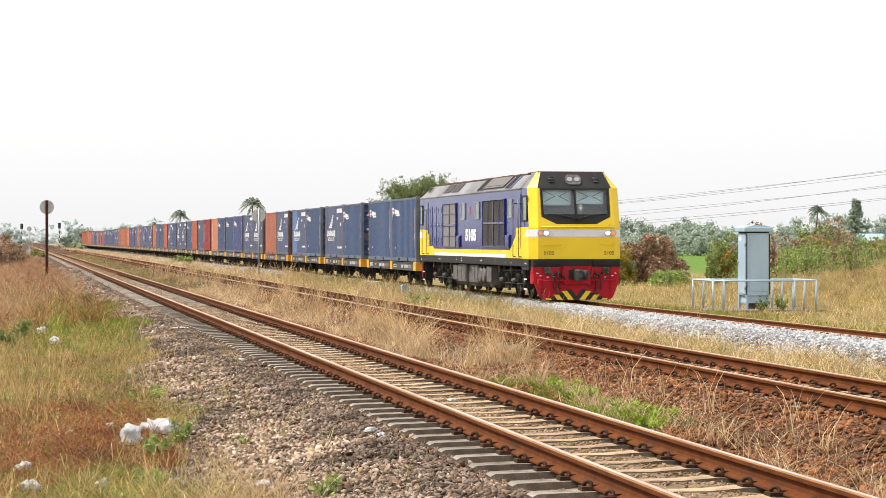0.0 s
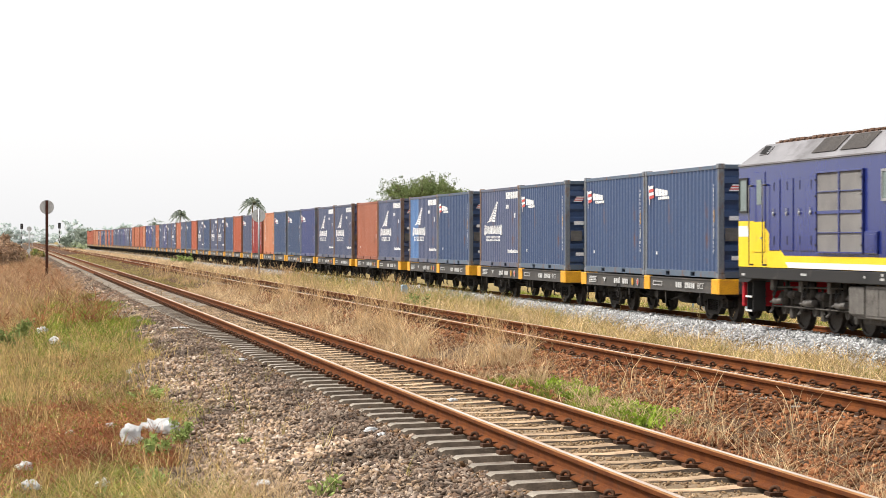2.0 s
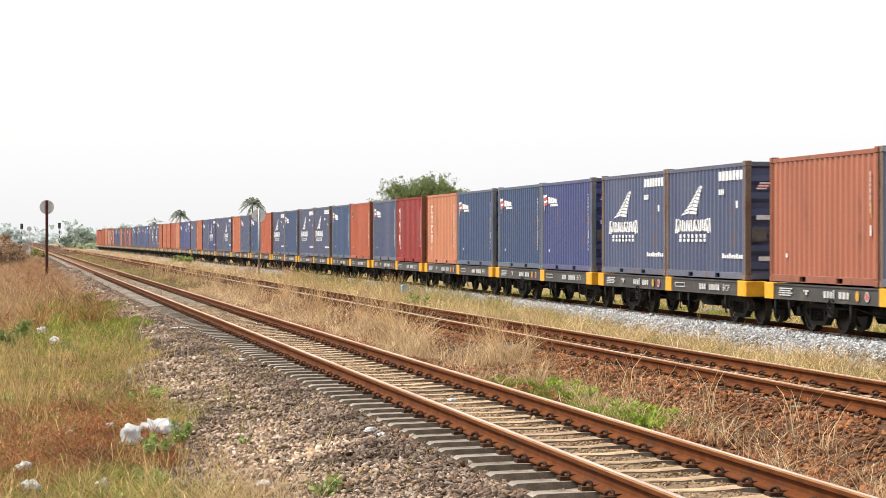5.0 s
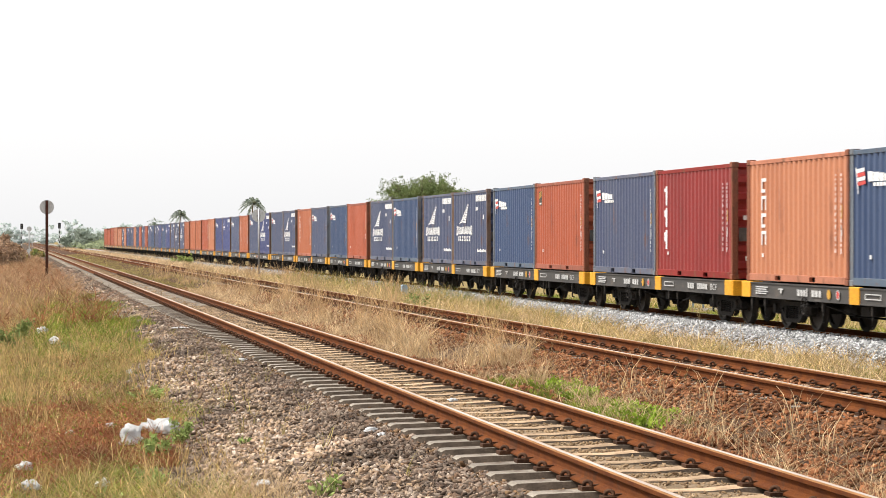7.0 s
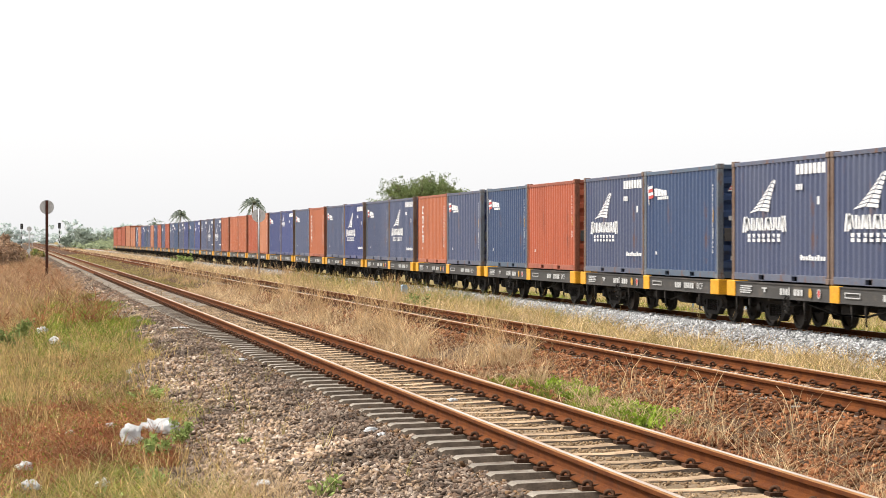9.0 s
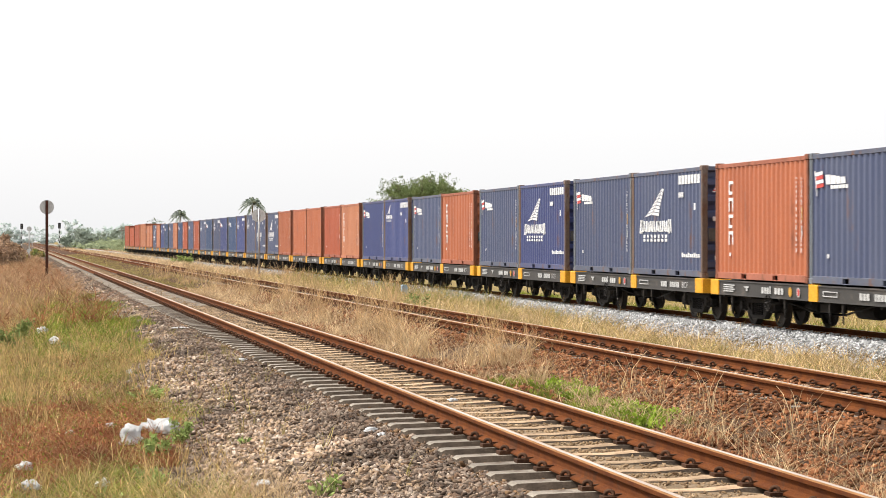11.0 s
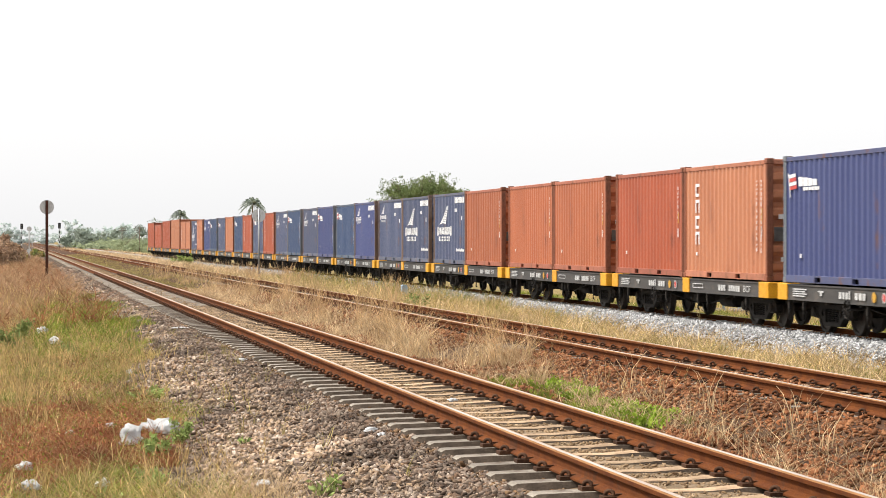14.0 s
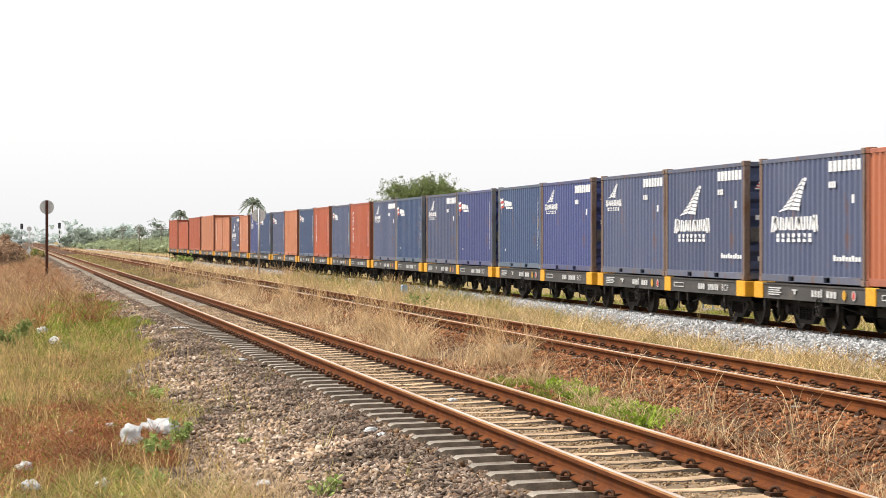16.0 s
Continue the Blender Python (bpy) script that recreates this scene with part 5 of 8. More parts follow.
    part("buffer_beam", bm, L_RED, ob)
    bm = bmesh.new()
    box(bm, -0.28, 0.26, yn - 0.11, yn - 0.098, 0.66, 0.98)
    part("coupler_pocket", bm, L_BLACK, ob)
    bm = bmesh.new()
    box(bm, -0.13, 0.20, yn - 0.52, yn - 0.1, 0.68, 0.98, 0.05)
    box(bm, -0.18, 0.02, yn - 0.62, yn - 0.42, 0.64, 1.0, 0.05)
    box(bm, 0.08, 0.24, yn - 0.58, yn - 0.4, 0.66, 0.98, 0.05)
    part("coupler", bm, L_CAST, ob, "dark cast coupler")
    # chevrons along the foot of the pilot
    k = 0
    for s in (-1, 1):
        for i in range(7):
            a0 = 0.20 * i - 0.30
            top = 0.42 if i < 2 else 0.42 - 0.055 * (i - 1)
            lean = 0.9 * (top - 0.10)
            pts = [(a0, 0.102), (a0 + 0.20, 0.102), (a0 + 0.20 + lean, top), (a0 + lean, top)]
            if a0 < 0:
                cut = -a0 / 0.9
                pts = [(0.0, 0.102 + cut), (0.0, 0.102 + max(cut - 0.222, 0.0)), (max(a0 + 0.20, 0.0), 0.102), (a0 + 0.20 + lean, top), (a0 + lean, top)]
                pts = [q for n, q in enumerate(pts) if q not in pts[:n]]
                if cut + 0.102 > top:
                    continue
            pts = [(min(p * 0.86, 1.0 + (z - 0.1) * 0.42), z - 0.035) for p, z in pts]
            if len(set(pts)) < 3:
                continue
            bm = bmesh.new()
            face(bm, [(s * p, yn + 0.014, z) for p, z in pts])
            part("chevron", bm, L_YELLOW if i % 2 == 0 else L_BLACK, pil)
    for s in (-1, 1):
        bm = bmesh.new()
        box(bm, s * 0.92 - 0.09, s * 0.92 + 0.09, yn - 0.06, yn + 0.02, 0.86, 1.04, 0.015)
        so = part("jumper_socket", bm, M_GREYSTEEL, ob)
        bm = bmesh.new()
        tube(bm, (s * 0.92, yn - 0.09, 0.95), (s * 0.92, yn - 0.06, 0.95), 0.075, seg=14)
        part("cap", bm, L_CAST, so)
        for x in (0.52, 0.68):
            bm = bmesh.new()
            pts = [(s * x, yn - 0.02, 0.80), (s * (x + 0.01), yn - 0.09, 0.76), (s * (x + 0.05), yn - 0.1, 0.62), (s * (x + 0.06), yn - 0.09, 0.48), (s * (x + 0.03), yn - 0.07, 0.38)]
            for p, q in zip(pts, pts[1:]):
                tube(bm, p, q, 0.022, seg=7)
            tube(bm, pts[0], (s * x, yn + 0.02, 0.82), 0.035, seg=8)
            part("air_hose", bm, L_BLACK, ob)
        for x, z in ((1.22, 0.86), (1.12, 0.78), (0.9, 0.74), (0.7, 0.76), (0.55, 0.78)):
            bm = bmesh.new()
            box(bm, s * x - 0.03, s * x + 0.03, yn + 0.012, yn + 0.02, z, z + 0.025)
            part("stencil_bar", bm, M_WHITE, pil)
    # gear on the pilot: lift rod with brackets, steps, side brackets, cocks
    bm = bmesh.new()
    tube(bm, (-1.22, yn - 0.10, 0.66), (1.22, yn - 0.10, 0.66), 0.016, seg=7)
    for x in (-1.2, -0.5, 0.5, 1.2):
        box(bm, x - 0.02, x + 0.02, yn - 0.12, yn + 0.02, 0.63, 0.69, 0.005)
    tube(bm, (-1.22, yn - 0.10, 0.66), (-1.26, yn - 0.14, 0.46), 0.016, seg=7)
    part("uncoupling_rod", bm, L_RED, ob)
    for s in (-1, 1):
        bm = bmesh.new()
        prism(bm, [(yn - 0.16, 1.05), (yn + 0.02, 1.05), (yn + 0.02, 0.52), (yn - 0.06, 0.60)], "x", s * 0.46 - 0.015, s * 0.46 + 0.015)
        part("beam_bracket", bm, L_RED, ob)
        bm = bmesh.new()
        prism(bm, [(yn - 0.05, 1.05), (yn + 0.02, 1.05), (yn + 0.02, 0.30), (yn - 0.02, 0.30)], "x", s * 1.06 - 0.012, s * 1.06 + 0.012)
        part("stiffener", bm, L_RED, pil)
        for x in (0.42, 0.60, 0.80):
            bm = bmesh.new()
            tube(bm, (s * x, yn - 0.10, 0.88), (s * x, yn + 0.02, 0.88), 0.04, seg=9)
            tube(bm, (s * x, yn - 0.08, 0.88), (s * x + 0.03, yn - 0.12, 0.70), 0.020, seg=7)
            box(bm, s * x - 0.015, s * x + 0.015, yn - 0.12, yn - 0.09, 0.86, 0.96)
            part("air_cock", bm, L_CAST, ob)
        bm = bmesh.new()
        tube(bm, (s * 0.62, yn - 0.09, 0.42), (s * 0.60, yn - 0.10, 0.22), 0.03, seg=8)
        part("hose_end", bm, L_CAST, ob)
    # corner steps
    for y in (-8.55, 9.0):
        for s in (-1, 1):
            bm = bmesh.new()
            for z in (0.36, 0.66):
                box(bm, s * 1.2 - 0.16, s * 1.2 + 0.16, y - 0.2, y + 0.2, z, z + 0.03)
            for yy in (y - 0.2, y + 0.17):
                box(bm, s * 1.2 - 0.14, s * 1.2 + 0.14, yy, yy + 0.03, 0.36, 1.06)
            st = part("cab_steps", bm, L_BLACK, ob)
            for z in (0.36, 0.66):
                bm = bmesh.new()
                box(bm, s * 1.37 - 0.006, s * 1.37 + 0.004, y - 0.2, y + 0.2, z - 0.004, z + 0.034)
                part("step_edge", bm, M_WHITE, st)

    # gear between the bogies
    bm = bmesh.new()
    box(bm, -1.18, 1.18, -3.2, 2.9, 0.30, 0.46, 0.03)
    part("tank_skirt", bm, L_CAST, ob)
    for y0, y1, z0, z1, x0, mt in ((0.95, 2.35, 0.42, 1.04, -1.34, M_GREYSTEEL), (-0.05, 0.92, 0.40, 1.04, -1.22, M_GREYSTEEL), (-1.15, -0.08, 0.42, 1.04, -1.34, M_GREYSTEEL)):
        bm = bmesh.new()
        box(bm, x0, 0.2, y0, y1, z0, z1, 0.02)
        b = part("equipment_locker", bm, mt, ob)
        for k in (0.25, 0.75):
            bm = bmesh.new()
            yc = y0 + (y1 - y0) * k
            box(bm, x0 - 0.012, x0, yc - (y1 - y0) * 0.22, yc + (y1 - y0) * 0.22, z0 + 0.06, z1 - 0.06, 0.004)
            part("locker_door", bm, mt, b)
    for y in (2.75, -3.05):
        bm = bmesh.new()
        prism(bm, [(-1.36, 0.50), (-1.36, 1.0), (-0.4, 1.04), (-0.4, 0.40), (-1.2, 0.40)], "y", y - 0.38, y + 0.38)
        part("sand_box", bm, M_GREYSTEEL, ob)
    for y in (-1.48, -2.06):
        bm = bmesh.new()
        tube(bm, (-1.30, y, 0.70), (1.30, y, 0.70), 0.33, seg=26)
        tube(bm, (-1.36, y, 0.70), (-1.30, y, 0.70), 0.20, 0.33, seg=26)
        part("air_reservoir", bm, M_GREYSTEEL, ob)
    rng = random.Random(8)
    # bogies
    for s in (-1, 1):
        bm = bmesh.new()
        yc = s * 5.92
        for sx in (-1, 1):
            lo, hi = sorted((sx * 0.74, sx * 0.92))
            prism(bm, [(yc - 2.6, 0.62), (yc - 2.3, 0.80), (yc + 2.3, 0.80), (yc + 2.6, 0.62), (yc + 2.4, 0.55), (yc - 2.4, 0.55)], "x", lo, hi)
            for ya in (4.1, 5.92, 7.75):
                box(bm, lo - 0.02, hi + 0.02, s * ya - 0.2, s * ya + 0.2, 0.34, 0.70, 0.03)
                tube(bm, (sx * 0.92, s * ya, 0.48), (sx * 1.02, s * ya, 0.48), 0.14, seg=14)
                for d in (-0.34, 0.34):
                    for k in range(5):
                        tube(bm, (sx * 0.84, s * ya + d, 0.42 + 0.06 * k), (sx * 0.84, s * ya + d, 0.455 + 0.06 * k), 0.085 if k % 2 else 0.07, seg=8)
        box(bm, -0.8, 0.8, yc - 1.1, yc - 0.7, 0.5, 0.78)
        box(bm, -0.8, 0.8, yc + 0.7, yc + 1.1, 0.5, 0.78)
        b = part("bogie", bm, L_CAST, ob)
        for ya in (4.1, 5.92, 7.75):
            share("wheelset", mesh_once(("loco_wheelset",), lambda: wheelset_mesh(0.50), M_WHEEL), b, pose(0, s * ya, 0.50))
        for k in range(9):
            y = yc - 2.3 + k * 0.57 + rng.uniform(-0.08, 0.08)
            bm = bmesh.new()
            kind = k % 3
            if kind == 0:
                tube(bm, (-1.06, y - 0.22, 0.76), (-1.06, y + 0.22, 0.76), 0.085, seg=12)
                tube(bm, (-1.06, y + 0.22, 0.76), (-1.06, y + 0.42, 0.74), 0.03, seg=8)
                nm = "brake_cylinder"
            elif kind == 1:
                tube(bm, (-1.02, y, 1.05), (-1.02, y, 0.55), 0.05, seg=10)
                tube(bm, (-1.02, y, 0.9), (-1.02, y, 0.68), 0.08, seg=10)
                nm = "damper"
            else:
                box(bm, -1.16, -0.92, y - 0.1, y + 0.1, 0.82, 1.06, 0.02)
                tube(bm, (-1.1, y, 0.84), (-1.08, y + 0.16, 0.42), 0.024, seg=7)
                tube(bm, (-1.08, y + 0.16, 0.42), (-1.04, y + 0.42, 0.36), 0.024, seg=7)
                nm = "valve_box"
            part(nm, bm, L_CAST if kind != 2 else M_GREYSTEEL, ob)
    for s in (-1, 1):
        yc = s * 5.92
        for k, ya in enumerate((4.1, 5.92, 7.75)):
            bm = bmesh.new()
            tube(bm, (-1.04, s * ya - 0.62, 0.40), (-1.04, s * ya - 0.50, 0.92), 0.03, seg=7)
            box(bm, -1.06, -0.96, s * ya - 0.60, s * ya - 0.44, 0.26, 0.52, 0.02)
            part("brake_hanger", bm, L_CAST, ob)
            bm = bmesh.new()
            tube(bm, (-1.10, s * ya - 0.2, 0.62), (-1.10, s * ya + 0.34, 0.60), 0.07, seg=12)
            tube(bm, (-1.10, s * ya + 0.34, 0.60), (-1.10, s * ya + 0.62, 0.58), 0.022, seg=7)
            part("brake_cylinder", bm, M_GREYSTEEL, ob)
            bm = bmesh.new()
            pts = [(-1.12, s * ya + 0.05, 1.04), (-1.18, s * ya + 0.02, 0.84), (-1.19, s * ya + 0.16, 0.70), (-1.14, s * ya + 0.32, 0.74), (-1.10, s * ya + 0.36, 0.96)]
            for p, q in zip(pts, pts[1:]):
                tube(bm, p, q, 0.020, seg=7)
            part("sand_hose", bm, L_BLACK, ob)
        bm = bmesh.new()
        tube(bm, (-1.08, yc - 2.3, 0.50), (-1.08, yc + 2.3, 0.50), 0.018, seg=6)
        tube(bm, (-1.14, yc - 1.9, 0.94), (-1.14, yc + 2.1, 0.90), 0.022, seg=6)
        part("brake_pipe", bm, L_CAST, ob)
    # rear hose and red rear pilot edge
    bm = bmesh.new()
    box(bm, -1.36, 1.36, 9.36, 9.5, 0.45, 1.0, 0.02)
    part("rear_pilot", bm, L_RED, ob)


locomotive()

# ---- loose stone ----
def stone_material(name, tones, rough=0.9, lo=0.42, hi=1.45):
    """Each stone takes one of several tones; a fine grain breaks it up."""
    m = bpy.data.materials.new(name)
    n, l, p = nodes_of(m)
    geo, info, tc = n.new("ShaderNodeNewGeometry"), n.new("ShaderNodeObjectInfo"), n.new("ShaderNodeTexCoord")
    add = n.new("ShaderNodeMath")
    add.operation = "ADD"
    l.new(geo.outputs["Random Per Island"], add.inputs[0])
    l.new(info.outputs["Random"], add.inputs[1])
    fr = n.new("ShaderNodeMath")
    fr.operation = "FRACT"
    l.new(add.outputs[0], fr.inputs[0])
    cr = n.new("ShaderNodeValToRGB")
    e = cr.color_ramp.elements
    e[0].position, e[0].color = 0, (*tones[0], 1)
    e[1].position, e[1].color = 1, (*tones[-1], 1)
    for i, c in enumerate(tones[1:-1]):
        e.new((i + 1) / (len(tones) - 1)).color = (*c, 1)
    l.new(fr.outputs[0], cr.inputs[0])
    patch = n.new("ShaderNodeTexNoise")
    patch.inputs["Scale"].default_value, patch.inputs["Detail"].default_value = 1.1, 4
    l.new(tc.outputs["Object"], patch.inputs["Vector"])
    pr = n.new("ShaderNodeMapRange")
    pr.inputs[1].default_value, pr.inputs[2].default_value, pr.inputs[3].default_value, pr.inputs[4].default_value = 0.33, 0.67, lo, hi
    l.new(patch.outputs["Fac"], pr.inputs[0])
    gn = n.new("ShaderNodeTexNoise")
    gn.inputs["Scale"].default_value, gn.inputs["Detail"].default_value = 55, 5
    l.new(tc.outputs["Object"], gn.inputs["Vector"])
    gr = n.new("ShaderNodeMapRange")
    gr.inputs[1].default_value, gr.inputs[2].default_value, gr.inputs[3].default_value, gr.inputs[4].default_value = 0.3, 0.7, 0.75, 1.25
    l.new(gn.outputs["Fac"], gr.inputs[0])
    mu = n.new("ShaderNodeMath")
    mu.operation = "MULTIPLY"
    l.new(pr.outputs[0], mu.inputs[0])
    l.new(gr.outputs[0], mu.inputs[1])
    mul = n.new("ShaderNodeVectorMath")
    mul.operation = "SCALE"
    l.new(cr.outputs[0], mul.inputs[0])
    l.new(mu.outputs[0], mul.inputs["Scale"])
    l.new(mul.outputs[0], p.inputs["Base Color"])
    p.inputs["Roughness"].default_value = rough
    p.inputs["Specular IOR Level"].default_value = 0.15
    return m


S_TAN = stone_material("weathered_tan_ballast", [(0.16, 0.104, 0.070), (0.36, 0.255, 0.170), (0.12, 0.082, 0.060), (0.46, 0.36, 0.27), (0.25, 0.155, 0.092), (0.32, 0.235, 0.175), (0.40, 0.275, 0.165), (0.20, 0.14, 0.108), (0.52, 0.43, 0.35), (0.28, 0.172, 0.098)], 0.9, 0.55, 1.35)
S_GRIME = stone_material("grimy_grey_brown_ballast", [(0.105, 0.072, 0.054), (0.20, 0.148, 0.112), (0.065, 0.044, 0.034), (0.27, 0.208, 0.162), (0.125, 0.082, 0.058), (0.16, 0.096, 0.06), (0.34, 0.275, 0.215)], 0.9, 0.45, 1.35)
S_DARK = stone_material("dusty_brown_ballast", [(0.077, 0.041, 0.021), (0.190, 0.118, 0.061), (0.109, 0.056, 0.028), (0.241, 0.158, 0.089), (0.134, 0.074, 0.037), (0.057, 0.034, 0.018)])
S_RED = stone_material("red_brown_ballast", [(0.15, 0.054, 0.021), (0.26, 0.102, 0.042), (0.11, 0.041, 0.019), (0.31, 0.145, 0.068), (0.19, 0.07, 0.028), (0.22, 0.11, 0.058)], 0.9, 0.55, 1.4)
S_PALE = stone_material("fresh_pale_ballast", [(0.32, 0.32, 0.325), (0.43, 0.43, 0.43), (0.27, 0.27, 0.28), (0.48, 0.48, 0.475), (0.37, 0.37, 0.375), (0.24, 0.24, 0.25)], 0.9, 1.0, 1.35)
S_DUST = stone_material("tan_dusted_ballast", [(0.30, 0.205, 0.115), (0.22, 0.14, 0.075), (0.38, 0.27, 0.165), (0.17, 0.105, 0.06), (0.27, 0.18, 0.10)], 0.95, 0.8, 1.2)


def stone_shape(seed, corners):
    """Broken stone: the hull of a few scattered corners, flat on its broad sides."""
    rng = np.random.RandomState(seed)
    bm = bmesh.new()
    for k in range(corners):
        d = rng.normal(size=3)
        d *= rng.uniform(0.7, 1.25) / np.linalg.norm(d)
        bm.verts.new((d[0] * 1.25, d[1] * 0.95, d[2] * 0.68))
    out = bmesh.ops.convex_hull(bm, input=bm.verts)
    bmesh.ops.delete(bm, geom=[v for v in out["geom_interior"] if isinstance(v, bmesh.types.BMVert)], context="VERTS")
    bmesh.ops.triangulate(bm, faces=bm.faces)
    bmesh.ops.recalc_face_normals(bm, faces=bm.faces)
    me = bpy.data.meshes.new("stone")
    bm.to_mesh(me)
    bm.free()
    return me


def random_turns(n, rng):
    q = rng.normal(size=(n, 4))
    q /= np.linalg.norm(q, axis=1)[:, None]
    w, x, y, z = q.T
    return np.stack([1 - 2 * (y * y + z * z), 2 * (x * y - z * w), 2 * (x * z + y * w), 2 * (x * y + z * w), 1 - 2 * (x * x + z * z), 2 * (y * z - x * w),
                     2 * (x * z - y * w), 2 * (y * z + x * w), 1 - 2 * (x * x + y * y)], 1).reshape(n, 3, 3)


STONES = {True: [stone_shape(s, 9) for s in range(5)], False: [stone_shape(20 + s, 7) for s in range(7)]}


def stones(name, x0, x1, y0, y1, density, size, material, parent, rng, fine=False, keep=None, sink=0.25):
    n = int((x1 - x0) * (y1 - y0) * density)
    x, y = rng.uniform(x0, x1, n), rng.uniform(y0, y1, n)
    if keep is not None:
        k = keep(x, y)
        x, y = x[k], y[k]
    n = len(x)
    s = rng.uniform(size[0], size[1], n) * np.where(rng.random(n) < 0.06, 1.5, 1.0)
    z = ground_z(x, y) + s * (0.72 - sink - 0.35)
    R = random_turns(n, rng)
    shapes = STONES[fine]
    pick = rng.randint(0, len(shapes), n)
    V, F, off = [], [], 0
    for k, me in enumerate(shapes):
        i = np.where(pick == k)[0]
        v, t = arrays_of(me)
        w = np.einsum("nij,vj->nvi", R[i], v) * s[i][:, None, None]
        w = w * np.array([1, 1, 0.85]) + np.stack([x[i], y[i], z[i]], 1)[:, None, :]
        V.append(w.reshape(-1, 3))
        F.append((t[None] + (np.arange(len(i)) * len(v))[:, None, None]).reshape(-1, 3) + off)
        off += len(i) * len(v)
    return tagged(joined(name, np.concatenate(V), np.concatenate(F), material, parent), kind="stuff")


def ragged(x, y):
    """Wandering edge between the weeds and the gravel shoulder."""
    return 1.38 + 0.28 * np.sin(y * 0.55 + 1.0) + 0.16 * np.sin(y * 1.7) + 0.1 * np.sin(y * 4.3 + x) + np.clip((y - 26) * 0.045, 0, 0.75)


def between_sleepers(cx):
    return lambda x, y: ~((abs(abs(x - cx) - GAUGE) < 0.12))


def build_ballast():
    rng = np.random.RandomState(3)
    edge = lambda x, y: x > ragged(x, y) - rng.uniform(0, 0.5, len(x)) ** 1.5
    bed = tagged(thing("ballast_bed", "weathered tan and grey ballast shoulder beside the nearest track", "ballast", kind="structure"))
    # the stones nearest to the eye, one by one
    me = STONES[True]
    for m in me:
        m.materials.append(S_TAN)
    n = 0
    while n < 290:
        x, y = rng.uniform(1.2, 3.1), rng.uniform(13.3, 17.0)
        s = rng.uniform(0.02, 0.04)
        q = Matrix(random_turns(1, rng)[0].tolist()).to_4x4()
        share("stone", me[n % 5], bed, Matrix.Translation((x, y, float(ground_z(x, y)) + 0.2 * s)) @ q @ Matrix.Scale(s, 4))
        n += 1

    def grimy(x, y):
        """Dark bands beside the weeds and the sleeper ends, ragged and patchy."""
        w = np.exp(-((x - ragged(x, y) - 0.1) / 0.32) ** 2) + 1.3 * np.exp(-((x - 3.15) / 0.36) ** 2) + 0.35 * (np.sin(x * 3.1 + y * 0.9) * np.sin(y * 1.3 - x * 2.0) > 0.55)
        h = np.sin(x * 127.1 + y * 311.7) * 43758.5
        return (w + 0.26) * np.where(y > 50, 0.55, 1.0) > 0.15 + 0.75 * (h - np.floor(h))

    def shoulder(x0, x1, y0, y1, density, size, fine=False):
        stones("shoulder_stones", x0, x1, y0, y1, density, size, S_TAN, bed, rng, fine, lambda x, y: edge(x, y) & ~grimy(x, y))
        stones("shoulder_stones", x0, x1, y0, y1, density, size, S_GRIME, bed, rng, fine, lambda x, y: edge(x, y) & grimy(x, y))

    shoulder(0.9, 3.3, 12.5, 17, 600, (0.013, 0.035), True)
    shoulder(0.9, 3.3, 17, 24, 620, (0.013, 0.036), False)
    shoulder(0.9, 3.3, 24, 42, 420, (0.016, 0.038), False)
    shoulder(0.9, 3.3, 42, 70, 160, (0.026, 0.045), False)
    shoulder(1.2, 3.4, 70, 140, 55, (0.035, 0.065), False)
    gap = lambda x, y: (abs((y - 10.4 + 0.3025) % 0.605 - 0.3025) > 0.14) & (abs(abs(x - 4.21) - GAUGE) > 0.11)
    stones("bed_stones", 3.15, 5.3, 12.5, 30, 600, (0.010, 0.028), S_DARK, bed, rng, False, lambda x, y: gap(x, y) & (abs(x - 4.21) > 0.46), 0.1)
    stones("bed_stones", 3.15, 5.3, 30, 60, 200, (0.018, 0.036), S_DARK, bed, rng, False, lambda x, y: gap(x, y) & (abs(x - 4.21) > 0.46), 0.1)
    stones("bed_stones", 3.75, 4.67, 12.5, 30, 520, (0.009, 0.024), S_DUST, bed, rng, False, gap, 0.3)
    stones("bed_stones", 3.75, 4.67, 70, 170, 50, (0.03, 0.045), S_DUST, bed, rng, False, gap, 0.4)
    stones("bed_stones", 3.75, 4.67, 30, 70, 150, (0.016, 0.03), S_DUST, bed, rng, False, gap, 0.35)
    bed2 = tagged(thing("ballast_bed", "red-brown stones between two rusty tracks", "ballast", kind="structure"))
    stones("red_stones", 5.25, 7.75, 13.5, 32, 240, (0.019, 0.038), S_RED, bed2, rng, False, between_sleepers(8.2), 0.1)
    stones("red_stones", 7.75, 9.6, 18, 40, 120, (0.018, 0.036), S_RED, bed2, rng, False, between_sleepers(8.2), 0.1)
    stones("red_stones", 5.25, 9.6, 34, 44, 160, (0.02, 0.04), S_RED, bed2, rng, False, between_sleepers(8.2), 0.1)
    stones("red_stones", 5.3, 7.6, 44, 80, 60, (0.03, 0.055), S_RED, bed2, rng, False, between_sleepers(8.2), 0.1)
    bed3 = tagged(thing("ballast_bed", "fresh pale grey ballast under the far track", "ballast", kind="structure"))
    keep3 = lambda x, y: (x > 15.0 + np.clip((y - 56) * 0.022, 0, 0.75) + 0.12 * np.sin(y * 0.8) + 0.06 * np.sin(y * 2.9)) & ~(abs(abs(x - 16.75) - GAUGE) < 0.1)
    stones("pale_stones", 14.85, 16.3, 38, 72, 240, (0.026, 0.045), S_PALE, bed3, rng, False, keep3, 0.1)
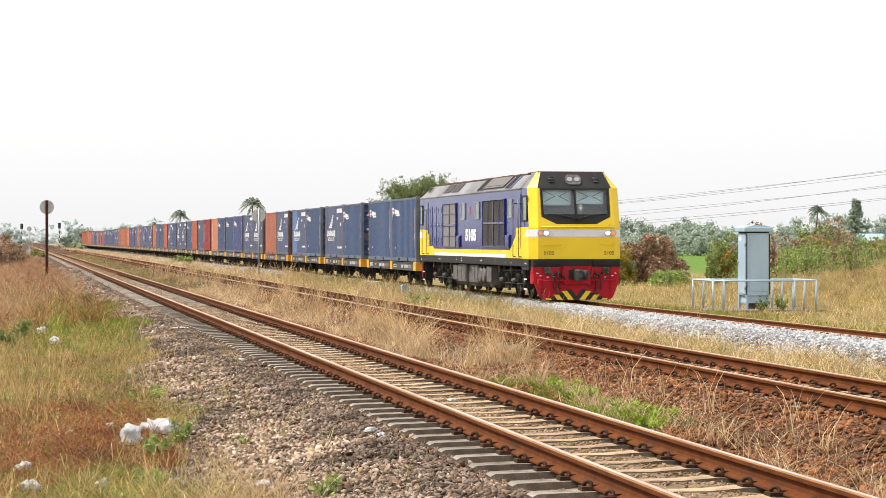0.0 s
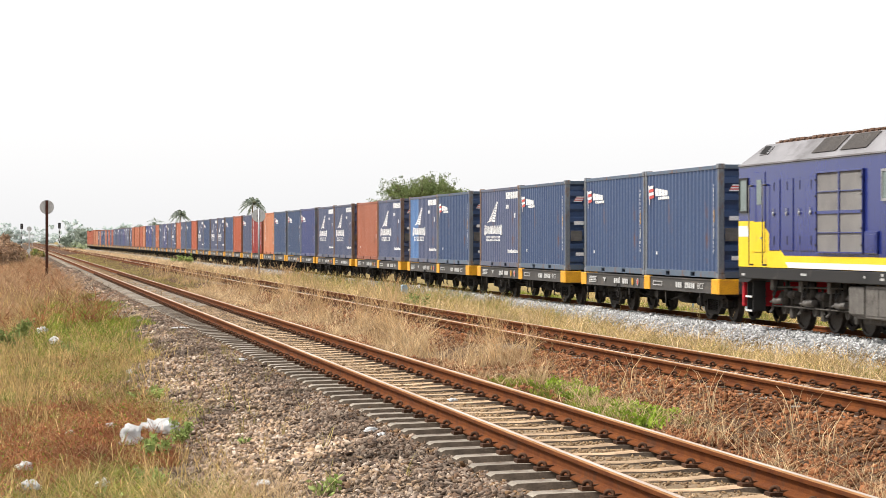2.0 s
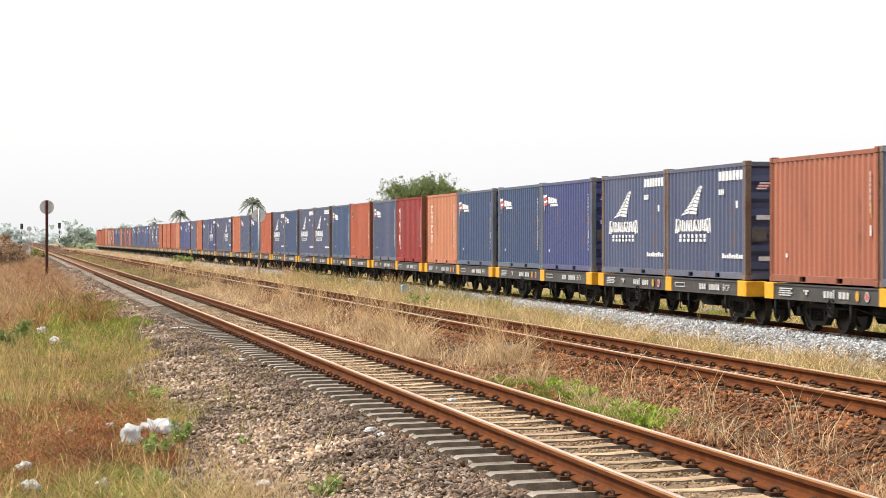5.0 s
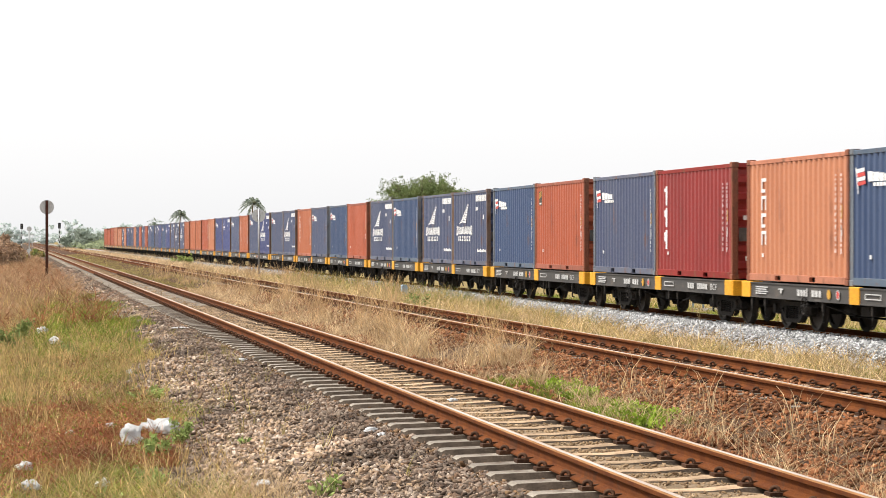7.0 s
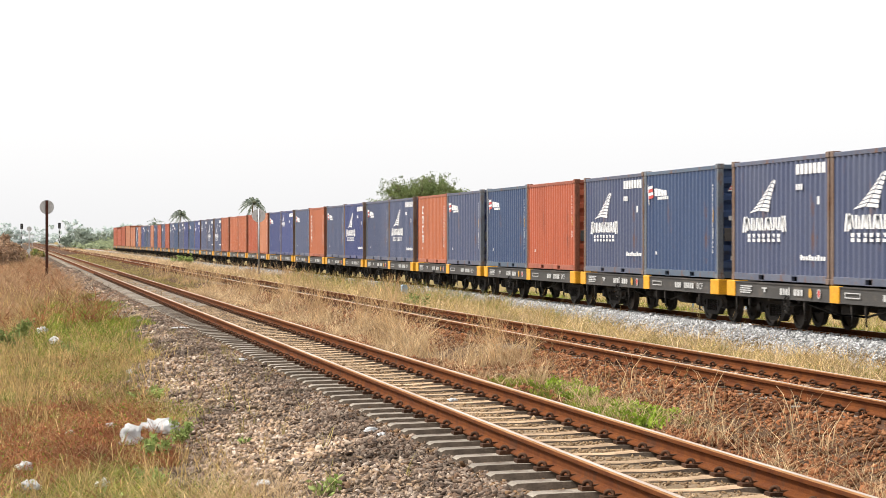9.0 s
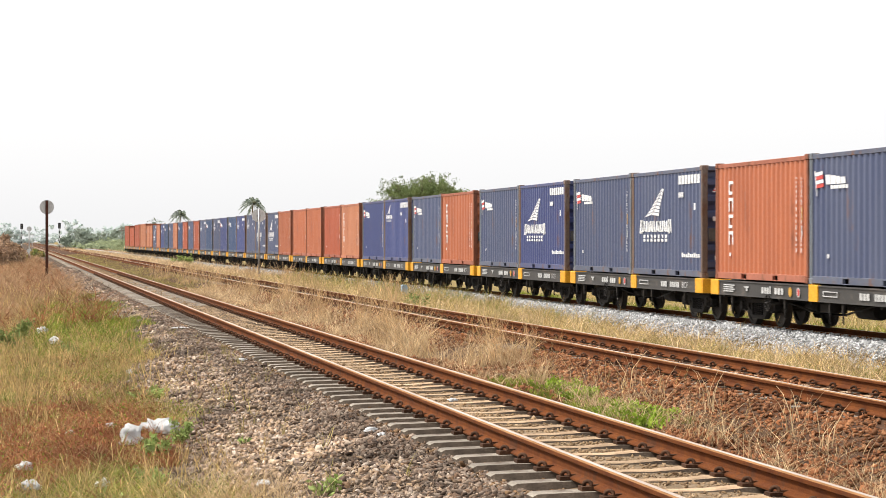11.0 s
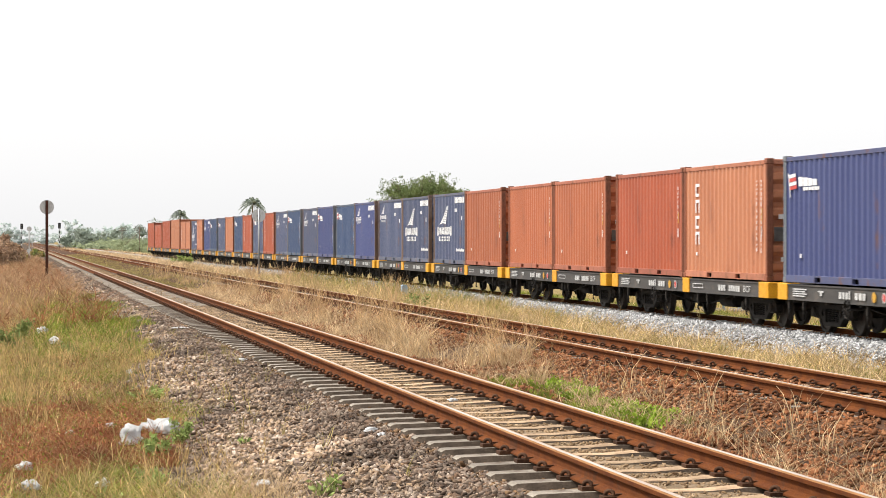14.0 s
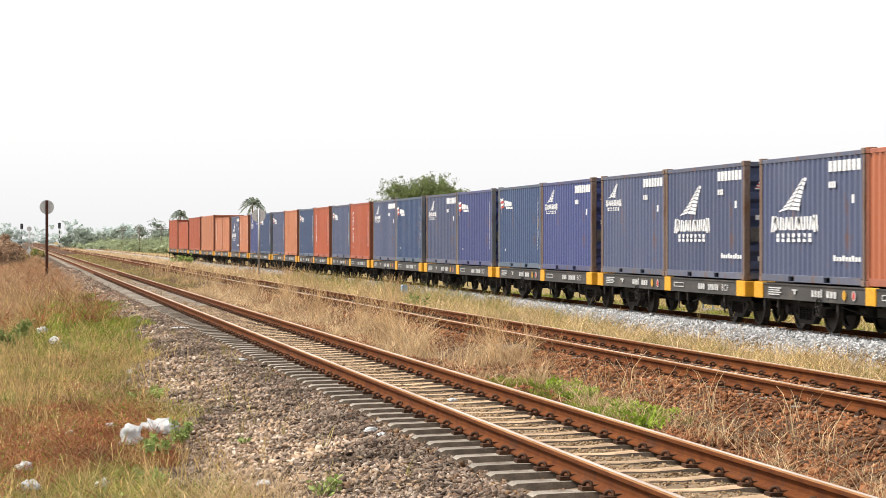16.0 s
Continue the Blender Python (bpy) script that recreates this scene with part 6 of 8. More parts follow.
    stones("pale_stones", 14.85, 16.3, 72, 160, 60, (0.04, 0.07), S_PALE, bed3, rng, False, keep3, 0.1)
    stones("pale_stones", 16.4, 18.2, 40, 90, 30, (0.03, 0.05), S_PALE, bed3, rng, False, keep3, 0.1)


build_ballast()

# ---- grasses and weeds ----
F_STRAW = foliage("dry_straw_grass", (0.37, 0.245, 0.095), (0.66, 0.48, 0.22), 0.38)
F_FIELD = foliage("pale_field_grass", (0.33, 0.25, 0.11), (0.56, 0.43, 0.22), 0.18, light=0.35)
F_BLEACH = foliage("bleached_dead_grass", (0.40, 0.27, 0.14), (0.70, 0.53, 0.32), 0.35)
F_RUSSET = foliage("russet_dead_weeds", (0.15, 0.052, 0.024), (0.33, 0.14, 0.06), 0.4)
F_GREEN = foliage("fresh_green_weeds", (0.085, 0.125, 0.014), (0.25, 0.27, 0.04), 0.4, light=0.3)
F_PLUME = foliage("golden_pink_plumes", (0.40, 0.255, 0.125), (0.66, 0.47, 0.26), 0.25)
F_TAN = foliage("tan_dead_weeds", (0.28, 0.165, 0.085), (0.42, 0.27, 0.15), 0.2)
F_OLIVE = foliage("olive_dry_grass", (0.21, 0.175, 0.05), (0.40, 0.32, 0.12), 0.25)


def blades(name, x, y, height, width, lean, material, rng, label, parent=None, z=None, category="grass", simple=False):
    """Tapered, bending blades: each one a three-piece strip."""
    n = len(x)
    z = ground_z(x, y) - 0.01 if z is None else z
    a = rng.uniform(0, 2 * np.pi, n)
    turn = rng.uniform(0, 2 * np.pi, n)
    ln = lean * rng.uniform(0.3, 1.3, n) * height
    base = np.stack([x, y, z], 1)
    d = np.stack([np.cos(a), np.sin(a), np.zeros(n)], 1)
    w = np.stack([np.cos(turn), np.sin(turn), np.zeros(n)], 1) * (width * 0.5)[:, None]
    up = np.array([0, 0, 1.0])
    p1 = base + d * (ln * 0.22)[:, None] + up * (height * 0.45)[:, None]
    a = a + rng.normal(0, 0.7, n)
    d = np.stack([np.cos(a), np.sin(a), np.zeros(n)], 1)
    p2 = base + d * (ln * 0.6)[:, None] + up * (height * 0.8)[:, None]
    p3 = base + d * ln[:, None] + up * (height * (1.0 - 0.12 * rng.random(n)))[:, None]
    v = np.stack([base - w, base + w, p1 - 0.9 * w, p1 + 0.9 * w, p2 - 0.6 * w, p2 + 0.6 * w, p3], 1)
    t = np.array([[0, 1, 3], [0, 3, 2], [2, 3, 5], [2, 5, 4], [4, 5, 6]])
    f = t[None] + (np.arange(n) * 7)[:, None, None]
    if simple:
        v = np.stack([base - w, base + w, p2 - 0.6 * w, p2 + 0.6 * w, p3], 1)
        f = np.array([[0, 1, 3], [0, 3, 2], [2, 3, 4]])[None] + (np.arange(n) * 5)[:, None, None]
    ob = joined(name, v.reshape(-1, 3), f.reshape(-1, 3), material, parent)
    if label:
        tagged(ob, label, category, kind="stuff")
    return ob


def plumes(name, x, y, height, material, rng, label, size=1.0, lean=0.3, hairs=9):
    """Thin stalks, each with a soft brush of short hairs over its upper part."""
    n = len(x)
    a = rng.uniform(0, 2 * np.pi, n)
    ln = lean * rng.uniform(0.2, 1.2, n) * height
    base = np.stack([x, y, ground_z(x, y)], 1)
    d = np.stack([np.cos(a), np.sin(a), np.zeros(n)], 1)
    up = np.array([0, 0, 1.0])
    top = base + d * ln[:, None] + up * height[:, None]
    wd = np.array([1.0, 0, 0]) * 0.0016 * size
    head = 0.13 * size * rng.uniform(0.7, 1.3, n)
    tip = top + (d * 0.5 + up) * head[:, None]
    v = [np.stack([base - wd, base + wd, tip], 1)]
    for k in range(hairs):
        t = (k + 0.5) / hairs
        p = top * (1 - t) + tip * t
        q = p + (rng.normal(0, 0.30, (n, 3)) + d * 0.25 + up * 0.9) * (head * (0.42 - 0.2 * t))[:, None]
        v.append(np.stack([p - wd * 1.3, p + wd * 1.3, q], 1))
    v = np.stack(v, 1).reshape(-1, 3)
    f = np.arange(len(v)).reshape(-1, 3)
    return tagged(joined(name, v, f, material), label, "grass", kind="stuff")


def patchy(x, y, rng, scale=1.0, seed=0.0):
    """0 to 1, clumped over the ground."""
    u = np.sin(x * 2.3 * scale + seed) * np.sin(y * 1.1 * scale + 2 * seed) + 0.6 * np.sin(x * 5.1 * scale - y * 2.7 * scale + seed) + 0.4 * np.sin(y * 6.3 * scale + x * 3.0 * scale)
    return 1 / (1 + np.exp(-2.2 * u))


def tufts(n_tufts, per, x0, x1, y0, y1, spread, rng, power=1.0):
    y = y0 + (y1 - y0) * rng.random(n_tufts) ** power
    x = rng.uniform(x0, x1, n_tufts)
    i = np.repeat(np.arange(n_tufts), per)
    sp = spread * (0.6 + y[i] * 0.012)
    return x[i] + rng.normal(0, 1, len(i)) * sp * 0.5, y[i] + rng.normal(0, 1, len(i)) * sp, i


def leaf_litter(name, n, x0, x1, y0, y1, h, size, material, rng, label, key):
    """Small broad leaves lying and standing among the grass."""
    x, y = rng.uniform(x0, x1, n), y0 + (y1 - y0) * rng.random(n) ** 1.3
    k = (x < ragged(x, y) + 0.1) & (patchy(x, y, rng, 0.9, key) > rng.uniform(0.1, 0.8, n))
    x, y = x[k], y[k]
    m = len(x)
    R = random_turns(m, rng)
    s = size * rng.uniform(0.5, 1.5, m) * (0.6 + y / 40)
    q = np.array([[-0.9, 0, 0], [0, -0.4, 0.1], [0.9, 0, 0], [0, 0.4, 0.1]])
    c = np.stack([x, y, ground_z(x, y) + rng.random(m) ** 1.5 * h], 1)
    v = np.einsum("nij,vj->nvi", R, q) * s[:, None, None] + c[:, None, :]
    f = np.array([[0, 1, 2], [0, 2, 3]])[None] + (np.arange(m) * 4)[:, None, None]
    tagged(joined(name, v.reshape(-1, 3), f.reshape(-1, 3), material), label, "weeds", kind="stuff")


def build_grass():
    rng = np.random.RandomState(17)
    # verge beside the camera
    for nm, mat, nt, per, (y0, y1), (h0, h1), wd, key, label in (
            ("verge_grass", F_STRAW, 1750, 26, (13.5, 60), (0.05, 0.24), 0.0032, 0.5, "dry straw-coloured grass tufts on the near verge"),
            ("verge_grass", F_TAN, 1500, 22, (55, 230), (0.15, 0.50), 0.012, 0.5, "dry tan grass along the far verge"),
            ("verge_dead", F_TAN, 1700, 24, (13.5, 70), (0.05, 0.22), 0.0036, 3.4, "tan dead weeds on the near verge"),
            ("verge_weeds", F_RUSSET, 1700, 22, (14, 46), (0.04, 0.18), 0.005, 2.5, "russet dead weeds on the near verge"),
            ("verge_weeds", F_RUSSET, 1000, 18, (46, 190), (0.12, 0.45), 0.012, 2.5, "russet dead weeds along the verge"),
            ("verge_greens", F_GREEN, 1300, 22, (13.5, 40), (0.05, 0.18), 0.006, 4.0, "low green weeds on the near verge"),
            ("verge_greens", F_GREEN, 1300, 20, (36, 75), (0.05, 0.20), 0.012, 1.0, "low green weeds at the foot of the ballast"),
            ("verge_olive", F_OLIVE, 2000, 24, (14, 70), (0.06, 0.26), 0.0045, 6.0, "olive half-dry grass on the near verge")):
        x, y, i = tufts(nt, per, -1.4, 2.3, y0, y1, 0.07, rng, 1.35)
        keep = (x < ragged(x, y) + 0.12 * rng.normal(size=len(x))) & (patchy(x, y, rng, 0.8, key) > rng.uniform(0.1, 0.75, len(x)))
        if nm == "verge_greens" and y0 > 30:
            keep &= (x > 0.3)
        if nm != "verge_weeds":
            keep &= ~((y > 18.6) & (y < 25.5 + 0.8 * np.sin(x * 4)) & (x < 1.25) & (rng.random(len(x)) < 0.72))
        if nm in ("verge_grass", "verge_olive", "verge_dead"):
            keep &= ~((y > 40) & (y < 66) & (x > 0.2) & (rng.random(len(x)) < 0.85))
        if nm == "verge_weeds" and y0 < 20:
            keep &= rng.random(len(x)) < np.interp(y, [15, 20, 26, 46], [0.5, 1.0, 0.8, 0.35])
        x, y = x[keep], y[keep]
        h = rng.uniform(h0, h1, len(x)) * (0.45 + 1.0 * rng.random(nt) ** 1.5)[i[keep]] * 1.15
        blades(nm, x, y, h, wd * rng.uniform(0.6, 1.5, len(x)), 1.5, mat, rng, label)
    # foxtails in loose stands: at the water side, among the weeds, round the bag
    for k, (cx, cy, sx, sy, n, h0, h1) in enumerate(((0.05, 30.0, 0.35, 3.5, 200, 0.22, 0.42), (0.0, 24.5, 0.25, 2.0, 110, 0.2, 0.36), (1.4, 27.5, 0.28, 2.6, 70, 0.12, 0.3), (1.15, 16.2, 0.30, 0.7, 50, 0.15, 0.3),
                                                     (0.2, 15.2, 0.25, 0.7, 36, 0.2, 0.34), (0.9, 33.0, 0.45, 4.0, 90, 0.2, 0.4), (0.2, 52.0, 0.5, 8.0, 160, 0.3, 0.6), (1.75, 36.0, 0.2, 4.0, 40, 0.15, 0.35))):
        x, y = cx + rng.normal(0, sx, n), cy + rng.normal(0, sy, n)
        y = np.clip(y, 13.4, 90)
        plumes("foxtail_grass", x, y, rng.uniform(h0, h1, n), F_STRAW, rng, "pale foxtail grass heads on the near verge", 0.75 + cy / 80, 0.5, 12)
    for cx, cy, n in ((1.45, 14.9, 420), (1.7, 15.6, 300), (1.2, 14.3, 320), (0.55, 14.2, 260), (1.55, 17.6, 160)):
        x, y = cx + rng.normal(0, 0.16, n), cy + rng.normal(0, 0.45, n)
        y = np.clip(y, 13.3, 30)
        blades("dry_wisps", x, y, rng.uniform(0.10, 0.34, n), 0.0026 * rng.uniform(0.6, 1.5, n), 1.2, F_BLEACH, rng, "bleached dry wisps at the edge of the ballast")
    leaf_litter("verge_leaves", 26000, -0.6, 1.9, 13.5, 45, 0.14, 0.012, F_OLIVE, rng, "small olive leaves among the verge grass", 2.0)
    leaf_litter("verge_leaves", 34000, -0.6, 1.9, 13.5, 48, 0.16, 0.013, F_GREEN, rng, "small green leaves among the verge grass", 5.0)
    leaf_litter("verge_leaves", 26000, -0.6, 1.6, 14.5, 40, 0.12, 0.011, F_RUSSET, rng, "small russet leaves among the verge grass", 8.0)
    leaf_litter("verge_leaves", 12000, -0.6, 1.9, 13.5, 40, 0.12, 0.010, F_BLEACH, rng, "small bleached leaves among the verge grass", 11.0)
    leaf_litter("verge_leaves", 16000, -0.4, 1.5, 18.4, 26, 0.16, 0.013, F_RUSSET, rng, "withered russet leaves on dead stems", 11.0)
    x, y = rng.normal(0.75, 0.40, 5200), rng.normal(16.3, 1.5, 5200)
    k = (x < ragged(x, y)) & (y > 13.3)
    blades("low_greens", x[k], y[k], rng.uniform(0.03, 0.13, k.sum()), 0.006 * rng.uniform(0.6, 1.5, k.sum()), 1.2, F_GREEN, rng, "low green weeds among white litter")
    # mats of one colour: bright green at the foot of the ballast, russet nearer
    x, y, i = tufts(1000, 28, 0.5, 2.8, 40, 64, 0.12, rng)
    k = (x < ragged(x, y) + 0.25) & (patchy(x, y, rng, 0.7, 9.0) > rng.uniform(0.0, 0.6, len(x)))
    blades("green_mat", x[k], y[k], rng.uniform(0.04, 0.15, k.sum()), 0.012 * rng.uniform(0.6, 1.4, k.sum()), 1.3, F_GREEN, rng, "bright green creeping weeds beside the ballast")
    x, y, i = tufts(760, 30, -0.3, 1.3, 18.6, 26.0, 0.08, rng)
    k = patchy(x, y, rng, 0.9, 11.0) > rng.uniform(0.0, 0.7, len(x))
    blades("russet_mat", x[k], y[k], rng.uniform(0.04, 0.17, k.sum()), 0.007 * rng.uniform(0.6, 1.5, k.sum()), 1.4, F_RUSSET, rng, "russet withered leaves on the near verge")
    x, y, i = tufts(220, 24, -1.2, 0.5, 60, 130, 0.25, rng)
    blades("tan_tufts", x, y, rng.uniform(0.2, 0.55, len(x)), 0.011 * rng.uniform(0.6, 1.5, len(x)), 1.3, F_TAN, rng, "tan grass tufts along the verge")
    # stray weeds on the gravel
    x, y, i = tufts(90, 9, 1.5, 3.1, 13.5, 60, 0.05, rng)
    blades("gravel_weeds", x, y, rng.uniform(0.05, 0.22, len(x)), 0.004 * rng.uniform(0.7, 1.4, len(x)), 0.8, F_OLIVE, rng, "thin weeds between the ballast stones")
    # strip between the first and second tracks
    x, y, i = tufts(2000, 26, 5.35, 7.0, 13.5, 75, 0.10, rng, 0.9)
    dens = np.interp(y, [13, 17, 22, 27, 33, 60, 80], [0.5, 0.42, 0.36, 0.4, 0.55, 0.6, 0.6]) * np.interp(x, [5.3, 5.6, 6.2, 6.7], [0.6, 1, 0.8, 0.15])
    k = rng.random(len(x)) < dens * (0.12 + 1.5 * patchy(x, y, rng, 0.9, 3.0) ** 2)
    x, y = x[k], y[k]
    blades("track_grass", x, y, rng.uniform(0.06, 0.26, len(x)), 0.0036 * rng.uniform(0.6, 1.5, len(x)), 1.8, F_BLEACH, rng, "bleached dry grass between two rusty tracks")
    for cx, cy, hh, n, sp in ((5.75, 32.5, 0.62, 420, 0.20), (6.1, 36.0, 0.66, 480, 0.28), (6.2, 30.5, 0.55, 330, 0.22), (6.55, 29.6, 0.52, 330, 0.16), (6.0, 25.6, 0.48, 240, 0.12), (6.3, 41.0, 0.52, 420, 0.4),
                              (6.3, 47.0, 0.52, 420, 0.5), (6.4, 54.0, 0.52, 380, 0.5), (5.9, 22.6, 0.30, 130, 0.2), (5.9, 18.6, 0.26, 120, 0.25), (5.8, 20.3, 0.34, 130, 0.25), (6.3, 62.0, 0.52, 380, 0.6), (6.3, 70.0, 0.52, 380, 0.8)):
        n = int(n * 0.6)
        x, y = cx + rng.normal(0, sp * 0.7, n), cy + rng.normal(0, sp * 1.8, n)
        x = np.clip(x, 5.35, 7.05)
        blades("grass_clump", x, y, hh * rng.uniform(0.35, 1.1, n), 0.0036 * rng.uniform(0.6, 1.5, n) * (1 + cy / 60), 1.2, F_BLEACH, rng, "tall bleached grass clump between two rusty tracks")
        plumes("grass_plumes", x[: n // 7], y[: n // 7], hh * rng.uniform(0.7, 1.25, n // 7), F_STRAW, rng, "thin seed stalks over a dry grass clump", 0.8, 0.4)
    for cx, cy, hh, n, sp in ((7.0, 59.0, 0.92, 420, 0.34), (6.75, 66.0, 0.85, 420, 0.45), (6.95, 53.0, 0.52, 160, 0.22), (6.45, 42.3, 0.92, 260, 0.16), (6.65, 40.6, 0.84, 360, 0.2), (6.6, 31.0, 0.60, 260, 0.15),
                              (6.9, 30.2, 0.50, 70, 0.06), (6.3, 47.0, 0.62, 260, 0.3), (5.9, 36.5, 0.48, 300, 0.3), (6.5, 75.0, 0.55, 420, 0.6), (6.7, 88.0, 0.5, 420, 0.8), (6.4, 100.0, 0.45, 420, 0.9),
                              (11.5, 88.0, 0.6, 160, 0.5), (14.1, 84.0, 0.95, 90, 0.12), (14.5, 88.5, 0.85, 70, 0.10)):
        n = int(n * 0.42)
        x, y = cx + rng.normal(0, sp * 0.42, n), cy + rng.normal(0, sp * 1.1, n)
        blades("plume_grass", x, y, hh * rng.uniform(0.25, 0.85, n), 0.0028 * rng.uniform(0.6, 1.5, n) * (1 + cy / 60), 0.5, F_PLUME, rng, "tall golden plume grass between the tracks")
        m = n // 2
        plumes("grass_plumes", x[:m], y[:m], hh * rng.uniform(0.45, 0.9, m), F_PLUME, rng, "feathery seed heads over tall golden grass", 0.8 + cy / 70, 0.32)
    for cx, cy, hh in ((6.75, 24.4, 0.62), (6.72, 23.0, 0.45), (6.6, 18.6, 0.52), (6.5, 17.6, 0.46), (6.62, 21.0, 0.55), (6.9, 19.4, 0.34)):
        x, y = cx + rng.normal(0, 0.05, 7), cy + rng.normal(0, 0.1, 7)
        blades("dry_stalks", x, y, hh * rng.uniform(0.6, 1.0, 7), 0.008 * rng.uniform(0.7, 1.3, 7), 0.55, F_BLEACH, rng, "bleached dead stalks standing in red gravel")
    n = 40
    x, y = rng.uniform(5.5, 6.9, n), rng.uniform(15.8, 26, n)
    blades("dry_stalks", x, y, rng.uniform(0.2, 0.55, n), 0.005 * rng.uniform(0.7, 1.3, n), 0.9, F_BLEACH, rng, "single bleached stalks standing between two tracks")
    x, y, i = tufts(170, 24, 5.45, 6.25, 19.5, 27, 0.09, rng)
    k = patchy(x, y, rng, 1.2, 7.0) > 0.35
    blades("low_greens", x[k], y[k], rng.uniform(0.03, 0.11, k.sum()), 0.012 * rng.uniform(0.6, 1.4, k.sum()), 0.8, F_GREEN, rng, "low bright green weeds between two tracks")
    x, y, i = tufts(500, 16, 5.35, 7.0, 75, 260, 0.3, rng)
    blades("track_grass", x, y, rng.uniform(0.05, 0.17, len(x)) * (0.5 + rng.random(500))[i], 0.015 * rng.uniform(0.6, 1.5, len(x)), 1.4, F_OLIVE, rng, "half-dry olive grass further along the tracks", simple=True)
    # strip between the second and third tracks
    for mat, nt, key, hh, label in ((F_BLEACH, 1350, 3.3, (0.10, 0.40), "bleached grass between the tracks"), (F_STRAW, 1300, 1.0, (0.10, 0.40), "dry straw grass between the tracks"), (F_OLIVE, 1200, 5.0, (0.08, 0.32), "olive grass between the tracks"), (F_GREEN, 420, 8.0, (0.06, 0.2), "green weeds between the tracks")):
        x, y, i = tufts(nt, 20, 9.65, 15.8, 26, 130, 0.2, rng, 1.2)
        k = (patchy(x, y, rng, 0.5, key) > rng.uniform(0.1, 0.7, len(x))) & (x < 15.05 + np.clip((y - 56) * 0.022, 0, 0.75) + 0.12 * np.sin(y * 0.8))
        x, y = x[k], y[k]
        blades("strip_grass", x, y, rng.uniform(hh[0], hh[1], len(x)) * (0.5 + rng.random(nt))[i[k]], 0.0075 * rng.uniform(0.6, 1.5, len(x)), 1.5, mat, rng, label, simple=True)
    x, y, i = tufts(1000, 16, 9.65, 15.1, 130, 420, 0.6, rng, 1.3)
    blades("strip_grass", x, y, rng.uniform(0.2, 0.6, len(x)), 0.025 * rng.uniform(0.6, 1.5, len(x)), 1.3, F_BLEACH, rng, "dry straw grass further along the tracks", simple=True)
    for mat, nt, label in ((F_STRAW, 520, "dry grass at the foot of the pale ballast"), (F_OLIVE, 420, "olive grass at the foot of the pale ballast"), (F_GREEN, 260, "green weeds at the foot of the pale ballast")):
        x, y, i = tufts(nt, 20, 13.6, 15.7, 56, 130, 0.2, rng)
        k = x < 15.1 + np.clip((y - 56) * 0.022, 0, 0.75)
        blades("edge_grass", x[k], y[k], rng.uniform(0.12, 0.42, k.sum()) * (0.5 + rng.random(nt))[i[k]], 0.009 * rng.uniform(0.6, 1.5, k.sum()), 1.3, mat, rng, label, simple=True)
    n = 70
    x, y = rng.uniform(13.0, 15.2, n), rng.uniform(40, 110, n)
    plumes("strip_plumes", x, y, rng.uniform(0.3, 0.8, n), F_STRAW, rng, "dry seed stalks beside the pale ballast", 1.3, 0.4)
    # beyond the third track
    for mat, nt, key, hh, label in ((F_TAN, 700, 6.2, (0.10, 0.26), "tan dead weeds beyond the tracks"), (F_FIELD, 2300, 3.7, (0.10, 0.30), "bleached grass beyond the tracks"), (F_STRAW, 1500, 2.0, (0.12, 0.36), "dry grass beyond the tracks"), (F_OLIVE, 2600, 4.5, (0.08, 0.24), "olive grass beyond the tracks"), (F_GREEN, 900, 7.5, (0.08, 0.25), "green grass beyond the tracks")):
        x, y, i = tufts(int(nt * 1.3), 14, 18.9, 42, 44, 135, 0.3, rng, 1.1)
        k = (patchy(x, y, rng, 0.35, key) > rng.uniform(0.1, 0.75, len(x))) & (x > 0.17 * y + 8) & ~((x > 23.3) & (x < 26.9) & (y > 73.4) & (y < 76))
        x, y = x[k], y[k]
        h = rng.uniform(hh[0], hh[1], len(x)) * np.interp(x, [19, 24, 30], [0.6, 0.8, 1.2]) * (0.5 + rng.random(int(nt * 1.3)))[i[k]]
        blades("field_grass", x, y, h, 0.013 * rng.uniform(0.6, 1.5, len(x)), 1.1, mat, rng, label, simple=True)
    x, y, i = tufts(1100, 20, 18.6, 23.0, 44, 100, 0.3, rng)
    k = patchy(x, y, rng, 0.5, 1.5) > rng.uniform(0.1, 0.7, len(x))
    blades("field_greens", x[k], y[k], rng.uniform(0.06, 0.22, k.sum()), 0.012 * rng.uniform(0.6, 1.5, k.sum()), 1.0, F_GREEN, rng, "yellow-green grass beside the far track", simple=True)
    # tall dry thicket behind the cabinet, and the rank grass of the mound
    n = 9000
    t = rng.random(n)
    x, y = 37 + 9.0 * t + rng.normal(0, 1.6, n), 106 - 5 * t + rng.normal(0, 3, n)
    blades("tall_grass", x, y, rng.uniform(0.3, 0.8, n) * (0.6 + 0.8 * patchy(x, y, rng, 0.4, 2.0)), 0.016 * rng.uniform(0.6, 1.5, n), 1.0, F_FIELD, rng, "tall dry grass thicket beyond the tracks", simple=True)
    for mat, n, key, h1, label in ((F_FIELD, 30000, 2.0, 0.55, "rank dry grass over a low mound"), (F_TAN, 16000, 5.0, 0.36, "tan dead weeds over a low mound"), (F_OLIVE, 24000, 8.0, 0.36, "olive grass over a low mound"), (F_GREEN, 9000, 11.0, 0.28, "green weeds over a low mound")):
        x, y = rng.uniform(33, 48, n), rng.normal(92, 6.0, n)
        k = (patchy(x, y, rng, 0.4, key) > rng.uniform(0.1, 0.8, n)) & (y > 78)
        x, y = x[k], y[k]
